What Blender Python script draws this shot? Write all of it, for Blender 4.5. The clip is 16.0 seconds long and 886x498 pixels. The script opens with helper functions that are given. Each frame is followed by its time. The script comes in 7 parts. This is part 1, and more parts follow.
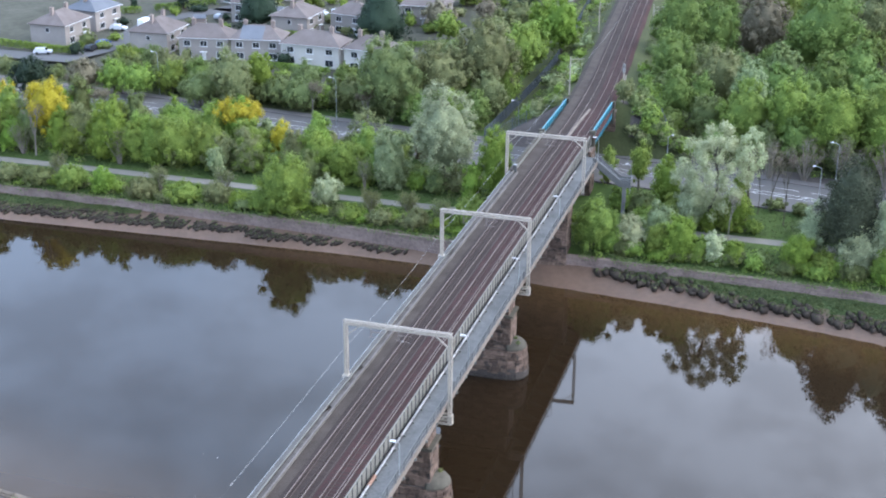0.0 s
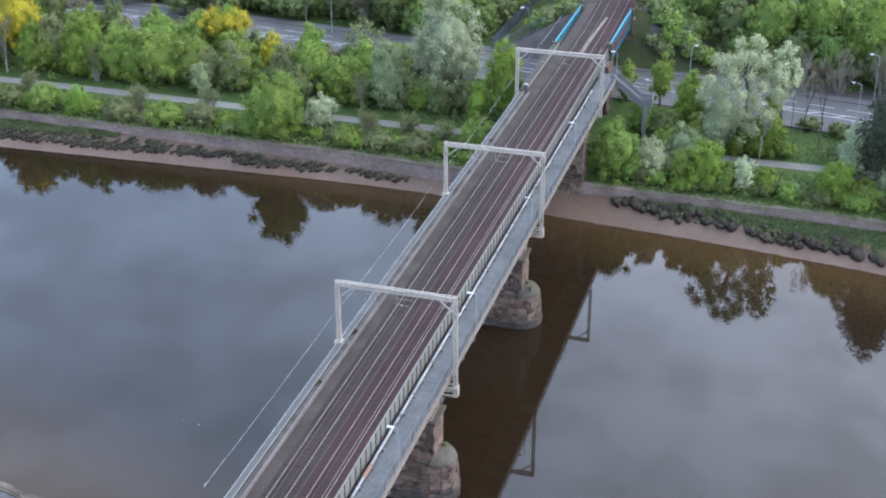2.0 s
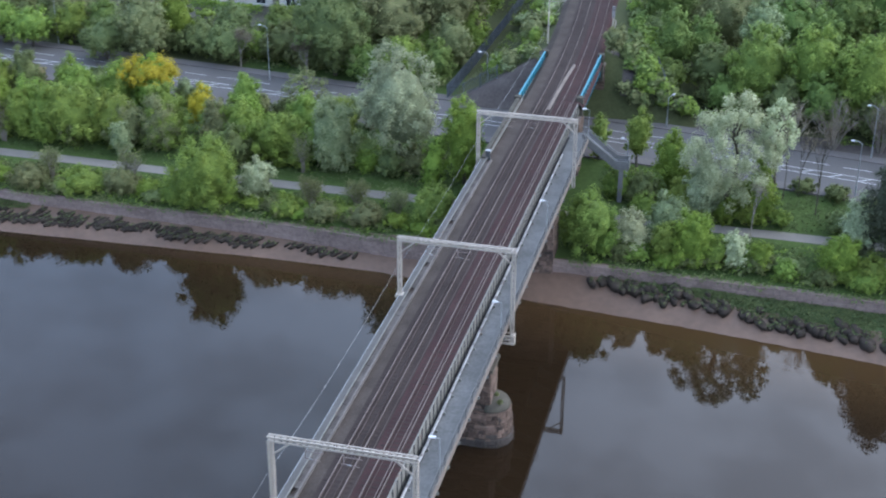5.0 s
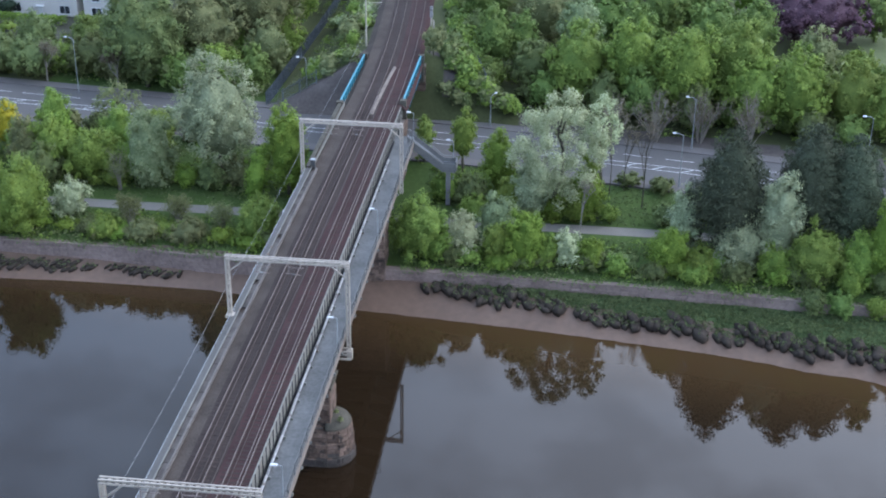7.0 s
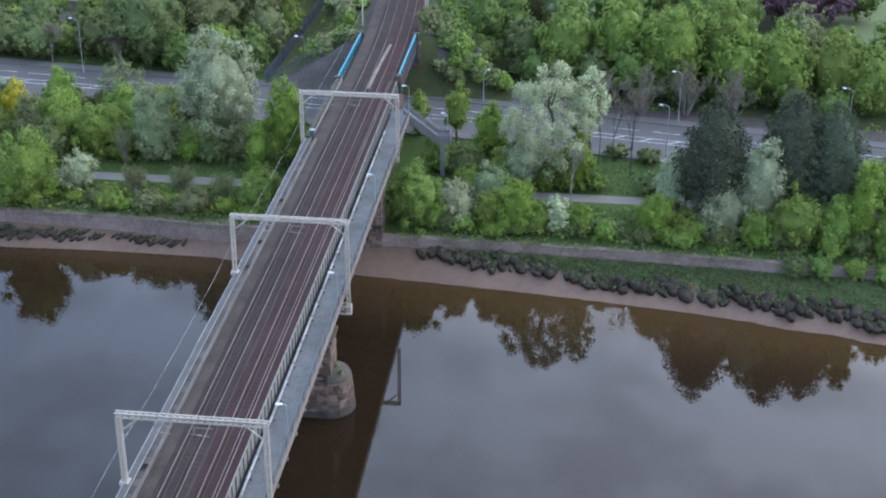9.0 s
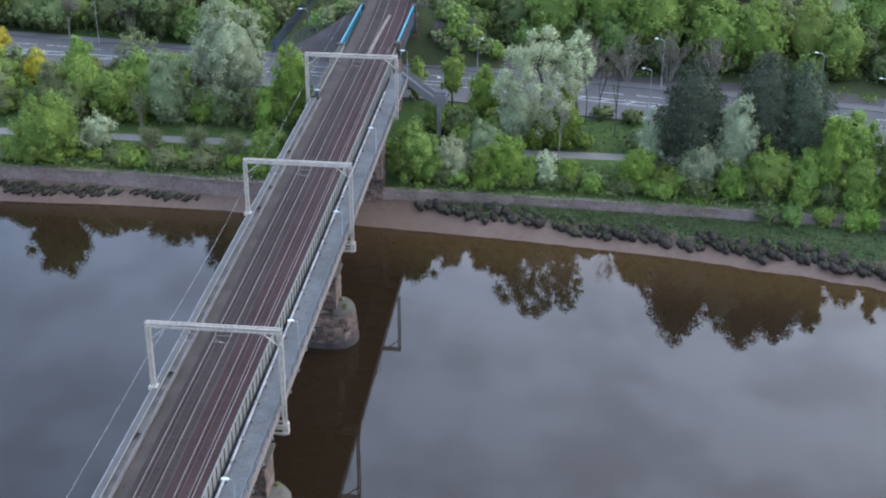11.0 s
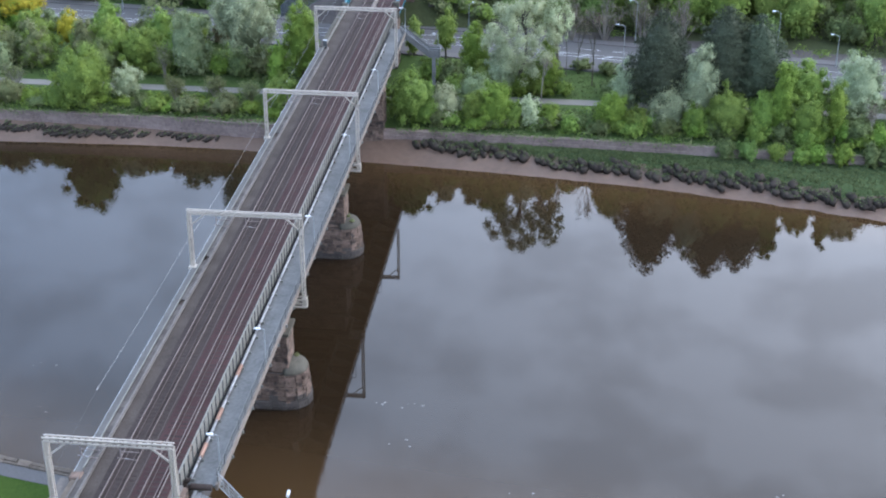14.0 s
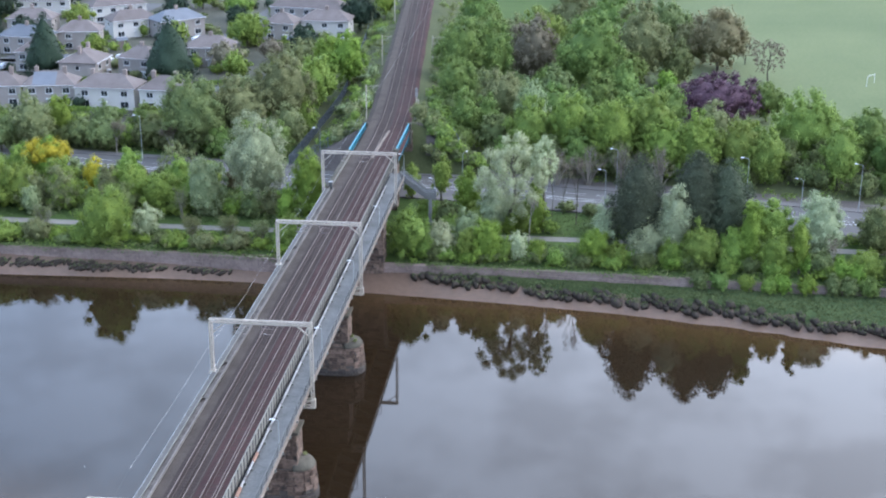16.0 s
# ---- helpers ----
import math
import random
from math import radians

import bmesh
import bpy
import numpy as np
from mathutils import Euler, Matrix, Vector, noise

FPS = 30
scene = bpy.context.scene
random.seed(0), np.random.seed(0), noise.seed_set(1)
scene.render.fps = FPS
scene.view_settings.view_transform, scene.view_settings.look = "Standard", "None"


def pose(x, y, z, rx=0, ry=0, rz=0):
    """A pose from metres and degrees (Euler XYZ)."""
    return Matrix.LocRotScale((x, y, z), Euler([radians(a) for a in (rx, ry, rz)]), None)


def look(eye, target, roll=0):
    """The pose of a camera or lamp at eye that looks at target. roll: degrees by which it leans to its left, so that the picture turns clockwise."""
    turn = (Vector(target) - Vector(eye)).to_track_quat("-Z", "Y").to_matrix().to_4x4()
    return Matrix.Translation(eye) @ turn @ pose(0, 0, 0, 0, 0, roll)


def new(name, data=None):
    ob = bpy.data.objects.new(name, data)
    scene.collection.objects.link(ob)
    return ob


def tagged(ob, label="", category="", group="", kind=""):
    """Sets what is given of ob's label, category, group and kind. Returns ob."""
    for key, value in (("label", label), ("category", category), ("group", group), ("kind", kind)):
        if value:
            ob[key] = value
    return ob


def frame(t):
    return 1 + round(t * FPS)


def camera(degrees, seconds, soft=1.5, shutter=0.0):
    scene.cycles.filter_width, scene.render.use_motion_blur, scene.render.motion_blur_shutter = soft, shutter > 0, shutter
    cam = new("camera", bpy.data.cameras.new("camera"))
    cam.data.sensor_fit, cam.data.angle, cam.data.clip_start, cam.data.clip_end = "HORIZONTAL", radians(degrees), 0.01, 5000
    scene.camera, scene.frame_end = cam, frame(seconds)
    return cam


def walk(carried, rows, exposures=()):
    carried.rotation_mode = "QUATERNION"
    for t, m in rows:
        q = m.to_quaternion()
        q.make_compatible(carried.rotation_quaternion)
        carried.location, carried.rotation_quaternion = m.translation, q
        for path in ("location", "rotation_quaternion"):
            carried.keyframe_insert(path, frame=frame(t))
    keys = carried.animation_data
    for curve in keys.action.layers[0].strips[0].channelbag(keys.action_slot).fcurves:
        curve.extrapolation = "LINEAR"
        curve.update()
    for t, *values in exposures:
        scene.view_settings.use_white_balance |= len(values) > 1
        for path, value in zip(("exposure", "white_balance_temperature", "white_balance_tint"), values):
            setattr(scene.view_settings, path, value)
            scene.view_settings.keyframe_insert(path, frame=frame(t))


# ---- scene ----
cam = camera(35.5, 16.0, soft=2.0, shutter=0.5)
PATH = [
    (0, (42.821, -128.443, 85.924), (16.632, -39.315, 48.904), 0.46),
    (0.5, (41.549, -123.841, 85.631), (15.305, -34.916, 48.166), 0.38),
    (1, (40.237, -119.444, 85.466), (14.265, -31.686, 45.167), 0.33),
    (1.5, (38.970, -114.831, 85.290), (13.233, -28.369, 42.139), 0.16),
    (2, (37.624, -109.993, 85.016), (11.991, -24.221, 40.451), -0.00),
    (2.5, (36.235, -105.309, 84.602), (10.558, -19.583, 39.973), -0.06),
    (3, (35.136, -100.480, 84.361), (9.238, -14.792, 39.787), -0.29),
    (5.5, (28.924, -82.361, 84.650), (10.044, 5.087, 39.971), 0.43),
    (6, (28.542, -81.060, 84.607), (14.204, 7.249, 39.930), 0.55),
    (6.5, (28.293, -80.432, 84.265), (17.085, 8.351, 39.633), 0.63),
    (7, (28.134, -80.772, 84.200), (18.468, 8.162, 39.508), 0.74),
    (7.5, (28.233, -81.811, 84.152), (18.759, 7.106, 39.385), 0.76),
    (8, (28.565, -83.485, 83.885), (19.111, 5.437, 39.124), 0.57),
    (8.5, (28.836, -85.810, 83.818), (19.432, 3.083, 38.990), 0.56),
    (9, (29.146, -88.541, 83.535), (19.773, 0.368, 38.733), 0.50),
    (11.5, (31.485, -106.713, 83.620), (22.184, -17.877, 38.658), 0.23),
    (12, (31.790, -110.670, 83.559), (22.627, -21.812, 38.611), 0.26),
    (12.5, (32.232, -114.821, 83.640), (23.131, -25.966, 38.674), 0.27),
    (13, (32.816, -119.329, 83.948), (23.748, -30.499, 38.926), 0.28),
    (13.5, (33.420, -123.738, 84.139), (24.359, -34.904, 39.125), 0.27),
    (14, (33.807, -128.001, 84.005), (24.833, -38.967, 39.369), 0.30),
    (14.5, (34.133, -132.223, 83.915), (25.161, -42.124, 41.468), 0.24),
    (15, (34.685, -136.768, 84.249), (25.606, -45.174, 45.157), 0.28),
    (15.5, (35.235, -141.547, 84.526), (26.051, -48.528, 48.986), 0.30),
    (16, (35.886, -146.318, 84.734), (26.601, -52.512, 51.353), 0.30),
]
EXPOSURES = [(0, 0.18, 6750, 10), (1.5, 0.1, 6700, 10), (3, -0.02, 6600, 10), (5.5, -0.28, 6450, 10), (9, -0.25, 6400, 10), (11.5, -0.23, 6450, 10), (12.5, -0.18, 6500, 10), (14, -0.01, 6550, 10), (16, 0.08, 6600, 10)]
walk(cam, [(t, look(eye, target, roll)) for t, eye, target, roll in PATH], EXPOSURES)

# ---- sky and sun: a soft overcast evening ----
SUN_AZ, SUN_EL = radians(68), radians(38)
world = bpy.data.worlds.new("overcast_sky")
scene.world = world
world.use_nodes = True
wn, wl = world.node_tree.nodes, world.node_tree.links
sky = wn.new("ShaderNodeTexSky")
sky.sky_type, sky.sun_disc = "NISHITA", False
sky.sun_elevation, sky.sun_rotation = SUN_EL, SUN_AZ
sky.air_density, sky.dust_density = 1.0, 2.5
clouds = wn.new("ShaderNodeTexNoise")
clouds.inputs["Scale"].default_value = 13.0
clouds.inputs["Detail"].default_value = 6.0
clouds.noise_dimensions = "4D"
clouds.inputs["W"].default_value = 2.3
clouds.inputs["Roughness"].default_value = 0.58
cover = wn.new("ShaderNodeMapRange")
cover.inputs["From Min"].default_value, cover.inputs["From Max"].default_value = 0.40, 0.60
cover.inputs["To Min"].default_value, cover.inputs["To Max"].default_value = 0.76, 1.04
wl.new(clouds.outputs["Fac"], cover.inputs["Value"])
over = wn.new("ShaderNodeMix")
over.data_type = "RGBA"
glow = wn.new("ShaderNodeVectorMath")
glow.operation = "DOT_PRODUCT"
glow.inputs[1].default_value = (math.sin(SUN_AZ), math.cos(SUN_AZ), 0)
side = wn.new("ShaderNodeMapRange")
side.inputs["From Min"].default_value, side.inputs["From Max"].default_value = -0.1, 0.62
veil = wn.new("ShaderNodeMix")
veil.data_type = "RGBA"
veil.inputs["A"].default_value, veil.inputs["B"].default_value = (14.0, 20.0, 31.0, 1), (42.3, 48.5, 61.0, 1)
aim = wn.new("ShaderNodeTexCoord")
stretch = wn.new("ShaderNodeMapping")
stretch.inputs["Scale"].default_value = (1.0, 1.0, 2.0)
wl.new(aim.outputs["Generated"], stretch.inputs["Vector"])
wl.new(stretch.outputs["Vector"], clouds.inputs["Vector"])
wl.new(aim.outputs["Generated"], glow.inputs[0])
wl.new(glow.outputs["Value"], side.inputs["Value"])
wl.new(side.outputs["Result"], veil.inputs["Factor"])
wl.new(veil.outputs["Result"], over.inputs["B"])
wl.new(cover.outputs["Result"], over.inputs["Factor"])
wl.new(sky.outputs["Color"], over.inputs["A"])
wl.new(over.outputs["Result"], wn["Background"].inputs["Color"])
wn["Background"].inputs["Strength"].default_value = 0.12

sun = new("sun", bpy.data.lights.new("sun", "SUN"))
sun.data.energy, sun.data.angle, sun.data.color = 1.0, radians(30), (1.0, 0.97, 0.93)
sun.matrix_basis = look((0, 0, 0), (math.sin(SUN_AZ) * -math.cos(SUN_EL), -math.cos(SUN_AZ) * math.cos(SUN_EL), -math.sin(SUN_EL)))


# ---- materials ----
def surface(name, dark, light, rough=0.8, grain=6.0, stain=0.25, bump=0.15, metal=0.0, spread=0.12, island=False, ior=1.45, rust=None, rusty=0.0):
    """Two tones mixed by grain and broad stains, with fine relief. spread: how far pieces differ from one another."""
    m = bpy.data.materials.new(name)
    m.use_nodes = True
    n, l = m.node_tree.nodes, m.node_tree.links
    b = n["Principled BSDF"]
    b.inputs["Roughness"].default_value, b.inputs["Metallic"].default_value, b.inputs["IOR"].default_value = rough, metal, ior
    b.inputs["Specular IOR Level"].default_value = 0.5 if rough < 0.5 else 0.3 if rough < 0.75 else 0.12
    co = n.new("ShaderNodeNewGeometry")
    fine, broad = n.new("ShaderNodeTexNoise"), n.new("ShaderNodeTexNoise")
    for tex, scale in ((fine, grain), (broad, stain)):
        tex.inputs["Scale"].default_value, tex.inputs["Detail"].default_value = scale, 5.0
        l.new(co.outputs["Position"], tex.inputs["Vector"])
    add = n.new("ShaderNodeMath")
    add.operation = "MULTIPLY_ADD"
    l.new(broad.outputs["Fac"], add.inputs[0])
    add.inputs[1].default_value = 1.1
    sub = n.new("ShaderNodeMath")
    sub.operation = "MULTIPLY_ADD"
    l.new(fine.outputs["Fac"], sub.inputs[0])
    sub.inputs[1].default_value, sub.inputs[2].default_value = 0.9, -0.5
    l.new(sub.outputs[0], add.inputs[2])
    mix = n.new("ShaderNodeMix")
    mix.data_type, mix.clamp_factor = "RGBA", True
    mix.inputs["A"].default_value, mix.inputs["B"].default_value = (*dark, 1), (*light, 1)
    l.new(add.outputs[0], mix.inputs["Factor"])
    out = mix.outputs["Result"]
    if rust:
        wear = n.new("ShaderNodeTexNoise")
        wear.inputs["Scale"].default_value, wear.inputs["Detail"].default_value = 1.3, 8.0
        l.new(co.outputs["Position"], wear.inputs["Vector"])
        edge = n.new("ShaderNodeMapRange")
        edge.inputs["From Min"].default_value, edge.inputs["From Max"].default_value = 0.72 - 0.35 * rusty, 0.8 - 0.3 * rusty
        l.new(wear.outputs["Fac"], edge.inputs["Value"])
        worn = n.new("ShaderNodeMix")
        worn.data_type = "RGBA"
        worn.inputs["B"].default_value = (*rust, 1)
        l.new(edge.outputs["Result"], worn.inputs["Factor"])
        l.new(out, worn.inputs["A"])
        out = worn.outputs["Result"]
    if spread:
        src = n.new("ShaderNodeNewGeometry").outputs["Random Per Island"] if island else n.new("ShaderNodeObjectInfo").outputs["Random"]
        rng = n.new("ShaderNodeMapRange")
        rng.inputs["To Min"].default_value, rng.inputs["To Max"].default_value = 1 - spread, 1 + spread
        l.new(src, rng.inputs["Value"])
        hsv = n.new("ShaderNodeHueSaturation")
        l.new(rng.outputs["Result"], hsv.inputs["Value"])
        l.new(out, hsv.inputs["Color"])
        out = hsv.outputs["Color"]
    l.new(out, b.inputs["Base Color"])
    if bump:
        bm_ = n.new("ShaderNodeBump")
        bm_.inputs["Strength"].default_value, bm_.inputs["Distance"].default_value = bump, 0.05
        l.new(fine.outputs["Fac"], bm_.inputs["Height"])
        l.new(bm_.outputs["Normal"], b.inputs["Normal"])
    return m


def foliage(name, dark, light, glow=0.2, rough=0.7):
    """Leaves: each one its own tone, some light passing through."""
    m = bpy.data.materials.new(name)
    m.use_nodes = True
    n, l = m.node_tree.nodes, m.node_tree.links
    b = n["Principled BSDF"]
    b.inputs["Roughness"].default_value, b.inputs["Specular IOR Level"].default_value = rough, 0.12
    geo, info = n.new("ShaderNodeNewGeometry"), n.new("ShaderNodeObjectInfo")
    co, tex, fine = n.new("ShaderNodeTexCoord"), n.new("ShaderNodeTexNoise"), n.new("ShaderNodeTexNoise")
    for t, sc, de in ((tex, 0.45, 3.0), (fine, 3.2, 3.0)):
        t.inputs["Scale"].default_value, t.inputs["Detail"].default_value = sc, de
        l.new(co.outputs["Object"], t.inputs["Vector"])
    ma, mb, mc = (n.new("ShaderNodeMath") for _ in range(3))
    for q in (ma, mb, mc):
        q.operation = "MULTIPLY_ADD"
    l.new(fine.outputs["Fac"], mc.inputs[0])
    mc.inputs[1].default_value, mc.inputs[2].default_value = 0.9, -0.52
    l.new(tex.outputs["Fac"], mb.inputs[0])
    mb.inputs[1].default_value = 0.8
    l.new(mc.outputs[0], mb.inputs[2])
    l.new(geo.outputs["Random Per Island"], ma.inputs[0])
    ma.inputs[1].default_value = 0.4
    l.new(mb.outputs[0], ma.inputs[2])
    relief = n.new("ShaderNodeBump")
    relief.inputs["Strength"].default_value, relief.inputs["Distance"].default_value = 0.7, 0.25
    l.new(fine.outputs["Fac"], relief.inputs["Height"])
    l.new(relief.outputs["Normal"], b.inputs["Normal"])
    mix = n.new("ShaderNodeMix")
    mix.data_type, mix.clamp_factor = "RGBA", True
    mix.inputs["A"].default_value, mix.inputs["B"].default_value = (*dark, 1), (*light, 1)
    l.new(ma.outputs[0], mix.inputs["Factor"])
    hsv, rng, rv = n.new("ShaderNodeHueSaturation"), n.new("ShaderNodeMapRange"), n.new("ShaderNodeMapRange")
    rng.inputs["To Min"].default_value, rng.inputs["To Max"].default_value = 0.485, 0.515
    rv.inputs["To Min"].default_value, rv.inputs["To Max"].default_value = 0.78, 1.08
    l.new(info.outputs["Random"], rng.inputs["Value"])
    l.new(info.outputs["Random"], rv.inputs["Value"])
    l.new(rng.outputs["Result"], hsv.inputs["Hue"])
    l.new(rv.outputs["Result"], hsv.inputs["Value"])
    l.new(mix.outputs["Result"], hsv.inputs["Color"])
    l.new(hsv.outputs["Color"], b.inputs["Base Color"])
    tr = n.new("ShaderNodeBsdfTranslucent")
    l.new(hsv.outputs["Color"], tr.inputs["Color"])
    ms = n.new("ShaderNodeMixShader")
    ms.inputs["Fac"].default_value = glow
    l.new(b.outputs["BSDF"], ms.inputs[1])
    l.new(tr.outputs["BSDF"], ms.inputs[2])
    l.new(ms.outputs["Shader"], n["Material Output"].inputs["Surface"])
    return m


LEAF = {
    "green": foliage("leaf_green", (0.042, 0.079, 0.016), (0.236, 0.302, 0.060)),
    "deep": foliage("leaf_deep_green", (0.036, 0.069, 0.019), (0.186, 0.243, 0.062)),
    "bright": foliage("leaf_bright", (0.049, 0.092, 0.014), (0.219, 0.300, 0.050)),
    "lime": foliage("leaf_lime", (0.055, 0.095, 0.018), (0.228, 0.290, 0.066)),
    "olive": foliage("leaf_olive", (0.056, 0.076, 0.031), (0.228, 0.228, 0.099)),
    "dull": foliage("leaf_dull", (0.041, 0.062, 0.024), (0.184, 0.208, 0.075)),
    "pale": foliage("leaf_pale", (0.068, 0.101, 0.040), (0.302, 0.345, 0.175)),
    "silver": foliage("leaf_silver", (0.097, 0.126, 0.067), (0.386, 0.413, 0.238)),
    "white": foliage("leaf_blossom", (0.117, 0.142, 0.060), (0.467, 0.480, 0.281)),
    "yellow": foliage("leaf_yellow", (0.170, 0.145, 0.016), (0.500, 0.420, 0.036), glow=0.2),
    "brown": foliage("leaf_bud_brown", (0.09, 0.074, 0.048), (0.205, 0.176, 0.12)),
    "bud": foliage("leaf_bud_olive", (0.092, 0.082, 0.042), (0.250, 0.212, 0.112)),
    "purple": foliage("leaf_copper", (0.030, 0.016, 0.023), (0.150, 0.080, 0.102)),
    "pine": foliage("leaf_pine", (0.022, 0.029, 0.017), (0.080, 0.094, 0.055), glow=0.1),
    "dark": foliage("leaf_conifer", (0.011, 0.021, 0.013), (0.034, 0.054, 0.032), glow=0.1),
    "reed": foliage("leaf_reed", (0.030, 0.042, 0.017), (0.130, 0.164, 0.064)),
}
BARK = surface("bark", (0.039, 0.033, 0.025), (0.105, 0.091, 0.072), 0.9, 8, 0.8, 0.5)
TWIG = surface("pale_twig", (0.120, 0.105, 0.086), (0.255, 0.225, 0.195), 0.9, 8, 0.8, 0.3)
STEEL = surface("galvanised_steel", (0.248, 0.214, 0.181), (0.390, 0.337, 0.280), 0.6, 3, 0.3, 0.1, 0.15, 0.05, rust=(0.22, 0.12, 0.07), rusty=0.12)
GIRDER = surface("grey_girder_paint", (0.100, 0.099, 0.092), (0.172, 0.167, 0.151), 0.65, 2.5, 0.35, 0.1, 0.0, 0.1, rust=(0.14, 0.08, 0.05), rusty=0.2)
WEB = surface("cream_grey_web_paint", (0.104, 0.097, 0.085), (0.165, 0.154, 0.134), 0.75, 2.5, 0.5, 0.1, 0.0, 0.1, rust=(0.12, 0.08, 0.06), rusty=0.3)
STIFF = surface("dark_stiffener_paint", (0.046, 0.047, 0.047), (0.080, 0.081, 0.081), 0.7, 3, 0.5, 0.1)
KERB = surface("pale_concrete", (0.052, 0.045, 0.040), (0.140, 0.124, 0.113), 0.85, 3, 0.22, 0.2)
LID = surface("trough_lid_concrete", (0.042, 0.036, 0.033), (0.090, 0.079, 0.072), 0.9, 4, 0.5, 0.2, spread=0.22)
QUAY = surface("rough_quay_stone", (0.040, 0.030, 0.023), (0.150, 0.120, 0.095), 0.95, 2.5, 0.4, 0.9, spread=0.3, island=True)
EDGE = surface("beige_edge_beam", (0.118, 0.093, 0.077), (0.200, 0.165, 0.140), 0.8, 3, 0.25, 0.1)
FOOT = surface("footway_surface", (0.044, 0.044, 0.043), (0.118, 0.118, 0.116), 0.85, 3, 0.35, 0.1)
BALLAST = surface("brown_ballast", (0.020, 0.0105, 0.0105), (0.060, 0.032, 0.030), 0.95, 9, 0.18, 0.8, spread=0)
OLD_BALLAST = surface("grey_brown_ballast", (0.017, 0.0125, 0.0112), (0.052, 0.040, 0.0355), 0.95, 7, 0.22, 0.9, spread=0)
CESS = surface("grey_cess_stone", (0.021, 0.0165, 0.0140), (0.074, 0.059, 0.050), 0.95, 5, 0.3, 1.0, spread=0)
SLEEPER = surface("concrete_sleeper", (0.022, 0.0150, 0.0137), (0.046, 0.0335, 0.0300), 0.9, 5, 0.4, 0.2, island=True)
RAIL = surface("rail_steel", (0.135, 0.108, 0.099), (0.190, 0.156, 0.144), 0.8, 4, 0.5, 0.0, 0.0, 0.0)
GUARD = surface("worn_guard_rail_steel", (0.046, 0.034, 0.030), (0.082, 0.064, 0.058), 0.8, 4, 0.4, 0.0)
RUSTY = surface("rusted_steel", (0.026, 0.018, 0.015), (0.052, 0.039, 0.033), 0.85, 5, 0.5, 0.2)
STONE = surface("sandstone_block", (0.041, 0.028, 0.022), (0.174, 0.121, 0.095), 0.92, 3.5, 0.45, 0.5, spread=0.38, rust=(0.042, 0.034, 0.029), rusty=0.5)
STONE_ISLAND = surface("sandstone_block_rest", (0.041, 0.028, 0.022), (0.174, 0.121, 0.095), 0.92, 3.5, 0.45, 0.5, spread=0.38, rust=(0.042, 0.034, 0.029), rusty=0.5, island=True)
TIDE = surface("weeded_stone", (0.019, 0.016, 0.014), (0.068, 0.055, 0.048), 0.7, 3, 0.4, 0.5, spread=0.25)
CAP = surface("mossy_cap_stone", (0.040, 0.036, 0.028), (0.091, 0.081, 0.065), 0.9, 3, 0.6, 0.4)
MORTAR = surface("mortar", (0.084, 0.071, 0.062), (0.160, 0.138, 0.121), 0.95, 5, 0.5, 0.3)
WALLSTONE = surface("river_wall_stone", (0.102, 0.074, 0.063), (0.254, 0.190, 0.166), 0.92, 2.5, 0.25, 0.5, spread=0.09, rust=(0.050, 0.043, 0.036), rusty=0.12)
WALLREST = surface("river_wall_rest", (0.102, 0.074, 0.063), (0.254, 0.190, 0.166), 0.92, 2.5, 0.25, 0.5, spread=0.09, rust=(0.050, 0.043, 0.036), rusty=0.12, island=True)
MUD = surface("river_mud", (0.067, 0.041, 0.029), (0.128, 0.081, 0.057), 0.55, 1.2, 0.12, 0.4, spread=0)
CLOD = surface("marsh_clod", (0.014, 0.010, 0.009), (0.053, 0.042, 0.033), 0.85, 2.5, 0.5, 0.6, island=True)
MARSH = surface("marsh_grass", (0.022, 0.038, 0.014), (0.056, 0.080, 0.032), 0.95, 2.2, 0.12, 0.8, spread=0)
TURF = surface("mown_turf", (0.012, 0.030, 0.004), (0.040, 0.064, 0.010), 0.95, 3.0, 0.12, 0.8, spread=0)
GRASS = surface("bank_grass", (0.022, 0.040, 0.010), (0.060, 0.088, 0.024), 0.95, 2.0, 0.08, 0.8, spread=0)
LAWN = surface("park_lawn", (0.058, 0.078, 0.034), (0.114, 0.127, 0.060), 0.95, 1.0, 0.03, 0.4, spread=0)
YARD = surface("garden_ground", (0.029, 0.030, 0.020), (0.085, 0.081, 0.064), 0.95, 0.8, 0.07, 0.5, spread=0)
SOIL = surface("leaf_litter_soil", (0.024, 0.032, 0.013), (0.068, 0.072, 0.032), 0.95, 2.0, 0.12, 0.7, spread=0)
FLANGE = surface("edge_flange_paint", (0.056, 0.052, 0.048), (0.100, 0.093, 0.086), 0.8, 3, 0.5, 0.1)
EARTH = surface("bare_earth", (0.041, 0.034, 0.031), (0.100, 0.085, 0.078), 0.95, 2.5, 0.25, 0.6, spread=0)
PATHM = surface("path_gravel", (0.110, 0.098, 0.086), (0.186, 0.168, 0.150), 0.95, 5, 0.3, 0.3, spread=0)
ASPHALT = surface("road_asphalt", (0.062, 0.058, 0.056), (0.102, 0.095, 0.092), 0.9, 4, 0.08, 0.2, spread=0)
STREET = surface("estate_street", (0.066, 0.065, 0.066), (0.100, 0.099, 0.100), 0.9, 4, 0.12, 0.2, spread=0)
PAVE = surface("pavement", (0.077, 0.069, 0.066), (0.123, 0.112, 0.106), 0.9, 4, 0.15, 0.2, spread=0)
PAINT = surface("road_paint", (0.330, 0.330, 0.330), (0.468, 0.468, 0.462), 0.7, 4, 0.5, 0.0)
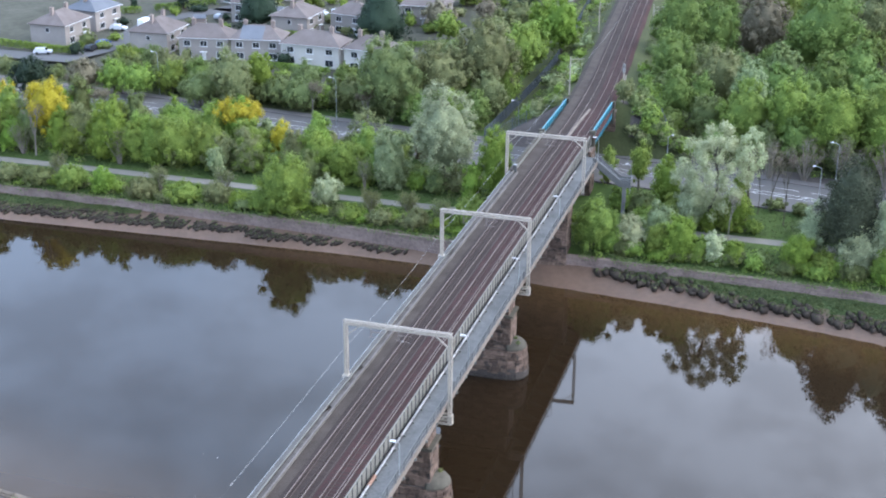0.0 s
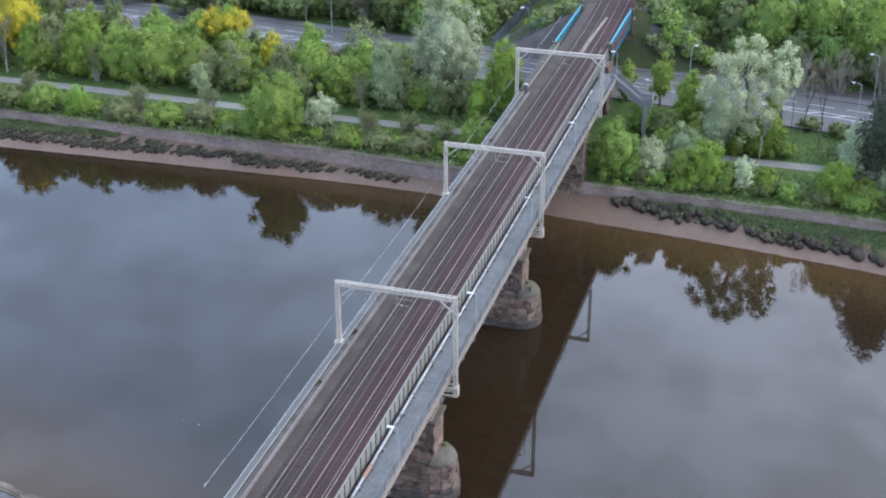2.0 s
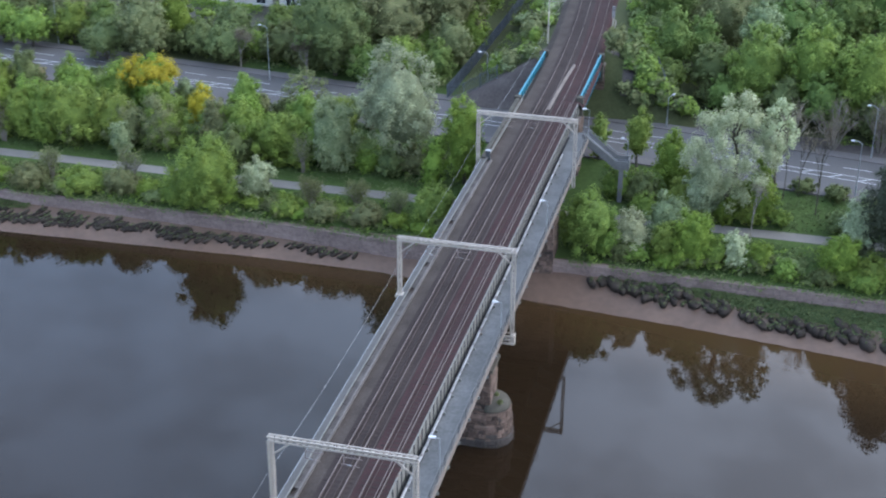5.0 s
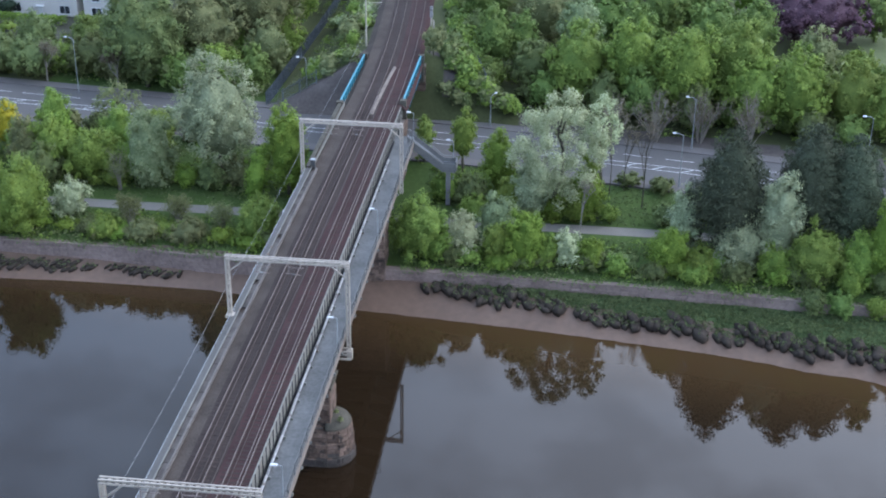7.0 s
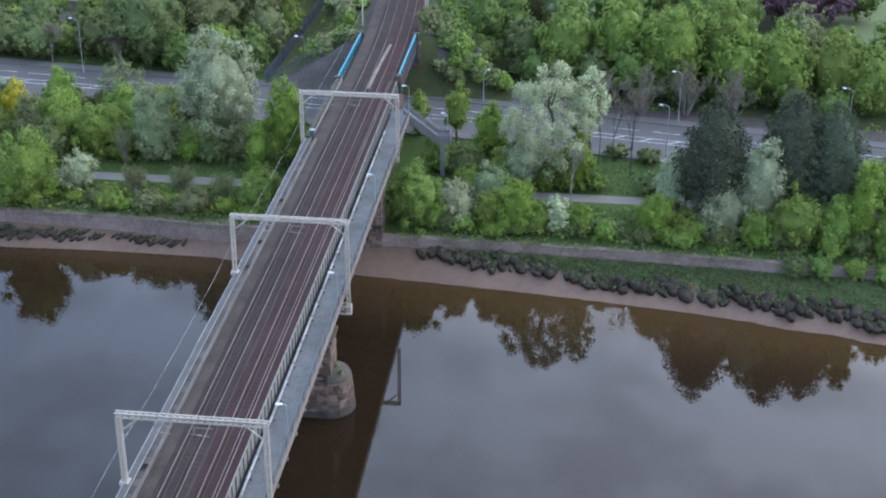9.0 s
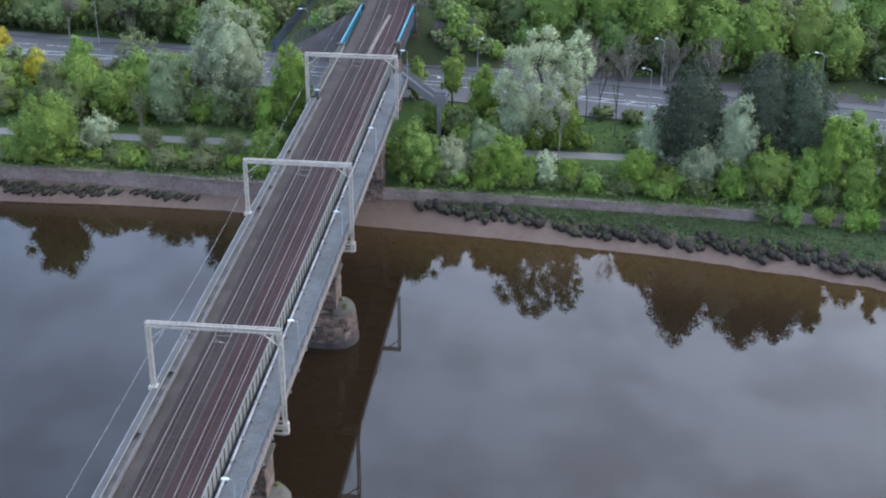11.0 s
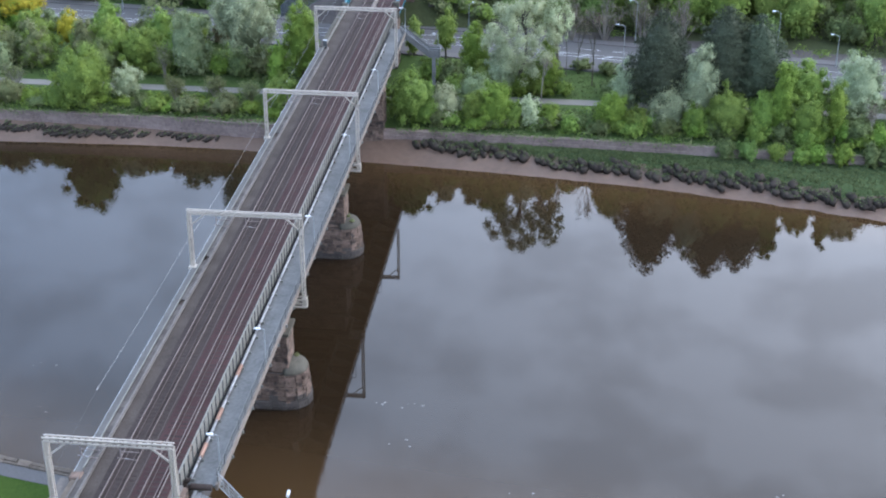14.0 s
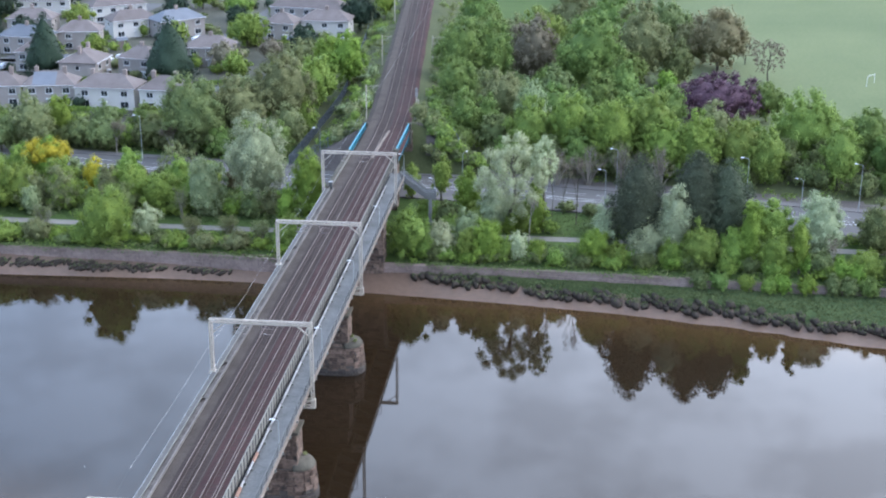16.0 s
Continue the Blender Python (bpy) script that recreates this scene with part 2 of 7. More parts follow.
BLUE = surface("blue_bridge_paint", (0.016, 0.120, 0.165), (0.034, 0.178, 0.225), 0.5, 2, 0.3, 0.05)
CONC = surface("stair_concrete", (0.090, 0.088, 0.085), (0.158, 0.154, 0.150), 0.88, 3, 0.4, 0.2)
LAGGING = surface("pale_pipe_lagging", (0.120, 0.118, 0.116), (0.300, 0.292, 0.286), 0.75, 3, 0.4, 0.1, rust=(0.085, 0.072, 0.066), rusty=0.48)
# tyres, and the strip that stands for shade beside the service pipe
BLACK = surface("rubber_and_gap_shade", (0.010, 0.010, 0.011), (0.028, 0.028, 0.030), 0.85, 6, 0.5, 0.1)
WHITE = surface("white_enamel", (0.420, 0.426, 0.432), (0.528, 0.528, 0.528), 0.45, 3, 0.5, 0.0)
FENCE = surface("fence_steel", (0.080, 0.092, 0.104), (0.152, 0.168, 0.180), 0.6, 3, 0.4, 0.05, 0.3)
POLE = surface("lamp_pole_steel", (0.190, 0.198, 0.202), (0.285, 0.295, 0.300), 0.5, 3, 0.4, 0.05, 0.3)
RENDER_GREY = surface("grey_pebbledash", (0.196, 0.170, 0.157), (0.294, 0.264, 0.243), 0.95, 6, 0.3, 0.3)
RENDER_WHITE = surface("white_render", (0.361, 0.339, 0.314), (0.457, 0.430, 0.399), 0.9, 6, 0.3, 0.2)
ROOF = surface("brown_roof_tile", (0.076, 0.061, 0.056), (0.142, 0.120, 0.114), 0.9, 6, 0.35, 0.4)
SLATE = surface("slate_roof", (0.068, 0.074, 0.086), (0.112, 0.119, 0.137), 0.7, 6, 0.35, 0.3)
BRICK = surface("chimney_brick", (0.154, 0.119, 0.105), (0.252, 0.203, 0.182), 0.95, 6, 0.6, 0.3)
FRAMEW = surface("window_frame_white", (0.420, 0.420, 0.420), (0.510, 0.510, 0.510), 0.5, 3, 0.5, 0.0)
GLASS = surface("window_glass", (0.012, 0.014, 0.017), (0.03, 0.034, 0.04), 0.08, 2, 0.4, 0.0, spread=0.3, ior=1.5)
CARS = {c: surface("car_paint_" + c, v, tuple(min(1, 1.25 * a) for a in v), 0.25, 3, 0.4, 0.0, 0.1) for c, v in
        (("white", (0.62, 0.63, 0.65)), ("black", (0.02, 0.022, 0.026)), ("grey", (0.20, 0.21, 0.23)), ("blue", (0.04, 0.07, 0.16)), ("red", (0.30, 0.03, 0.03)), ("silver", (0.42, 0.43, 0.45)))}


def water_material():
    m = bpy.data.materials.new("river_water")
    m.use_nodes = True
    n, l = m.node_tree.nodes, m.node_tree.links
    b = n["Principled BSDF"]
    b.inputs["Roughness"].default_value, b.inputs["IOR"].default_value = 0.02, 1.333
    co = n.new("ShaderNodeTexCoord")
    t1, t2, t3 = (n.new("ShaderNodeTexNoise") for _ in range(3))
    for t, s, d in ((t1, 0.9, 2.0), (t2, 0.12, 2.0), (t3, 0.018, 3.0)):
        t.inputs["Scale"].default_value, t.inputs["Detail"].default_value = s, d
        l.new(co.outputs["Object"], t.inputs["Vector"])
    mix = n.new("ShaderNodeMix")
    mix.data_type = "RGBA"
    mix.inputs["A"].default_value, mix.inputs["B"].default_value = (0.0105, 0.0062, 0.0032, 1), (0.018, 0.0108, 0.0058, 1)
    l.new(t3.outputs["Fac"], mix.inputs["Factor"])
    pos, sep, shoal = n.new("ShaderNodeNewGeometry"), n.new("ShaderNodeSeparateXYZ"), n.new("ShaderNodeMath")
    l.new(pos.outputs["Position"], sep.inputs[0])
    shoal.operation = "MULTIPLY_ADD"
    shoal.inputs[1].default_value = 0.16
    l.new(sep.outputs["X"], shoal.inputs[0])
    l.new(sep.outputs["Y"], shoal.inputs[2])
    depth = n.new("ShaderNodeMapRange")
    depth.interpolation_type = "SMOOTHSTEP"
    depth.inputs["From Min"].default_value, depth.inputs["From Max"].default_value = 54.0, 72.0
    l.new(shoal.outputs[0], depth.inputs["Value"])
    silt = n.new("ShaderNodeMix")
    silt.data_type = "RGBA"
    silt.inputs["B"].default_value = (0.042, 0.0235, 0.0102, 1)
    near = n.new("ShaderNodeMath")
    near.operation = "MULTIPLY_ADD"
    near.inputs[1].default_value = 0.2
    l.new(sep.outputs["X"], near.inputs[0])
    l.new(sep.outputs["Y"], near.inputs[2])
    bank = n.new("ShaderNodeMapRange")
    bank.interpolation_type = "SMOOTHSTEP"
    bank.inputs["From Min"].default_value, bank.inputs["From Max"].default_value = 2.0, -22.0
    l.new(near.outputs[0], bank.inputs["Value"])
    most = n.new("ShaderNodeMath")
    most.operation = "MAXIMUM"
    l.new(depth.outputs["Result"], most.inputs[0])
    l.new(bank.outputs["Result"], most.inputs[1])
    l.new(most.outputs[0], silt.inputs["Factor"])
    l.new(mix.outputs["Result"], silt.inputs["A"])
    l.new(silt.outputs["Result"], b.inputs["Base Color"])
    b1, b2 = n.new("ShaderNodeBump"), n.new("ShaderNodeBump")
    b1.inputs["Strength"].default_value, b1.inputs["Distance"].default_value = 0.045, 0.02
    b2.inputs["Strength"].default_value, b2.inputs["Distance"].default_value = 0.05, 0.08
    l.new(t1.outputs["Fac"], b1.inputs["Height"])
    l.new(t2.outputs["Fac"], b2.inputs["Height"])
    l.new(b1.outputs["Normal"], b2.inputs["Normal"])
    l.new(b2.outputs["Normal"], b.inputs["Normal"])
    return m


WATER = water_material()


# ---- geometry helpers ----
class Geo:
    """Points and faces gathered piece by piece."""

    def __init__(self):
        self.v, self.f = [], []

    def add(self, pts, faces):
        k = len(self.v)
        self.v += [tuple(p) for p in pts]
        self.f += [tuple(k + i for i in fc) for fc in faces]
        return self

    def box(self, x0, x1, y0, y1, z0, z1):
        pts = [(x, y, z) for z in (z0, z1) for x, y in ((x0, y0), (x1, y0), (x1, y1), (x0, y1))]
        return self.add(pts, [(3, 2, 1, 0), (4, 5, 6, 7), (0, 1, 5, 4), (1, 2, 6, 5), (2, 3, 7, 6), (3, 0, 4, 7)])

    def bar(self, a, b, w, h=None, up=(0, 0, 1), w2=None, h2=None):
        """A straight bar of rectangular section from a to b."""
        a, b = Vector(a), Vector(b)
        d = (b - a).normalized()
        s = d.cross(Vector(up))
        s = s.normalized() if s.length > 1e-4 else Vector((1, 0, 0))
        u = s.cross(d)
        h = w if h is None else h
        w2, h2 = w if w2 is None else w2, h if h2 is None else h2
        pts = [p + s * i * ww / 2 + u * j * hh / 2 for p, ww, hh in ((a, w, h), (b, w2, h2)) for i, j in ((-1, -1), (1, -1), (1, 1), (-1, 1))]
        return self.add(pts, [(0, 1, 2, 3), (7, 6, 5, 4), (0, 4, 5, 1), (1, 5, 6, 2), (2, 6, 7, 3), (3, 7, 4, 0)])

    def tube(self, a, b, r0, r1=None, n=8):
        a, b = Vector(a), Vector(b)
        d = (b - a).normalized()
        s = d.cross(Vector((0.3, 0.2, 1) if abs(d.z) < 0.95 else (1, 0, 0))).normalized()
        u = d.cross(s)
        r1 = r0 if r1 is None else r1
        pts = [p + (s * math.cos(2 * math.pi * i / n) + u * math.sin(2 * math.pi * i / n)) * r for p, r in ((a, r0), (b, r1)) for i in range(n)]
        faces = [(i, (i + 1) % n, n + (i + 1) % n, n + i) for i in range(n)] + [tuple(range(n - 1, -1, -1)), tuple(range(n, 2 * n))]
        return self.add(pts, faces)

    def line(self, pts, r, n=4):
        for a, b in zip(pts, pts[1:]):
            self.tube(a, b, r, r, n)
        return self

    def strip(self, left, right):
        """A ribbon between two rows of points."""
        k = len(left)
        return self.add([*left, *right], [(i, k + i, k + i + 1, i + 1) for i in range(k - 1)])

    def loft(self, rings, cap=True):
        n = len(rings[0])
        faces = [(k * n + i, k * n + (i + 1) % n, (k + 1) * n + (i + 1) % n, (k + 1) * n + i) for k in range(len(rings) - 1) for i in range(n)]
        if cap:
            faces += [tuple(range(n - 1, -1, -1)), tuple((len(rings) - 1) * n + i for i in range(n))]
        return self.add([p for r in rings for p in r], faces)

    def mesh(self, name, material, smooth=False):
        me = bpy.data.meshes.new(name)
        me.from_pydata(self.v, [], self.f)
        me.materials.append(material)
        if smooth:
            me.shade_smooth()
        return me


def part(name, geo, material, parent, label="", smooth=False, kind=""):
    """One mesh object under a thing or a part."""
    ob = new(name, geo.mesh(name, material, smooth) if isinstance(geo, Geo) else geo)
    ob.parent = parent
    return tagged(ob, label, "", "", kind)


def thing(name, at, label, category, group="", rz=0.0, kind=""):
    ob = new(name)
    ob.empty_display_size = 0.3
    ob.matrix_basis = pose(*at, 0, 0, rz)
    return tagged(ob, label, category, group, kind)


def single(name, geo, material, label, category, group="", kind="", smooth=False, at=(0, 0, 0), rz=0.0):
    ob = new(name, geo.mesh(name, material, smooth))
    ob.matrix_basis = pose(*at, 0, 0, rz)
    return tagged(ob, label, category, group, kind)


def quads(name, pts, material):
    """A mesh of loose quads from an array of shape (count, 4, 3)."""
    count = len(pts)
    me = bpy.data.meshes.new(name)
    me.vertices.add(count * 4)
    me.vertices.foreach_set("co", np.ascontiguousarray(pts, np.float32).ravel())
    me.loops.add(count * 4)
    me.loops.foreach_set("vertex_index", np.arange(count * 4, dtype=np.int32))
    me.polygons.add(count)
    me.polygons.foreach_set("loop_start", np.arange(0, count * 4, 4, dtype=np.int32))
    me.materials.append(material)
    me.update(calc_edges=True)
    return me


def lerp(x, xs, ys):
    return float(np.interp(x, xs, ys))


# ---- plan ----
PIER_Y = (0.0, 36.9, 73.8)
RAIL_Z, FOOT_Z, ROAD_Z, PATH_Z = 16.2, 14.3, 6.5, 5.0


def mid_x(y):
    """The line midway between the two tracks, which bends to the left past the road."""
    s = max(0.0, min(1.0, (y - 98) / 44))
    return -0.42 - 0.079 * (22 * s * s + max(0.0, y - 142))


def edge_y(x):
    """The far water's edge."""
    return lerp(x, (-200, -96, -64, -33, -18, 2, 23, 44, 62, 84, 120, 200), (64, 68.5, 70, 71.2, 71, 68.4, 66.4, 63.6, 60, 54, 42, 18))


def wall_y(x):
    return lerp(x, (-200, -64, -34, -15, 35, 72, 140, 200), (77, 74.8, 74.7, 73.4, 72.6, 70.9, 67.5, 64))


def taper(x):
    """How far the marsh bench draws back from the water towards the bridge."""
    return max(0.0, 32 - x) * 0.12 if x > 0 else max(0.0, x + 96) * 0.05


def road_y(x):
    return lerp(x, (-240, -140, -67, -25, 12, 34, 54, 76, 92, 130, 240), (133, 125, 118, 113.2, 109.3, 105.2, 101.8, 98, 94.8, 86.5, 60))


def near_y(x):
    """The near bank's quay edge."""
    return lerp(x, (-200, -38, -16, 10, 60, 200), (8.7, -14.3, -19.0, -24.3, -33.4, -60))


def ground_z(x, y):
    e, w, n = edge_y(x), wall_y(x), near_y(x)
    if y < n:
        return 3.0 + min(3.0, 0.12 * max(0, n - y - 8))
    if y < e:
        return max(-2.2, -0.16 * (e - y), -3.0) if y > n + 14 else max(-2.2, -0.16 * (y - n) - 0.2)
    if y < w + 0.75:
        bench = 2.1 + 0.25 * noise.noise(Vector((x * 0.15, y * 0.15, 0)))
        return min(bench, 0.42 * (y - e))
    r = road_y(x)
    if y < 82.5:
        base = 3.45 + (PATH_Z - 3.45) * (y - w) / max(0.5, 82.5 - w)
    elif y < 86.5:
        base = PATH_Z
    elif y < r - 8:
        base = PATH_Z + (ROAD_Z - PATH_Z) * (y - 86.5) / max(0.5, r - 8 - 86.5)
    elif y < r + 10:
        base = ROAD_Z
    else:
        base = ROAD_Z + min(1.5, 0.06 * (y - r - 10)) + 0.15 * noise.noise(Vector((x * 0.04, y * 0.04, 3)))
    if y > 118:
        d = abs(x - mid_x(y) - (0.3 if y < 400 else 0)) - 5.2
        bank = 15.5 - max(0.0, d) * 0.62
        front = 15.5 - max(0.0, 121.5 - y) * 2.2
        base = max(base, min(bank, front))
    return base


# ---- ground and water ----
def build_ground():
    xs = [-3000, -1500, -700, -400, -300, *range(-240, 241, 3), 300, 400, 700, 1500, 3000]
    ys = [-3000, -1200, -500, -250, -150, *range(-100, -40, 6), *np.arange(-40, 0, 1.5), *range(0, 48, 6), *np.arange(48, 62, 2.0), *np.arange(62, 80, 0.5),
          *np.arange(80, 130, 1.5), *range(130, 300, 4), *range(300, 480, 20), 700, 1500, 3000, 4500]
    ys = [float(y) for y in ys]
    verts = [(x, y, ground_z(x, y)) for y in ys for x in xs]
    k = len(xs)
    me = bpy.data.meshes.new("ground")
    faces, slots = [], []
    for j in range(len(ys) - 1):
        for i in range(k - 1):
            faces.append((j * k + i, j * k + i + 1, (j + 1) * k + i + 1, (j + 1) * k + i))
            x, y = (xs[i] + xs[i + 1]) / 2, (ys[j] + ys[j + 1]) / 2
            wob = 1.2 * noise.noise(Vector((x * 0.2, y * 0.3, 7)))
            if y < near_y(x) - 1.5:
                slots.append(7)
            elif near_y(x) < y < edge_y(x) + 4.1 + 0.4 * wob or near_y(x) < y < min(wall_y(x) + 0.8, edge_y(x) + 4.1 + 0.4 * wob + taper(x)):
                slots.append(0)
            elif near_y(x) < y < wall_y(x) + 0.8:
                slots.append(1)
            elif y > 118 and abs(x - mid_x(y)) < 20 and not (118.8 < y < 125.5 and 5.5 < abs(x - mid_x(y)) < 9.5) and not (y < 122 and -20 < x < -6):
                slots.append(4)
            elif y > 138 and x < -26:
                slots.append(5)
            elif (y > 190 and x > 55 + 4 * wob) or (y > 150 and x > 74 + 4 * wob):
                slots.append(3)
            elif (118.8 < y < 125.5 and 5.5 < abs(x - mid_x(y)) < 8.0 + wob) or (117.2 < y < 122 and -20 < x < -6) or (road_y(x) + 8 < y < road_y(x) + 12.5 and x > 5):
                slots.append(6)
            elif y > road_y(x) + 8 and ((x > 5 and y < 250) or (x < -60 and y < 150)):
                slots.append(4)
            else:
                slots.append(2)
    me.from_pydata(verts, [], faces)
    for m in (MUD, MARSH, GRASS, LAWN, SOIL, YARD, EARTH, TURF):
        me.materials.append(m)
    me.polygons.foreach_set("material_index", slots)
    me.shade_smooth()
    tagged(new("ground", me), "grassy river bank, brown tidal mud and park lawn", "ground", "", "structure")


build_ground()
single("water", Geo().add([(-2500, near_y(-200) - 60, 0), (2500, -120, 0), (2500, 90, 0), (-2500, 90, 0)], [(0, 1, 2, 3)]), WATER,
       "still brown river water mirroring a grey sky", "water", kind="structure")


def ribbon(f_left, f_right, ts, lift, z=None):
    g = Geo()
    a, b = [f_left(t) for t in ts], [f_right(t) for t in ts]
    def put(p):
        return (p[0], p[1], (ground_z(*p[:2]) if z is None else z) + lift)
    return g.strip([put(p) for p in b], [put(p) for p in a])


xs_road = list(np.arange(-236, 237, 4.0))
single("road", ribbon(lambda x: (x, road_y(x) + 6.3), lambda x: (x, road_y(x) - 6.3), xs_road, 0.05, ROAD_Z), ASPHALT, "worn grey asphalt dual-lane road with white markings", "road", kind="structure")
for side, name in ((1, "pavement"), (-1, "pavement")):
    g = Geo()
    for a, b in zip(xs_road, xs_road[1:]):
        o0, o1 = 6.3, 8.6
        p = [(x, road_y(x) + side * o, z) for z in (ROAD_Z - 0.1, ROAD_Z + 0.16) for x, o in ((a, o0), (b, o0), (b, o1), (a, o1))]
        g.add(p, [(4, 5, 6, 7), (0, 1, 5, 4), (2, 3, 7, 6)] if side > 0 else [(7, 6, 5, 4), (4, 5, 1, 0), (6, 7, 3, 2)])
    single(name, g, PAVE, "pale paved footpath with a kerb beside the road", "pavement", kind="structure")
single("path", ribbon(lambda x: (x, 85.9 + 0.4 * math.sin(x * 0.05)), lambda x: (x, 83.4 + 0.4 * math.sin(x * 0.05)), list(np.arange(-236, 237, 4.0)), 0.03, PATH_Z), PATHM,
       "pale gravel riverside path", "path", kind="structure")


def road_marks():
    """Lane lines, a hatched middle strip and edge lines."""
    g = Geo()
    def mark(x0, x1, o0, o1, w):
        pts = []
        for x, o in ((x0, o0), (x1, o1)):
            pts += [(x, road_y(x) + o - w / 2, ROAD_Z + 0.06), (x, road_y(x) + o + w / 2, ROAD_Z + 0.06)]
        g.add(pts, [(0, 2, 3, 1)])
    for x in np.arange(-230, 230, 6.0):
        mark(x, x + 4, 2.9, 2.9, 0.12)
    for x in np.arange(-230, 230, 4.0):
        for o in (-1.5, 0.1):
            mark(x, x + 4, o, o, 0.12)
        if x > 18 or x < -30:
            mark(x, x + 1.8, -1.4, 0.0, 0.2)
    return g


single("road_marking", road_marks(), PAINT, "worn white lane lines and hatching on the road", "road marking", kind="structure")


# ---- river wall ----
def block_mesh(name, material, bevel=0.05):
    """A unit block with chamfered front edges, which faces -y; shared by many stones."""
    c = bevel
    g = Geo()
    back = [(-0.5, 0.5, -0.5), (0.5, 0.5, -0.5), (0.5, 0.5, 0.5), (-0.5, 0.5, 0.5)]
    mid = [(x, -0.5 + 2 * c, z) for x, _, z in back]
    front = [(x * (1 - 2 * c), -0.5, z * (1 - 3 * c)) for x, _, z in back]
    return g.loft([front, mid, back]).mesh(name, material)


def build_wall():
    g = Geo()
    xs = list(np.arange(-200, 201, 4.0))
    for a, b in zip(xs, xs[1:]):
        ya, yb = wall_y(a), wall_y(b)
        g.add([(a, ya + 0.12, -0.5), (b, yb + 0.12, -0.5), (b, yb + 0.12, 3.35), (a, ya + 0.12, 3.35), (a, ya + 0.9, 3.35), (b, yb + 0.9, 3.35)], [(0, 1, 2, 3), (3, 2, 5, 4)])
    wall = single("river_wall", g, MORTAR, "low brown stone river wall above the mud", "wall", kind="structure")
    cap = Geo()
    for a, b in zip(xs, xs[1:]):
        ya, yb = wall_y(a), wall_y(b)
        cap.add([(a + 0.02, ya - 0.12, 3.34), (b - 0.02, yb - 0.12, 3.34), (b - 0.02, yb + 0.75, 3.34), (a + 0.02, ya + 0.75, 3.34),
                 (a + 0.02, ya - 0.12, 3.58), (b - 0.02, yb - 0.12, 3.58), (b - 0.02, yb + 0.75, 3.58), (a + 0.02, ya + 0.75, 3.58)],
                [(4, 5, 6, 7), (0, 1, 5, 4), (1, 2, 6, 5), (3, 0, 4, 7)])
    part("coping", cap, WALLREST, wall, "pale coping stones")
    return wall


river_wall = build_wall()
BLOCK_W = block_mesh("wall_stone", WALLSTONE)

# ---- near quay ----
quay = Geo()
qr = random.Random(31)
a = -120.0
while a < 60:
    b = a + qr.uniform(1.4, 2.4)
    for p0, p1, top in ((0.12, -0.62, 3.02), (-0.64, -1.15, 3.12)):
        ya, yb, j = near_y(a), near_y(b), qr.uniform(-0.06, 0.06)
        w0, w1 = p0 + qr.uniform(-0.14, 0.1), p1 + qr.uniform(-0.08, 0.08) * (p1 < -1)
        ring = [(a + 0.012, ya + w1), (b - 0.012, yb + w1), (b - 0.012, yb + w0), (a + 0.012, ya + w0)]
        quay.loft([[(x, y, -1.5) for x, y in ring], [(x, y, top + j - 0.08) for x, y in ring],
                   [(x + (0.03 if x < (a + b) / 2 else -0.03), y + (0.07 if i < 2 else -0.07), top + j + qr.uniform(-0.03, 0.05)) for i, (x, y) in enumerate(ring)]])
    a = b
single("quay_edge", quay, QUAY, "rough brown-beige stone quay edge of the near bank", "quay", kind="structure")
single("quay_path", ribbon(lambda x: (x, near_y(x) - 1.1), lambda x: (x, near_y(x) - 3.0), list(np.arange(-120, 61, 3.0)), 0.04, 3.0), ASPHALT, "grey asphalt quay path beside the grass", "path", kind="structure")


# ---- piers ----
def pier_ring(y_half, x_left, x_right, n=10):
    """The outline of a pier with rounded noses, counted round from the front."""
    pts = []
    for i in range(n + 1):
        a = -math.pi / 2 + math.pi * i / n
        pts.append((x_right + y_half * math.cos(a), y_half * math.sin(a)))
    for i in range(n + 1):
        a = math.pi / 2 + math.pi * i / n
        pts.append((x_left + y_half * math.cos(a), y_half * math.sin(a)))
    return pts


BLOCK, BLOCK_T = block_mesh("stone_block", STONE), block_mesh("weeded_block", TIDE)


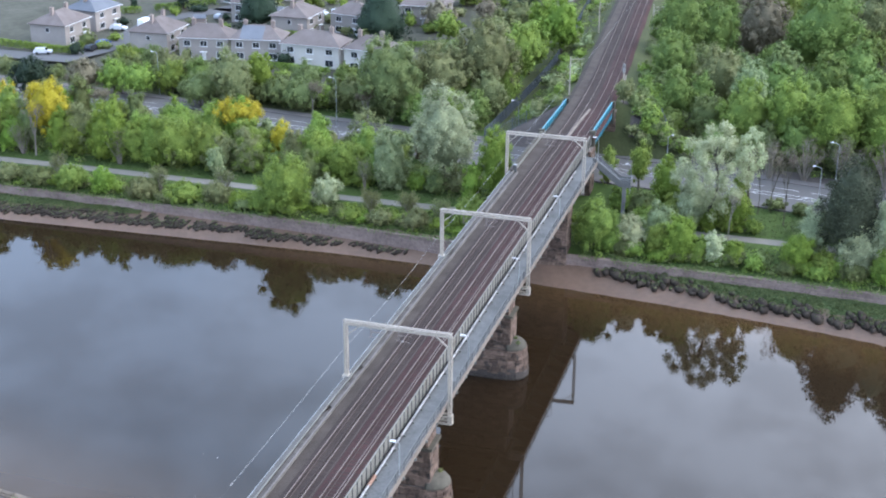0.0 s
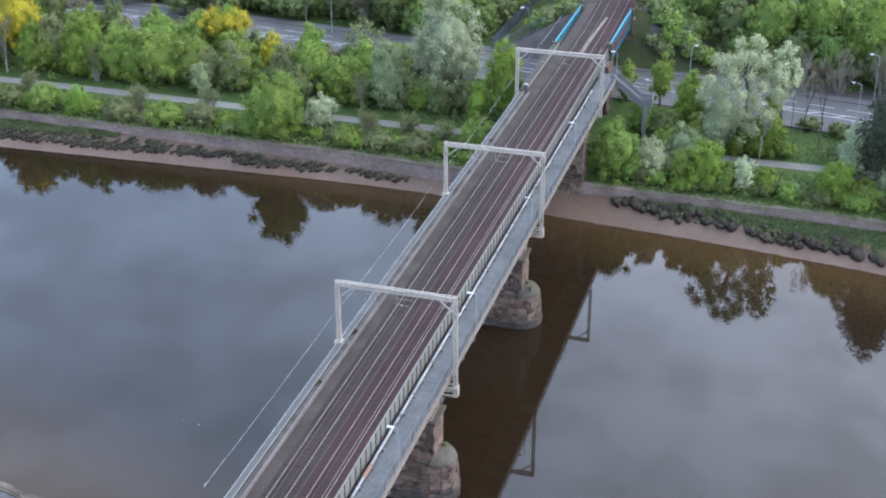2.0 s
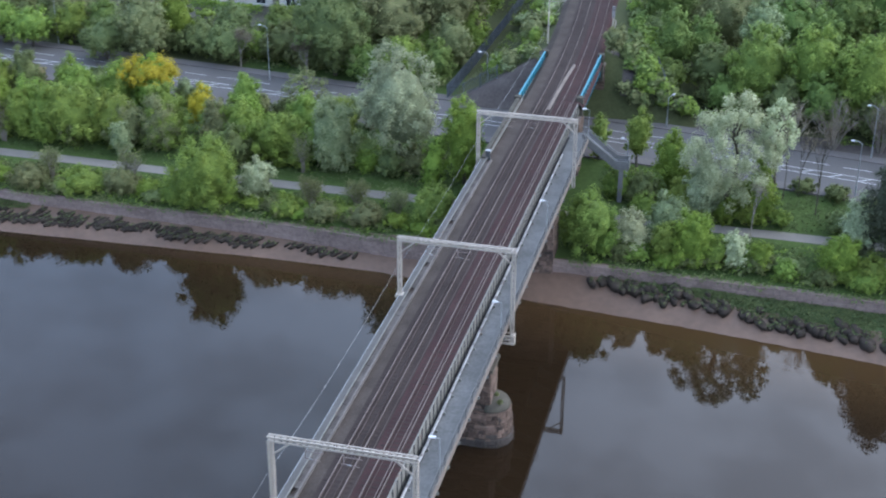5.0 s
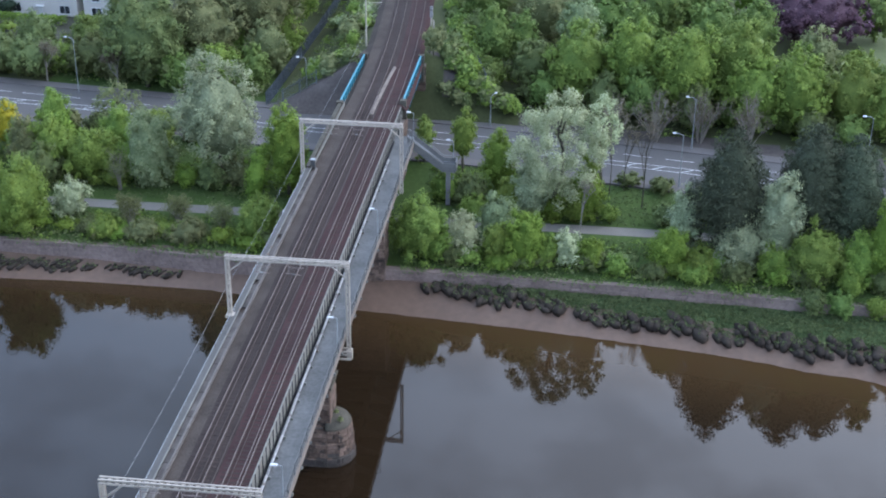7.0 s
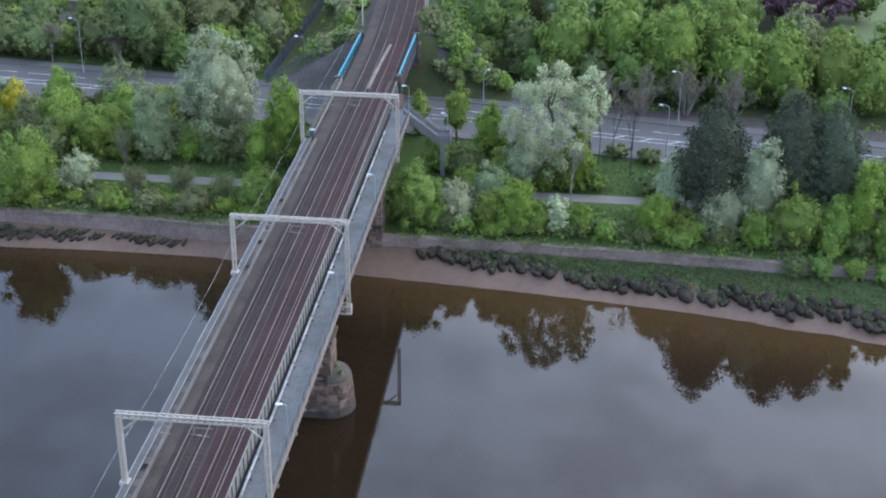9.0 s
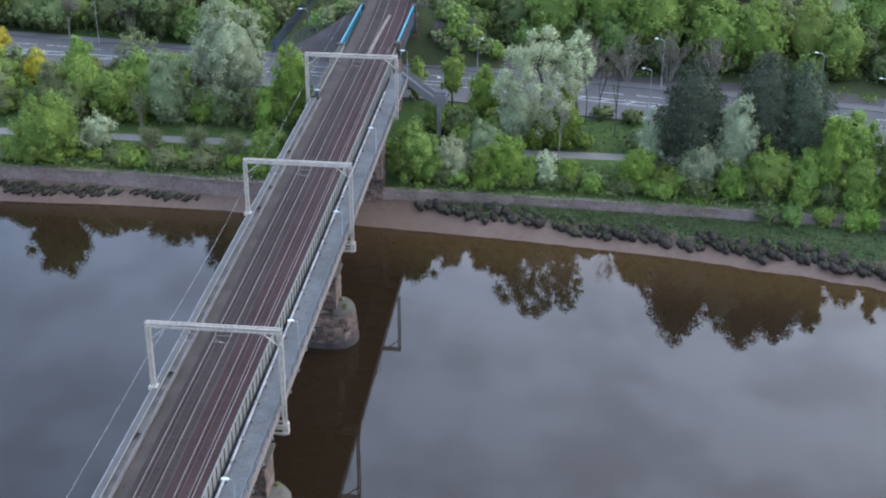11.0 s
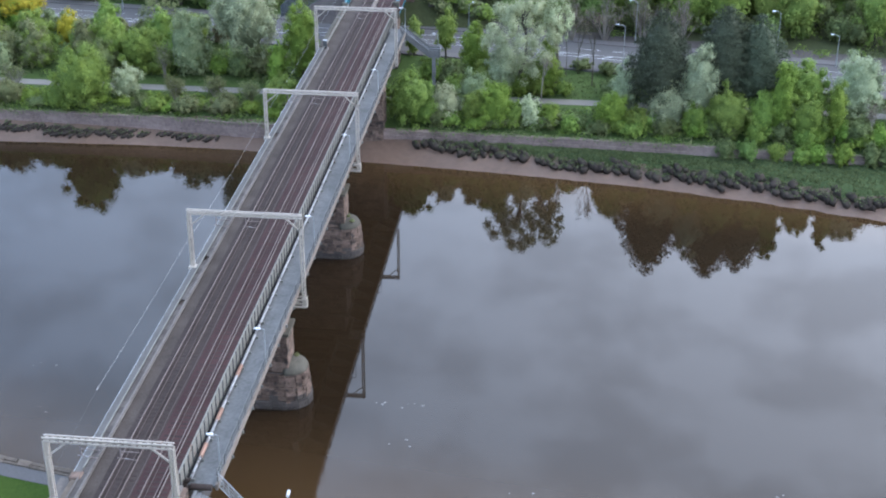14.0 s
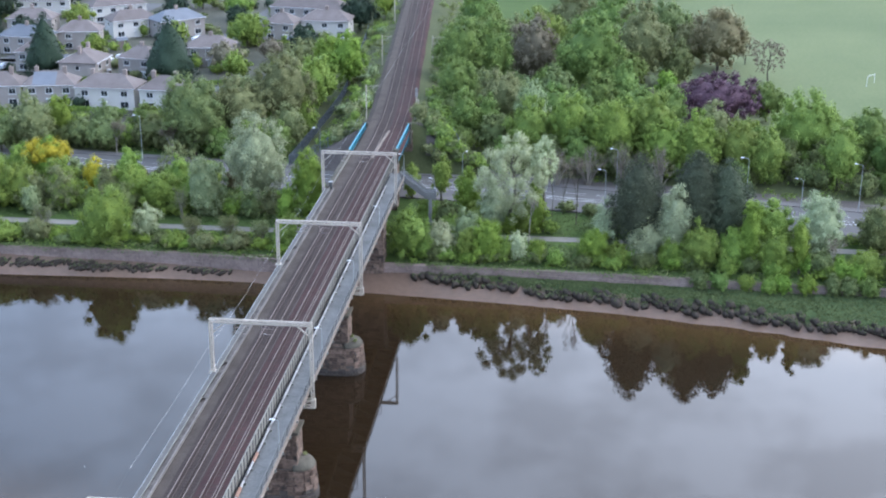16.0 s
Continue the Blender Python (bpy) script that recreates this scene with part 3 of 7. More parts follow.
def wall_of_blocks(owner, a, b, z0, z1, course, length, single_ones, rest, shift, tide=1.1, thick=0.35):
    """Courses of stones along the line a to b (outside to the right of a->b); a part of them as objects of their own."""
    a, b = Vector((*a, 0)), Vector((*b, 0))
    d = b - a
    run = d.length
    d.normalize()
    out = Vector((d.y, -d.x, 0))
    rz = math.atan2(d.y, d.x)
    z, row = z0, shift
    while z < z1 - 0.05:
        h = min(course * random.uniform(0.88, 1.12), z1 - z)
        if z1 - z - h < 0.15:
            h = z1 - z
        s = -random.uniform(0.2, 0.8) * length if row % 2 else 0.0
        while s < run - 0.02:
            w = length * random.uniform(0.7, 1.35)
            s0, s1 = max(0.0, s), min(run, s + w)
            s += w
            if s1 - s0 < 0.12:
                continue
            proud = random.uniform(0.0, 0.09)
            c = a + d * (s0 + s1) / 2 + out * (proud - thick / 2) + Vector((0, 0, z + h / 2))
            low = z + h / 2 < tide + random.uniform(-0.45, 0.35)
            if single_ones:
                ob = new("stone_block", BLOCK_T if low else BLOCK)
                ob.matrix_basis = Matrix.LocRotScale(c, Euler((0, 0, rz)), (s1 - s0 - 0.035, thick, h - 0.035))
                ob.parent = owner
            else:
                hw, hh = (s1 - s0 - 0.035) / 2, (h - 0.035) / 2
                p = [c + d * i * hw + out * thick / 2 * o + Vector((0, 0, j * hh)) for o in (-1, 1) for i, j in ((-1, -1), (1, -1), (1, 1), (-1, 1))]
                rest[low].add(p, [(4, 5, 6, 7), (0, 1, 5, 4), (1, 2, 6, 5), (2, 3, 7, 6), (3, 0, 4, 7)])
        z += h
        row += 1


def pier(y, label):
    """A masonry pier: a stepped foot with rounded noses and domed caps, and a narrower shaft up to the girders."""
    p = thing("bridge_pier", (-0.9, y + 0.6, 0), label, "pier", "river piers")
    nose, top_half = 4.75, 1.6
    core = Geo()
    core.loft([[(x, yy, z) for x, yy in pier_ring(1.8, -nose, nose)] for z in (-3.0, 4.1)])
    core.loft([[(x, yy, z) for x, yy in pier_ring(top_half - 0.3, -3.4, 3.4, 6)] for z in (4.1, 11.4)])
    part("core", core, MORTAR, p)
    rest = {False: Geo(), True: Geo()}
    for half, z0, z1 in ((2.5, -1.0, 1.0), (2.36, 1.0, 2.7), (2.2, 2.7, 4.15)):
        ring = pier_ring(half, -nose, nose, 6)
        n = len(ring)
        for i in range(n):
            front = i < 4 or i == n - 1
            wall_of_blocks(p, ring[i], ring[(i + 1) % n], z0, z1, 0.6, 1.2, front, rest, i, thick=0.5)
    ring = [(-5.0, -top_half), (5.0, -top_half), (5.0, top_half), (-5.0, top_half)]
    for i in range(4):
        wall_of_blocks(p, ring[i], ring[(i + 1) % 4], 4.2, 9.2, 0.62, 1.2, i < 2, rest, i)
    ring = [(-4.7, -top_half), (4.7, -top_half), (4.7, top_half), (-4.7, top_half)]
    for i in range(4):
        wall_of_blocks(p, ring[i], ring[(i + 1) % 4], 9.2, 11.5, 0.55, 1.0, i < 2, rest, i + 1)
    part("rear_stonework", rest[False], STONE_ISLAND, p, kind="stuff")
    part("rear_foot_stonework", rest[True], TIDE, p, kind="stuff")
    for sx in (-1, 1):
        dome = Geo()
        rings = []
        for z, k in ((4.1, 1.0), (4.35, 0.98), (4.75, 0.86), (5.05, 0.6), (5.2, 0.15)):
            rings.append([(sx * (nose + 2.15 * k * math.cos(a) * (1 if math.cos(a) > 0 else 0.3)), 2.15 * k * math.sin(a), z) for a in np.linspace(-math.pi, math.pi, 20, endpoint=False)])
        part("cutwater_cap", dome.loft(rings), CAP, p, "domed mossy cap stone", True)
    part("string_course", Geo().box(-5.25, 5.25, -top_half - 0.22, top_half + 0.22, 8.85, 9.2), CAP, p, "weathered projecting stone course")
    led = Geo()
    led.box(-5.2, 5.2, -top_half - 0.3, top_half + 0.3, 11.5, 12.05)
    part("bearing_shelf", led, CAP, p, "flat stone bearing shelf")
    return p


for y in PIER_Y[:2]:
    pier(y, "brown sandstone bridge pier with rounded noses standing in the river")
# the pier at the foot of the far bank stands square on the mud
abut = thing("bridge_pier", (-0.9, 74.6, 0), "square sandstone bridge pier at the foot of the far bank", "pier", "river piers")
part("core", Geo().box(-4.6, 4.6, -1.5, 1.5, -1, 11.4), MORTAR, abut)
rest = {False: Geo(), True: Geo()}
ring = [(-4.95, -1.85), (4.95, -1.85), (4.95, 1.85), (-4.95, 1.85)]
for i in range(4):
    wall_of_blocks(abut, ring[i], ring[(i + 1) % 4], 0.6, 11.5, 0.6, 1.25, i < 2, rest, i, tide=1.2)
part("rear_stonework", rest[False], STONE_ISLAND, abut, kind="stuff")
part("bearing_shelf", Geo().box(-5.2, 5.2, -2.1, 2.1, 11.5, 12.05), CAP, abut)
near_ab = thing("bridge_abutment", (-0.9, -39.5, 2.5), "sandstone bridge abutment on the near bank", "abutment")
part("core", Geo().box(-6.2, 4.2, -75, 2.0, -2.5, 13.2), MORTAR, near_ab)
rest = {False: Geo(), True: Geo()}
wall_of_blocks(near_ab, (4.5, -20), (4.5, 2.2), -0.5, 12.9, 0.6, 1.25, False, rest, 1, tide=-9)
wall_of_blocks(near_ab, (4.5, 2.25), (-6.5, 2.25), -2.5, 9.4, 0.6, 1.25, False, rest, 0, tide=-9)
part("stonework", rest[False], STONE_ISLAND, near_ab, kind="stuff")
road_ab = thing("bridge_abutment", (-1.5, 97.3, ROAD_Z), "sandstone abutment between the river span and the road", "abutment")
part("core", Geo().box(-5.4, 4.6, -1.6, 1.6, -1.0, 7.4), MORTAR, road_ab)
rest = {False: Geo(), True: Geo()}
ring = [(-5.6, -1.85), (4.8, -1.85), (4.8, 1.85), (-5.6, 1.85)]
for i in range(4):
    wall_of_blocks(road_ab, ring[i], ring[(i + 1) % 4], -0.5, 7.4, 0.6, 1.25, False, rest, i, tide=-9)
part("stonework", rest[False], STONE_ISLAND, road_ab, kind="stuff")
far_ab = thing("bridge_abutment", (-1.8, 120.8, ROAD_Z), "sandstone abutment on the far side of the road", "abutment")
part("core", Geo().box(-5.0, 5.0, -1.2, 5, -1.0, 8.0), MORTAR, far_ab)
rest = {False: Geo(), True: Geo()}
wall_of_blocks(far_ab, (-5.2, -1.5), (5.2, -1.5), -0.5, 8.0, 0.6, 1.25, False, rest, 0, tide=-9)
part("stonework", rest[False], STONE_ISLAND, far_ab, kind="stuff")

# ---- the river bridge: girders, deck, footway ----
Y0, Y1 = -37.0, 97.5
GX_L, GX_R = -5.25, 2.66
bridge = thing("railway_bridge", (0, 0, 12.05), "grey steel girder railway bridge with a footway on brackets", "bridge")
B0 = 12.05


def local(g):
    g.v = [(x, y, z - B0) for x, y, z in g.v]
    return g


for name, x, top in (("main_girder", GX_R, 16.16), ("main_girder", GX_L, 16.42)):
    g = Geo()
    g.box(x - 0.03, x + 0.03, Y0, Y1, 12.1, top)
    g.box(x - 0.05, x + 0.09, Y0, Y1, top, top + 0.05)
    g.box(x - 0.32, x + 0.32, Y0, Y1, 12.05, 12.13)
    part(name, local(g), WEB, bridge)
deck = Geo()
deck.box(GX_L + 0.05, GX_R - 0.05, Y0, Y1, 15.1, 15.45)
for y in np.arange(Y0 + 1.5, Y1, 3.1):
    deck.box(GX_L + 0.05, GX_R - 0.05, y - 0.12, y + 0.12, 14.4, 15.1)
part("deck", local(deck), GIRDER, bridge)
stiff = Geo().box(0, 0.10, -0.022, 0.022, 14.34 - B0, 16.14 - B0).mesh("stiffener", STIFF)
for y in np.arange(Y0 + 0.6, Y1, 1.32):
    ob = part("stiffener", stiff, None, bridge)
    ob.location = (GX_R + 0.03, y, 0)
for x in (GX_R + 0.03,):
    low = Geo()
    for y in np.arange(Y0 + 0.6, Y1, 1.92):
        low.box(x, x + 0.25, y - 0.05, y + 0.05, 12.2, 14.0)
    part("lower_web_stiffening", local(low), STIFF, bridge, kind="stuff")
foot = Geo()
foot.box(GX_R + 0.05, 5.40, Y0 + 1.6, 91.4, 14.12, FOOT_Z)
part("footway_deck", local(foot), FOOT, bridge, "pale grey footway surface")
edge = Geo()
edge.box(5.36, 5.60, Y0 + 1.6, 89.1, 13.85, FOOT_Z + 0.16)
part("edge_beam", local(edge), EDGE, bridge, "beige footway edge beam")
bracket = Geo().add([(0, -0.06, 0), (3.1, -0.06, 0), (3.1, -0.06, -0.25), (0, -0.06, -1.7), (0, 0.06, 0), (3.1, 0.06, 0), (3.1, 0.06, -0.25), (0, 0.06, -1.7)],
                    [(0, 1, 2, 3), (7, 6, 5, 4), (1, 5, 6, 2), (2, 6, 7, 3), (0, 4, 5, 1)]).mesh("footway_bracket", GIRDER)
for y in np.arange(Y0 + 2.5, 86, 3.84):
    ob = part("footway_bracket", bracket, None, bridge)
    ob.location = (GX_R + 0.05, y, 14.12 - B0)

# footway railing: posts, rails and thin infill bars
rail = thing("footway_railing", (5.50, 0, FOOT_Z + 0.16), "thin grey steel railing along the footway edge", "railing")
post = Geo().box(-0.04, 0.04, -0.07, 0.07, 0, 1.15).mesh("post", STIFF)
for y in np.arange(Y0 + 2.0, 89.1, 2.56):
    part("post", post, None, rail).location = (0, y, 0)
for z in (1.12, 0.62, 0.12):
    part("rail", Geo().box(-0.016, 0.016, Y0 + 1.8, 89.1, z - 0.016, z + 0.016), GIRDER, rail)

bars = Geo()
for y in np.arange(Y0 + 2.0, 89.0, 0.16):
    bars.box(-0.006, 0.006, y - 0.006, y + 0.006, 0.1, 1.1)
part("infill", bars, STIFF, rail, "thin dark upright bars", kind="stuff")

# service pipe along the girder with rusted sleeves
pipe = thing("service_pipe", (3.25, 0, FOOT_Z), "pale lagged service pipe with rust-brown sleeves along the footway", "pipe")
g = Geo()
for a in np.arange(Y0 + 2, 82, 6.0):
    g.tube((0, a, 0.45), (0, min(a + 5.9, 82), 0.45), 0.125, 0.125, 10)
part("pipe_run", g, LAGGING, pipe, "", True, "stuff")
for a in (-32.0, -26.4, -18.8):
    part("sleeve", Geo().tube((0, a, 0.45), (0, a + 1.9, 0.45), 0.19, 0.19, 10), surface("orange_rust", (0.15, 0.085, 0.06), (0.27, 0.165, 0.125), 0.85, 5, 0.6, 0.2) if a == -32.0 else bpy.data.materials["orange_rust"], pipe, "rust-orange sleeve")
g = Geo()
for a in np.arange(Y0 + 2, 82, 3.0):
    g.box(-0.28, 0.28, a - 0.06, a + 0.06, 0, 0.3)
part("cradle_run", g, GIRDER, pipe, kind="stuff")
# added black strip: the shade between girder and pipe, built as a solid
shade_geo = Geo().box(2.80, 3.02, Y0 + 1.6, 89, FOOT_Z + 0.004, FOOT_Z + 0.18)
single("cable_tray", shade_geo, BLACK, "black strip standing in for the shade between girder and pipe", "cable tray")


def footway_lamp(y):
    t = thing("footway_lamp", (5.36, y, FOOT_Z), "slim grey footway lamp with a flat white head", "street lamp", "footway lamps")
    part("post", Geo().tube((0, 0, 0), (0, 0, 3.8), 0.055, 0.04, 6), POLE, t)
    part("arm", Geo().tube((0, 0, 3.8), (-0.45, 0, 3.9), 0.035, 0.03, 6), POLE, t)
    part("head", Geo().loft([[(-1.0, -0.11, 3.84), (-0.35, -0.13, 3.84), (-0.35, 0.13, 3.84), (-1.0, 0.11, 3.84)], [(-0.95, -0.08, 3.95), (-0.4, -0.1, 3.97), (-0.4, 0.1, 3.97), (-0.95, 0.08, 3.95)]]), WHITE, t, "white lamp head")
    return t


for y in (-33.5, -15.6, 9.8, 34.4, 59.6, 90.4):
    footway_lamp(y)

# ---- ballast, kerbs and tracks ----
ys_line = [*np.arange(-110, 98, 6.0), *np.arange(98, 430, 4.0)]


def along(off_a, off_b, z, y0=-200, y1=1000, zb=None):
    ys = [y for y in ys_line if y0 <= y <= y1]
    return Geo().strip([(mid_x(y) + off_a, y, z) for y in ys], [(mid_x(y) + off_b, y, z if zb is None else zb) for y in ys])


single("ballast_bed", along(-2.95, 0.05, 16.02), OLD_BALLAST, "weathered grey-brown stone ballast under the older track", "ballast", kind="structure")
g = along(0.05, 3.03, 16.024)
g.add(*(lambda s: (s.v, s.f))(along(3.03, 3.9, 16.02, 96, 1000, 15.3)))
single("ballast_bed", g, BALLAST, "dark red-brown stone ballast under the tracks", "ballast", kind="structure")
g = along(-4.50, -2.95, 16.0)
g.add(*(lambda s: (s.v, s.f))(along(-5.6, -4.25, 15.3, 97, 1000, 16.0)))
single("cess_walkway", g, CESS, "grey-brown stone cess beside the left track", "ballast", kind="structure")

trough = thing("cable_trough", (0, 0, 15.45), "pale concrete cable trough along the bridge edge with missing lids", "cable trough")
for x, w, top in ((-4.60, 0.20, 0.90), (-5.27, 0.10, 0.94)):
    part("trough_wall", Geo().box(x - w / 2, x + w / 2, -60, 74.5, 0, top), KERB, trough)
lid = Geo().loft([[(a, b, z) for a, b in ((-0.245, -0.49), (0.245, -0.49), (0.245, 0.49), (-0.245, 0.49))] for z in (0.78, 0.85)]).mesh("lid", LID)
for y in np.arange(-59, 74, 1.0):
    if random.random() < 0.97:
        part("lid", lid, None, trough).location = (-4.96, y, random.uniform(-0.03, 0.03))
part("trough_floor", Geo().box(-5.21, -4.71, -60, 74.5, 0, 0.7), CESS, trough)
part("edge_flange", Geo().box(-5.92, -5.33, -37.4, 74.5, 0.80, 0.85), FLANGE, trough, "weathered grey steel edge flange")
part("edge_lip", Geo().box(-5.97, -5.92, -37.4, 74.5, 0.66, 0.88), POLE, trough, "pale steel lip of the edge flange")
part("edge_web", Geo().box(-5.62, -5.58, -37.4, 74.5, -2.2, 0.80), GIRDER, trough)
# past the bank pier a low stone parapet takes over from the trough
parapet = thing("parapet_wall", (-5.75, 75, 15.2), "low brown sandstone parapet beside the ballast", "wall")
part("coping", Geo().box(-0.28, 0.28, -0.5, 22.4, 1.15, 1.28), CAP, parapet, "flat weathered coping stones")
part("body", Geo().box(-0.2, 0.2, -0.5, 22.4, -1.0, 1.15), STONE_ISLAND, parapet)
single("cess_fill", Geo().add([(-5.5, 74.5, 15.98), (-4.3, 74.5, 16.004), (-4.3, 97.4, 16.004), (-5.5, 97.4, 15.98)], [(0, 1, 2, 3)]), CESS, "grey-brown stone fill behind the parapet", "ballast", kind="structure")
parapet = thing("parapet_wall", (-5.55, -38, 15.2), "low brown sandstone parapet at the near end of the bridge", "wall")
part("coping", Geo().box(-0.34, 0.34, -40, 0.5, 0.86, 0.98), QUAY, parapet, "rough weathered coping stones")
part("body", Geo().box(-0.26, 0.26, -40, 0.5, -2.0, 0.86), STONE_ISLAND, parapet)
part("end_stone", Geo().loft([[(-0.5, -0.3, -2), (0.5, -0.3, -2), (0.5, 0.62, -2), (-0.5, 0.62, -2)], [(-0.5, -0.3, 1.1), (0.5, -0.3, 1.1), (0.5, 0.62, 1.1), (-0.5, 0.62, 1.1)], [(-0.4, -0.2, 1.2), (0.4, -0.2, 1.2), (0.4, 0.52, 1.2), (-0.4, 0.52, 1.2)]]), STONE_ISLAND, parapet, "dark brown end stone")
cabinet = thing("relay_cabinet", (-5.15, 74.9, 16.0), "small dark grey trackside cabinet beside the portal leg", "cabinet")
part("body", Geo().box(-0.28, 0.28, -0.22, 0.22, 0.0, 1.25), STIFF, cabinet)
part("lid", Geo().loft([[(-0.33, -0.27, 1.25), (0.33, -0.27, 1.25), (0.33, 0.27, 1.25), (-0.33, 0.27, 1.25)], [(-0.3, -0.24, 1.33), (0.3, -0.24, 1.33), (0.3, 0.24, 1.36), (-0.3, 0.24, 1.36)]]), POLE, cabinet, "pale grey lid")


def track(off, label):
    t = thing("railway_track", (0, 0, 16.0), label, "railway track", "double track")
    for s in (-0.75, 0.75):
        g = Geo()
        ys = ys_line
        rings = [[(mid_x(y) + off + s + i * w, y, z) for i, w, z in ((-1, 0.012, 0.1), (1, 0.012, 0.1), (1, 0.012, 0.19), (1, 0.021, 0.2), (1, 0.021, 0.24), (-1, 0.021, 0.24), (-1, 0.021, 0.2), (-1, 0.012, 0.19))] for y in ys]
        part("rail", g.loft(rings), RAIL, t)
        g = Geo()
        part("rail_foot", g.loft([[(mid_x(y) + off + s + i * 0.075, y, z) for i, z in ((-1, 0.06), (1, 0.06), (0.4, 0.12), (-0.4, 0.12))] for y in ys]), RUSTY, t, "rusted rail foot")
    for s in (-0.36, 0.34 if off < 0 else 0.42):
        part("guard_rail", Geo().loft([[(mid_x(y) + off + s + i * 0.022, y, z) for i, z in ((-1, 0.05), (1, 0.05), (1, 0.15), (-1, 0.15))] for y in ys_line if y < 99]), RAIL if off > 0 and s > 0 else GUARD, t, "worn inner guard rail")
    g = Geo()
    for y in np.arange(-105, 330, 0.66):
        x = mid_x(y) + off
        g.box(x - 1.25, x + 1.25, y - 0.12, y + 0.12, -0.05, 0.035 + random.uniform(-0.015, 0.008))
    part("sleeper_run", g, SLEEPER, t, kind="stuff")
    return t


track(-1.58, "worn railway track on concrete sleepers, bright rail heads")
track(1.58, "worn railway track on concrete sleepers, rusty rail web")
cab = Geo().loft([[(mid_x(y) - 0.12 + 0.05 * math.sin(y * 0.3) + a, y, 16.03 + b) for a, b in ((-0.03, 0), (0.03, 0), (0.03, 0.06), (-0.03, 0.06))] for y in ys_line if y < 99])
single("track_cable", cab, GUARD, "thin grey cable laid between the two tracks", "cable")
# loose line of cable ducting between the tracks over the road
ducts = thing("duct_line", (-0.95, 94, 16.05), "pale concrete duct covers between the tracks", "duct")
cover_mesh = Geo().loft([[(-0.22, 0.02, 0), (0.22, 0.02, 0), (0.22, 0.98, 0), (-0.22, 0.98, 0)], [(-0.22, 0.02, 0.14), (0.22, 0.02, 0.14), (0.22, 0.98, 0.14), (-0.22, 0.98, 0.14)], [(-0.18, 0.06, 0.17), (0.18, 0.06, 0.17), (0.18, 0.94, 0.17), (-0.18, 0.94, 0.17)]]).mesh("duct_cover", EDGE)
for k in range(20):
    part("duct_cover", cover_mesh, None, ducts).location = (0.35 * (k / 19) ** 2, k, 0)

# ---- the blue bridge over the road ----
blue = thing("road_span", (0, 0, 14.6), "bright blue steel plate-girder span over the road", "bridge")
for x, a, b in ((-5.85, 97.6, 118.0), (2.75, 99.4, 118.4)):
    g = Geo()
    g.box(x - 0.05, x + 0.05, a, b, -1.2, 1.95)
    part("blue_girder", g, BLUE, blue)
    part("top_flange", Geo().box(x - 0.12, x + 0.12, a, b, 1.95, 2.02), BLUE, blue)
    for y in np.arange(a + 0.3, b, 1.7):
        part("stiffener", Geo().box(x - 0.22, x + 0.22, y - 0.04, y + 0.04, -1.1, 1.93), BLUE, blue)
    for y in (a - 0.3, b + 0.3):
        part("end_pillar", Geo().box(x - 0.45, x + 0.45, y - 0.45, y + 0.45, -2.2, 2.05), CAP, blue, "stone end pillar")
part("deck", Geo().box(-5.8, 2.7, 97.5, 119.5, -0.4, 0.9), GIRDER, blue)


# ---- overhead line portals ----
def lattice(g, a, b, up, w, h, step):
    """A boxed lattice member: four corner angles with lacing on each side."""
    a, b, up = Vector(a), Vector(b), Vector(up)
    d = (b - a).normalized()
    s = d.cross(up).normalized()
    n = max(2, int((b - a).length / step))
    cor = [s * i * w / 2 + up * j * h / 2 for i, j in ((-1, -1), (1, -1), (1, 1), (-1, 1))]
    for c in cor:
        g.bar(a + c, b + c, 0.11, 0.11, up)
    for k in range(n):
        p, q = a + (b - a) * k / n, a + (b - a) * (k + 1) / n
        for e in range(4):
            c0, c1 = cor[e], cor[(e + 1) % 4]
            g.bar(p + (c0 if k % 2 else c1), q + (c1 if k % 2 else c0), 0.05, 0.05, up)
    return g


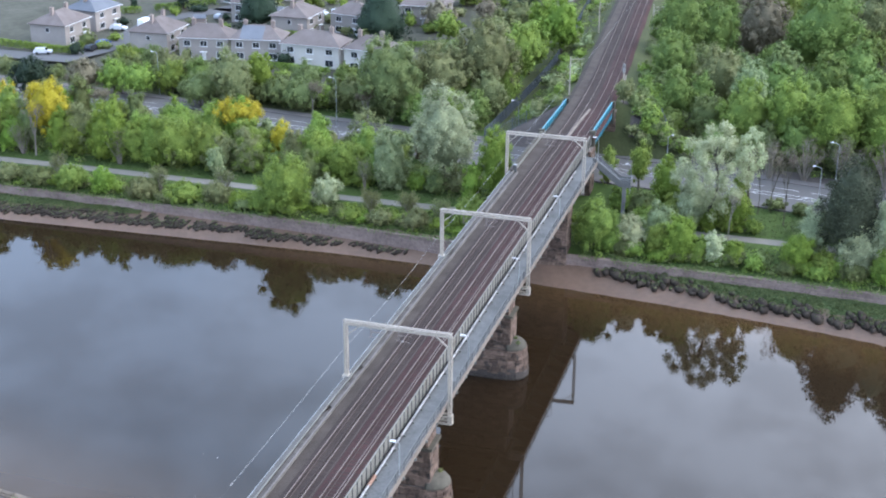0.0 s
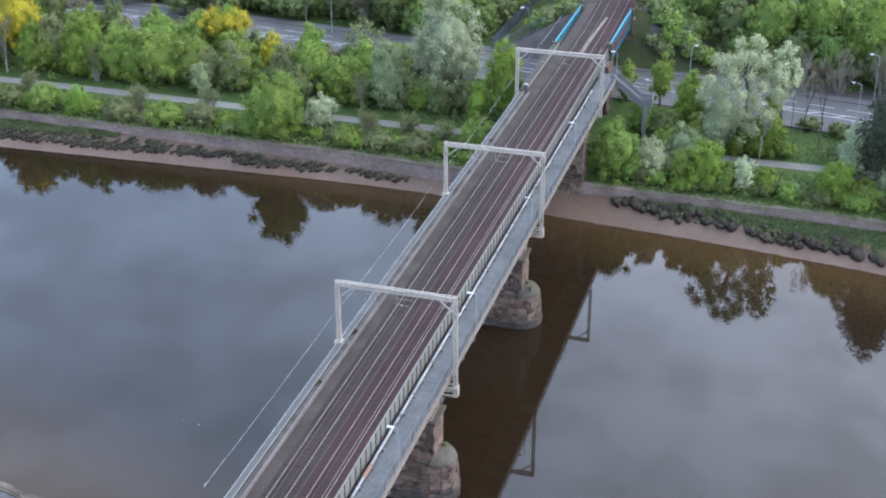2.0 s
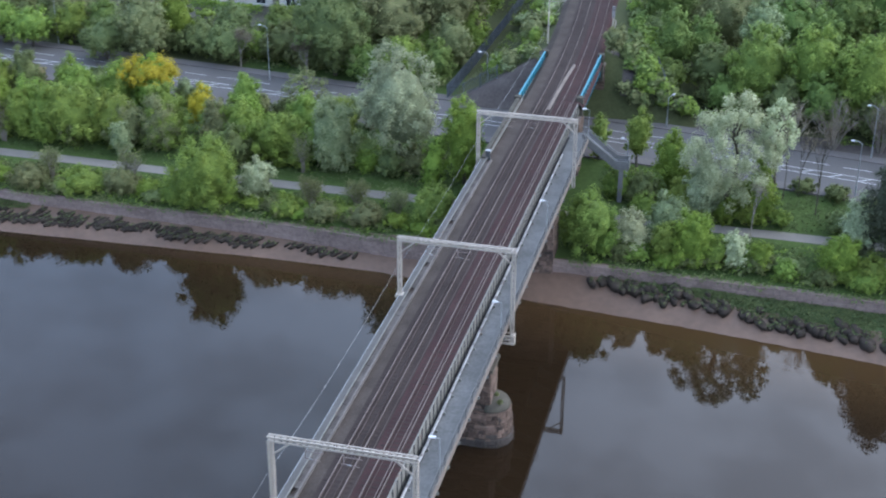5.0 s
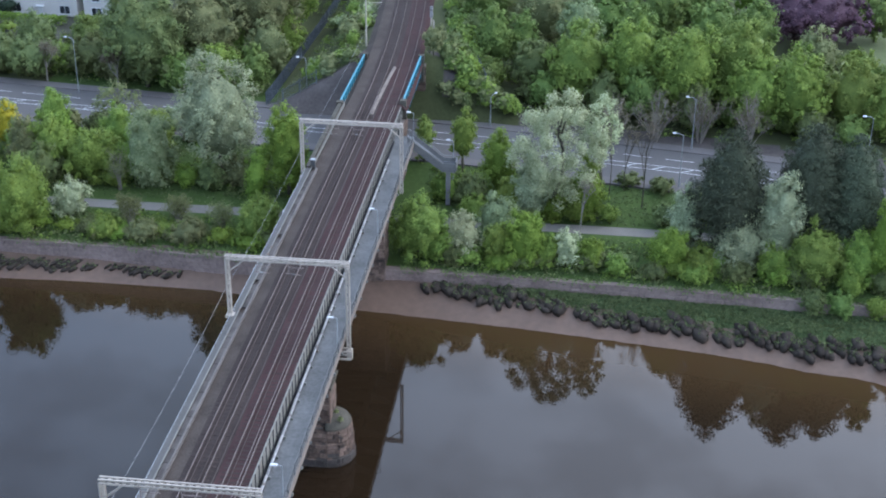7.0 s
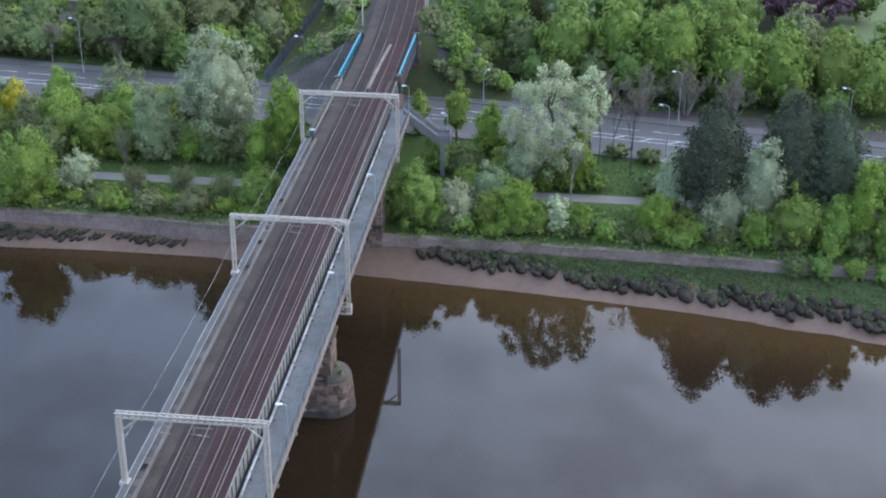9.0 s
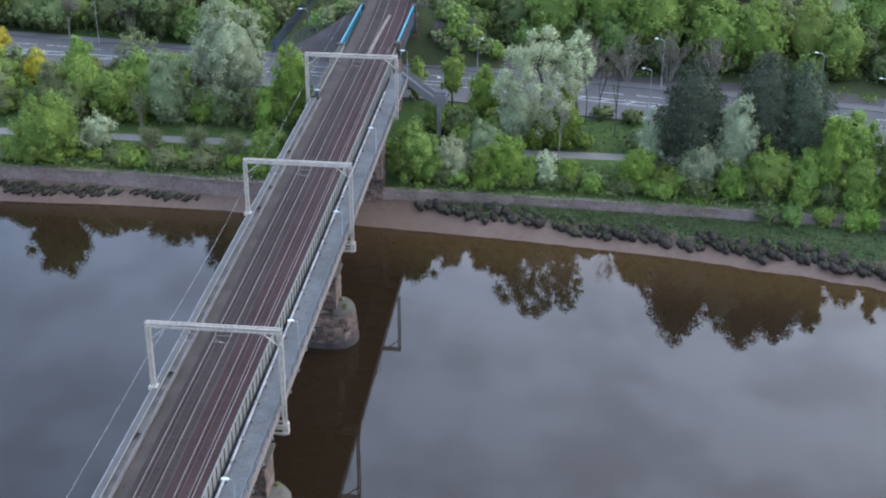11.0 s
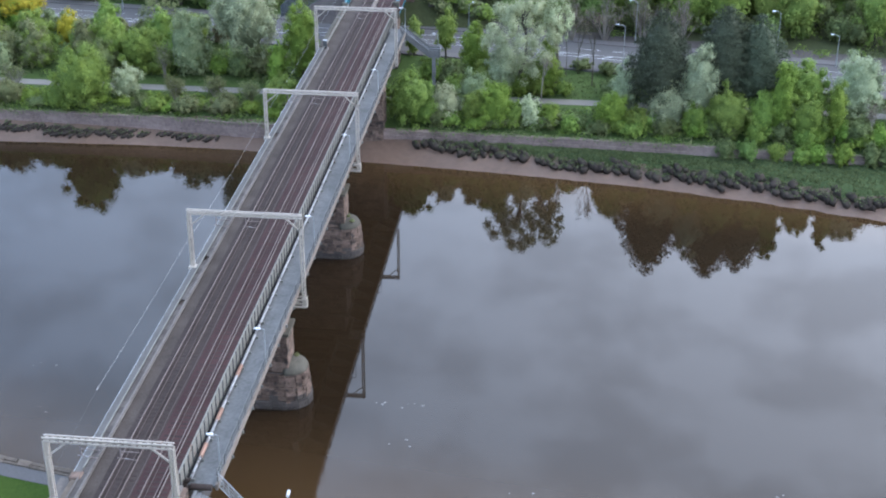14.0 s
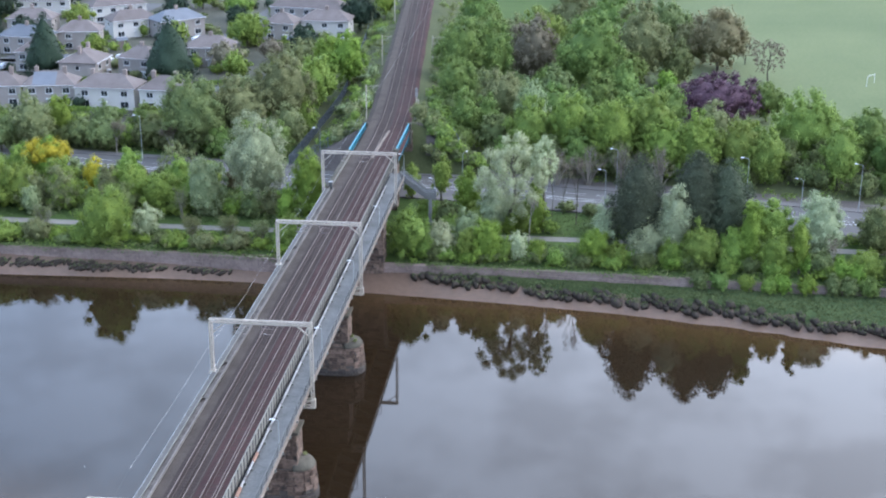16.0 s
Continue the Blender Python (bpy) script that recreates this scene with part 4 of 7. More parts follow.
def portal(y, xl, xr, zl, zr, top, label, river=True):
    p = thing("overhead_line_portal", (0, y, zl), label, "line portal", "overhead line portals")
    H = top - zl
    part("beam", lattice(Geo(), (xl - 0.2, 0, H - 0.22), (xr + 0.2, 0, H - 0.22), (0, 0, 1), 0.38, 0.36, 0.55), STEEL, p)
    part("leg", lattice(Geo(), (xl, 0, 0), (xl, 0, H - 0.4), (0, 1, 0), 0.30, 0.34, 0.5), STEEL, p)
    part("leg", lattice(Geo(), (xr, 0, zr - zl), (xr, 0, H - 0.4), (0, 1, 0), 0.30, 0.34, 0.5), STEEL, p)
    for x, s in ((xl, 1), (xr, -1)):
        part("knee_brace", Geo().bar((x, 0, H - 1.9), (x + s * 1.7, 0, H - 0.45), 0.12, 0.12), STEEL, p)
    if river:
        zb = zr - zl
        for s in (-0.35, 0.35):
            part("bracket_arm", Geo().bar((xr + 0.25, s, zb + 0.95), (xr - 1.9, s, zb + 0.95), 0.16, 0.2), STEEL, p)
            part("bracket_arm", Geo().bar((xr + 0.25, s, zb + 0.12), (xr - 1.9, s, zb + 0.12), 0.16, 0.2), STEEL, p)
        part("bracket_post", Geo().bar((xr + 0.1, 0, zb), (xr + 0.1, 0, zb + 1.1), 0.5, 0.5), STEEL, p, "boxed bracket foot on the pier")
        part("bracket_strut", Geo().bar((xr - 0.3, -0.35, zb + 0.95), (xr - 1.8, -0.35, zb + 0.12), 0.1, 0.1), STEEL, p)
    part("base_plate", Geo().box(xl - 0.4, xl + 0.4, -0.4, 0.4, -0.25, 0.05), STEEL, p)
    # hangers with insulators over each track
    for off, name in ((-1.58, "hanger"), (1.58, "hanger")):
        x = mid_x(y) + off
        g = Geo()
        g.bar((x - 1.0, 0, H - 0.4), (x - 1.0, 0, H - 1.6), 0.07, 0.07).bar((x - 1.0, 0, H - 1.0), (x + 0.5, 0, H - 1.0), 0.06, 0.06)
        g.bar((x - 1.3, 0, H - 1.62), (x + 0.25, 0, H - 1.75), 0.05, 0.05)
        part(name, g, RAIL, p)
        part("insulator", Geo().tube((x - 0.7, 0, H - 1.66), (x - 0.4, 0, H - 1.69), 0.05, 0.05, 8), LAGGING, p, "ribbed pale insulator")
    return p


portal(0.0, -5.9, 6.0, 16.3, 12.1, 22.95, "tall pale-grey steel portal astride the river bridge")
portal(36.95, -5.95, 6.0, 16.3, 12.1, 22.95, "tall pale-grey steel portal astride the river bridge")
portal(73.7, -6.2, 6.1, 15.4, 13.9, 23.05, "tall pale-grey steel portal at the bank end of the bridge", False)
portal(-42.2, -5.75, 4.25, 16.2, 16.0, 23.1, "tall pale-grey steel portal on the near abutment", False)


def wire(pts, sag, r, steps=10):
    """One slung wire through its supports."""
    line = []
    for a, b in zip(pts, pts[1:]):
        a, b = Vector(a), Vector(b)
        line += [a + (b - a) * i / steps - Vector((0, 0, sag * 4 * (i / steps) * (1 - i / steps))) for i in range(steps)]
    line.append(Vector(pts[-1]))
    return Geo().loft([[p + Vector((r * a, 0, r * b)) for a, b in ((-1, -0.6), (1, -0.6), (0, 1.2))] for p in line])


stops = [-90, -42.2, 0, 36.95, 73.7, 126, 180, 240]
for off in (-1.58, 1.58):
    w = thing("overhead_wire", (0, 0, 20), "thin overhead contact wire and catenary above a track", "overhead wire", "overhead wires")
    part("catenary", wire([(mid_x(y) + off, y, 1.95 if y < 100 else 2.3) for y in stops], 0.7, 0.009), RUSTY, w)
    part("contact_wire", wire([(mid_x(y) + off, y, 0.9) for y in stops], 0.0, 0.009, 2), RUSTY, w)
feed = thing("feeder_cable", (0, 0, 20), "thin grey feeder cable slung along the upstream side", "cable")
part("cable", wire([(-6.15, y, -0.5) for y in stops if y >= 0], 0.5, 0.013), POLE, feed)
part("cable_end", wire([(-6.64, -28.0, -1.3), (-6.15, 0, -0.5)], 0.12, 0.013), POLE, feed)
part("insulator", Geo().tube((-6.66, -28.6, -1.34), (-6.64, -28.0, -1.3), 0.05, 0.05, 8), LAGGING, feed, "pale insulator at the cable's end")
part("tie_wire", wire([(-6.2, -42.2, -1.4), (-6.66, -28.6, -1.34)], 0.05, 0.005), STIFF, feed, "very thin dark tie wire")


def mast(x, y, z, h, label, signal=False):
    m = thing("signal_post" if signal else "line_mast", (x, y, z), label, "signal" if signal else "mast")
    part("pole", Geo().tube((0, 0, 0), (0, 0, h), 0.13, 0.1, 8), STEEL, m)
    if signal:
        part("head", Geo().box(-0.24, 0.24, -0.16, 0.16, h - 1.8, h), LAGGING, m, "white signal back plate")
        part("ladder", Geo().box(0.25, 0.5, -0.06, 0.06, 0, h - 2.2), STEEL, m)
        part("base_box", Geo().box(-0.4, 0.4, -0.3, 0.3, 0, 0.9), WHITE, m)
    else:
        part("arm", Geo().bar((0, 0, h - 0.5), (2.6, 0, h - 0.2), 0.08, 0.08).bar((0, 0, h - 1.6), (2.2, 0, h - 0.3), 0.06, 0.06), STEEL, m)
    return m


mast(3.25, 127.0, 15.4, 6.4, "pale railway signal post beside the track", True)
mast(-6.9, 126.0, 15.2, 7.4, "slim grey overhead line mast beside the track")
mast(mid_x(182) - 6.3, 182, 14.8, 7.2, "slim grey overhead line mast beside the track")
mast(mid_x(182) + 6.0, 182, 14.8, 7.2, "slim grey overhead line mast beside the track")
mast(mid_x(238) - 6.3, 238, 14.8, 7.2, "slim grey overhead line mast beside the track")

# ---- footway stair down to the road ----
stair = thing("footway_stair", (4.7, 90.3, 0), "grey concrete footway ramp with solid parapets on a column", "stairs")
run = [(0, 0, 14.3), (4.7, 0, 10.75), (6.5, 0, 10.75)]
g = Geo()
for (xa, ya, za), (xb, yb, zb) in zip(run, run[1:]):
    g.add([(xa, ya - 1.1, za - 0.35), (xb, yb - 1.1, zb - 0.35), (xb, yb + 1.1, zb - 0.35), (xa, ya + 1.1, za - 0.35), (xa, ya - 1.1, za), (xb, yb - 1.1, zb), (xb, yb + 1.1, zb), (xa, ya + 1.1, za)],
          [(3, 2, 1, 0), (4, 5, 6, 7), (0, 1, 5, 4), (1, 2, 6, 5), (2, 3, 7, 6), (3, 0, 4, 7)])
part("slab", g, CONC, stair)
for s in (-1, 1):
    g = Geo()
    for (xa, ya, za), (xb, yb, zb) in zip(run, run[1:]):
        y0, y1 = s * 1.1 - 0.05, s * 1.1 + 0.05
        g.add([(xa, ya + y0, za - 0.4), (xb, yb + y0, zb - 0.4), (xb, yb + y1, zb - 0.4), (xa, ya + y1, za - 0.4), (xa, ya + y0, za + 0.8), (xb, yb + y0, zb + 0.8), (xb, yb + y1, zb + 0.8), (xa, ya + y1, za + 0.8)],
              [(3, 2, 1, 0), (4, 5, 6, 7), (0, 1, 5, 4), (1, 2, 6, 5), (2, 3, 7, 6), (3, 0, 4, 7)])
    part("parapet", g, CONC, stair)
for s in (-1, 1):
    g = Geo()
    for (xa, ya, za), (xb, yb, zb) in zip(run, run[1:]):
        g.bar((xa, ya + s * 1.1, za + 1.12), (xb, yb + s * 1.1, zb + 1.12), 0.05, 0.05)
    for u in np.linspace(0, 1, 6):
        g.bar((u * run[1][0], s * 1.1, run[0][2] + (run[1][2] - run[0][2]) * u + 0.8), (u * run[1][0], s * 1.1, run[0][2] + (run[1][2] - run[0][2]) * u + 1.12), 0.04, 0.04, (0, 1, 0))
    part("handrail", g, POLE, stair, "pale steel handrail")
part("end_parapet", Geo().box(6.42, 6.58, -1.02, 1.02, 10.35, 11.8), CONC, stair)
part("column", Geo().box(5.2, 5.8, -0.9, -0.3, 5.4, 10.38), CONC, stair)

# near end of the footway: steps down with a mesh fence
steps = thing("footway_steps", (4.0, -36.0, 0), "concrete steps with a pale steel fence leaving the footway", "stairs")
g = Geo()
for i in range(14):
    g.box(-0.2 + i * 0.3, 0.1 + i * 0.3, -2.2, -0.2, 2.5, 14.3 - i * 0.17)
part("flight", g, CONC, steps)
fence = thing("mesh_fence", (5.5, -34.9, 0), "pale steel mesh fence beside the footway steps", "fence")
for i in range(7):
    part("post", Geo().bar((i * 1.1, -0.75 * i, 13.9 - i * 0.55), (i * 1.1, -0.75 * i, 15.4 - i * 0.55), 0.06, 0.06, (0, 1, 0)), POLE, fence)
for dz in (0.05, 1.45):
    part("rail", Geo().bar((0, 0, 13.9 + dz), (6.6, -4.5, 13.9 - 3.3 + dz), 0.05, 0.05), POLE, fence)
g = Geo()
for i in range(66):
    u = i * 0.1
    g.bar((u, -0.682 * u, 13.95 - 0.5 * u), (u, -0.682 * u, 15.35 - 0.5 * u), 0.012, 0.012, (0, 1, 0))
for i in range(1, 10):
    g.bar((0, 0, 13.95 + 0.14 * i), (6.6, -4.5, 10.65 + 0.14 * i), 0.012, 0.012)
part("mesh_infill", g, POLE, fence, kind="stuff")
roller = thing("pipe_barrier", (4.1, -35.9, 14.2), "dark curled pipe end lying across the footway's end", "pipe")
part("barrel", Geo().tube((-0.7, 0, 0.28), (1.15, 0, 0.28), 0.27, 0.27, 12), RUSTY, roller)
part("elbow", Geo().loft([[(-0.75 - 0.42 * math.sin(a) + 0.2 * math.cos(b) * math.sin(a), 0.2 * math.sin(b), 0.5 - 0.42 * math.cos(a) + 0.2 * math.cos(b) * math.cos(a)) for b in np.arange(0, 6.2, 0.785)] for a in np.arange(-0.3, 3.6, 0.4)]), RUSTY, roller, "curled dark pipe end")
post_lamp = thing("footway_lamp", (11.5, -35.2, 3.0), "white lamp on a slim post below the footway's end", "lamp")
part("pole", Geo().tube((0, 0, 0), (0, 0, 10.7), 0.09, 0.05, 8), POLE, post_lamp)
part("head", Geo().loft([[(-0.13, -0.2, 10.65), (0.13, -0.2, 10.65), (0.13, 0.45, 10.8), (-0.13, 0.45, 10.8)], [(-0.1, -0.16, 10.85), (0.1, -0.16, 10.85), (0.1, 0.4, 10.95), (-0.1, 0.4, 10.95)]]), WHITE, post_lamp, "white lamp head")


# ---- trees ----
def leaf_quads(rng, pos, nrm, size):
    """Small folded-looking leaf sprays: one quad each, set about its normal."""
    n = len(pos)
    nrm = nrm / (np.linalg.norm(nrm, axis=1, keepdims=True) + 1e-9)
    ref = rng.normal(size=(n, 3))
    a = np.cross(nrm, ref)
    a /= np.linalg.norm(a, axis=1, keepdims=True) + 1e-9
    b = np.cross(nrm, a)
    s = size * rng.uniform(0.6, 1.35, (n, 1))
    k = rng.uniform(0.45, 0.95, (n, 1))
    skew = rng.uniform(-0.35, 0.35, (n, 1))
    return np.stack([pos - a * s * 0.5 - b * s * k * 0.15, pos + a * s * skew - b * s * k * 0.5, pos + a * s * 0.5 + b * s * k * 0.1, pos - a * s * skew * 0.6 + b * s * k * 0.5], 1)


def scatter(rng, n):
    """n directions spread evenly over the sphere, a little shaken."""
    k = np.arange(n) + 0.5
    z = 1 - 2 * k / n
    a = k * 2.39996 + rng.uniform(0, 6.283)
    q = np.sqrt(1 - z * z)
    d = np.stack([q * np.cos(a), q * np.sin(a), z], 1) + rng.normal(size=(n, 3)) * 0.55 / math.sqrt(n)
    return d / np.linalg.norm(d, axis=1, keepdims=True)


def crown_points(rng, r, z0, z1, fill, size, shape, lobe=1.0, core_on=True, clad=True):
    """Leaf places on the billowing skin of a crown, their facing, bough ends, and the inner mass of leaves as a closed skin."""
    if shape in ("cone", "pine"):
        pos, nrm, ends, tuft = [], [], [], []
        tiers = max(6, int((z1 - z0) / 1.15))

        def girth(u):
            if shape == "cone":
                return r * ((1 - u) ** 0.8 * 1.1 + 0.04)
            return r * np.maximum(0.02, 1 - u**2.2) ** 0.7 * np.minimum(1.0, 0.75 + u)

        for k in range(tiers):
            u = k / (tiers - 1)
            wide = float(girth(u))
            for a in np.arange(0, 6.283, 6.283 / max(3, int((2.4 if shape == "cone" else 4.0) * wide))) + rng.uniform(0, 2):
                q = wide * rng.uniform(0.45, 1.0) ** (1.0 if shape == "cone" else 0.6)
                tuft.append((q * math.cos(a), q * math.sin(a), z0 + (z1 - z0) * u * 0.97 + rng.uniform(-0.5, 0.4) - (0.12 * q if shape == "cone" else -0.05 * q), rng.uniform(0.7, 1.0) * (0.7 + 0.1 * r)))
        tuft = np.array(tuft)
        n = int(fill * 6.6 / size**2)
        for x, y, z, q in tuft:
            v = rng.normal(size=(n, 3)) * (1, 1, 0.75) + (0.4 * x / r, 0.4 * y / r, 0.4)
            v /= np.linalg.norm(v, axis=1, keepdims=True)
            pos.append(v * (q * rng.uniform(0.4, 1.1, (n, 1))) * (1.1, 1.1, 0.8) + (x, y, z))
            nrm.append(v + 0.6 * rng.normal(size=(n, 3)))
        d, faces = core_grid(14, 11)
        u = (d[:, 2] + 1) / 2
        ang = np.arctan2(d[:, 1], d[:, 0])
        g = girth(u) * ((0.82 if shape == "cone" else 0.74) + 0.1 * np.sin(5 * ang + 9 * u)) * np.minimum(1.0, 6 * np.minimum(u, 1 - u) + 0.1)
        core = np.stack([g * np.cos(ang), g * np.sin(ang), z0 + (z1 - z0) * (0.03 + 0.92 * u)], 1)
        return np.concatenate(pos), np.concatenate(nrm), tuft[::6, :3] * (0.8, 0.8, 0.95), (core, faces)
    if z0 < 0.06 * z1:
        zc, hz = 0.42 * z1, 0.58 * z1
    else:
        zc, hz = z0 + 0.47 * (z1 - z0), 0.53 * (z1 - z0)
    mean = (r * r * hz) ** (1 / 3)
    boughs = int(max(22, min(64, 20 + 5.5 * mean)) / lobe**1.5)
    dirs = scatter(rng, boughs)
    lr = rng.uniform(0.55, 1.0, boughs) * mean * 1.75 * lobe**0.75 / math.sqrt(boughs)
    semi = np.array([r * rng.uniform(0.98, 1.16), r * rng.uniform(0.98, 1.16), hz])
    lean = rng.uniform(-0.16, 0.16, 2) * r
    reach = rng.uniform(0.62, 1.0, boughs) * np.where(rng.uniform(0, 1, boughs) < 0.2, 1.1, 1.0)
    at = dirs * reach[:, None] * np.maximum(semi - 0.8 * lr[:, None], 0.35 * semi)
    at[:, :2] *= (1 - 0.22 * np.maximum(0, dirs[:, 2:])) * (1 - 0.1 * np.maximum(0, -dirs[:, 2:]))
    at[:, :2] += lean * dirs[:, 2:]
    at[:, 2] += zc
    area = 4 * math.pi * ((2 * (r * hz) ** 1.6 + (r * r) ** 1.6) / 3) ** (1 / 1.6)
    n = int(fill * 1.58 * area / size**2)
    # a thinner cover below and on the shaded rear
    share = lr**2 * np.where((dirs[:, 2] < -0.5) | (dirs[:, 1] > 0.65), 0.5, 1.0)
    pick = rng.choice(boughs, n, p=share / share.sum())
    v = rng.normal(size=(n, 3)) + 0.55 * dirs[pick] + (0, 0, 0.3)
    v /= np.linalg.norm(v, axis=1, keepdims=True)
    twist, tight = pick * 1.7, core_on and lobe >= 0.8
    sprig = 1 + 0.2 * np.sin(v[:, 0] * 8 + twist) * np.sin(v[:, 1] * 8 + 1.3 * twist) + 0.14 * np.sin(v[:, 2] * 13 + twist) * np.sin(v[:, 0] * 12)
    pos = at[pick] + v * (lr[pick] * sprig * ((0.42 if tight else 0.1) + (0.74 if tight else 1.25) * rng.uniform(0, 1, n) ** 0.75))[:, None] * (1.05, 1.05, 1.2)
    nrm = v + 0.3 * rng.normal(size=(n, 3)) + (0, 0, 0.3)
    ok = pos[:, 2] > 0.1
    core = None
    if core_on:
        k = max(8, min(18, int(2 * math.pi * r / (2.6 * size))))
        dc, faces = core_grid(k, max(5, int(0.6 * k)))
        m = 0.6 + 0.12 * np.sin(dc[:, 0] * 6 + 1.0) * np.sin(dc[:, 1] * 6 + 2.0) * np.sin(dc[:, 2] * 6)
        cv = dc * m[:, None] * semi
        cv[:, :2] += lean * dc[:, 2:]
        cv[:, 2] = np.maximum(cv[:, 2] + zc, 0.03)
        if not clad or lobe < 0.8:
            return pos[ok], nrm[ok], at, (cv, faces)
        ball, bf = core_grid(4, 3)
        balls = (at[:, None, :] + ball[None] * (0.55 * lr)[:, None, None]).reshape(-1, 3)
        balls[:, 2] = np.maximum(balls[:, 2], 0.03)
        faces = np.concatenate([faces, (bf[None] + (len(cv) + len(ball) * np.arange(boughs))[:, None, None]).reshape(-1, 4)])
        core = (np.concatenate([cv, balls]), faces)
    return pos[ok], nrm[ok], at * (0.8, 0.8, 0.92), core


GRIDS = {}


def core_grid(nu, nv):
    """Directions and faces of a closed ball, from pole to pole."""
    if (nu, nv) not in GRIDS:
        th = np.pi * (np.arange(nv) + 0.5) / nv
        ph = 2 * np.pi * np.arange(nu) / nu
        d = np.stack([np.outer(np.sin(th), np.cos(ph)), np.outer(np.sin(th), np.sin(ph)), np.outer(np.cos(th), np.ones(nu))], 2).reshape(-1, 3)
        i, j = np.meshgrid(np.arange(nu), np.arange(nv - 1))
        a, b = (j * nu + i).ravel(), (j * nu + (i + 1) % nu).ravel()
        GRIDS[nu, nv] = (d, np.stack([a, a + nu, b + nu, b], 1))
    return GRIDS[nu, nv]


def leaf_mesh(name, leaves, core, material):
    """One mesh: the inner skin, and over it the loose leaf sprays."""
    cv, cf = core if core is not None else (np.zeros((0, 3)), np.zeros((0, 4), int))
    count = len(leaves)
    me = bpy.data.meshes.new(name)
    verts = np.concatenate([cv, leaves.reshape(-1, 3)])
    loops = np.concatenate([cf.ravel(), len(cv) + np.arange(count * 4)]).astype(np.int32)
    me.vertices.add(len(verts))
    me.vertices.foreach_set("co", np.ascontiguousarray(verts, np.float32).ravel())
    me.loops.add(len(loops))
    me.loops.foreach_set("vertex_index", loops)
    me.polygons.add(len(loops) // 4)
    me.polygons.foreach_set("loop_start", np.arange(0, len(loops), 4, dtype=np.int32))
    me.materials.append(material)
    me.update(calc_edges=True)
    me.shade_smooth()
    return me


def limbs(rng, g, h, ends, r0):
    """A tapered, slightly bent trunk with limbs that reach into the crown."""
    pts, p = [Vector((0, 0, -0.3))], Vector((0, 0, 0))
    top = h * 0.72
    for k in range(1, 5):
        pts.append(Vector((rng.uniform(-0.03, 0.03) * h, rng.uniform(-0.03, 0.03) * h, top * k / 4)))
    for k in range(4):
        g.tube(pts[k], pts[k + 1], r0 * (1 - 0.2 * k), r0 * (1 - 0.2 * (k + 1)), 7)
    for e in ends:
        t = min(0.95, max(0.3, 0.75 * e[2] / max(top, 0.1)))
        k = min(3, int(t * 4))
        s = pts[k] + (pts[k + 1] - pts[k]) * (t * 4 - k)
        e = Vector((e[0] * 0.75, e[1] * 0.75, s.z + (e[2] - s.z) * 0.75))
        m = (s + e) / 2 + Vector((0, 0, 0.05 * h))
        g.tube(s, m, r0 * 0.4, r0 * 0.25, 5).tube(m, e, r0 * 0.25, r0 * 0.08, 5)
    return g


TREES = [0]
SCRUB = {}


def tree(x, y, h, r, tone, label, low=0.22, fill=1.0, size=None, shape="round", group="", name="tree", z=None, lobe=1.0, dense=True):
    """A tree or shrub: trunk with limbs, and a crown of many small leaf sprays."""
    TREES[0] += 1
    rng = np.random.default_rng(100 + TREES[0])
    z = ground_z(x, y) if z is None else z
    if group in ("garden shrubs", "embankment shrubs"):
        pos, nrm, ends, core = crown_points(rng, r, h * low, h, 0.6 * fill, size or 0.55, shape, lobe, True, False)
        SCRUB.setdefault(group, []).append((tone, np.concatenate([leaf_quads(rng, pos, nrm, size or 0.55), core[0][core[1]]]) + (x, y, z)))
        return None
    t = thing(name, (x, y, z), label, "shrub" if name == "shrub" else "tree", group)
    size = size or (0.27 if y < 84 else 0.31 if y < 105 else 0.42 if y < 150 else 0.6)
    pos, nrm, ends, core = crown_points(rng, r, h * low, h, fill, size, shape, lobe, dense)
    g = Geo()
    limbs(rng, g, h, ends[: 8 if h > 7 and y < 112 else 4], max(0.07, 0.022 * h))
    part("trunk", g, BARK, t)
    leaves = leaf_quads(rng, pos, nrm, size)
    part("crown", leaf_mesh("crown", leaves, core, LEAF[tone]), None, t)
    return t


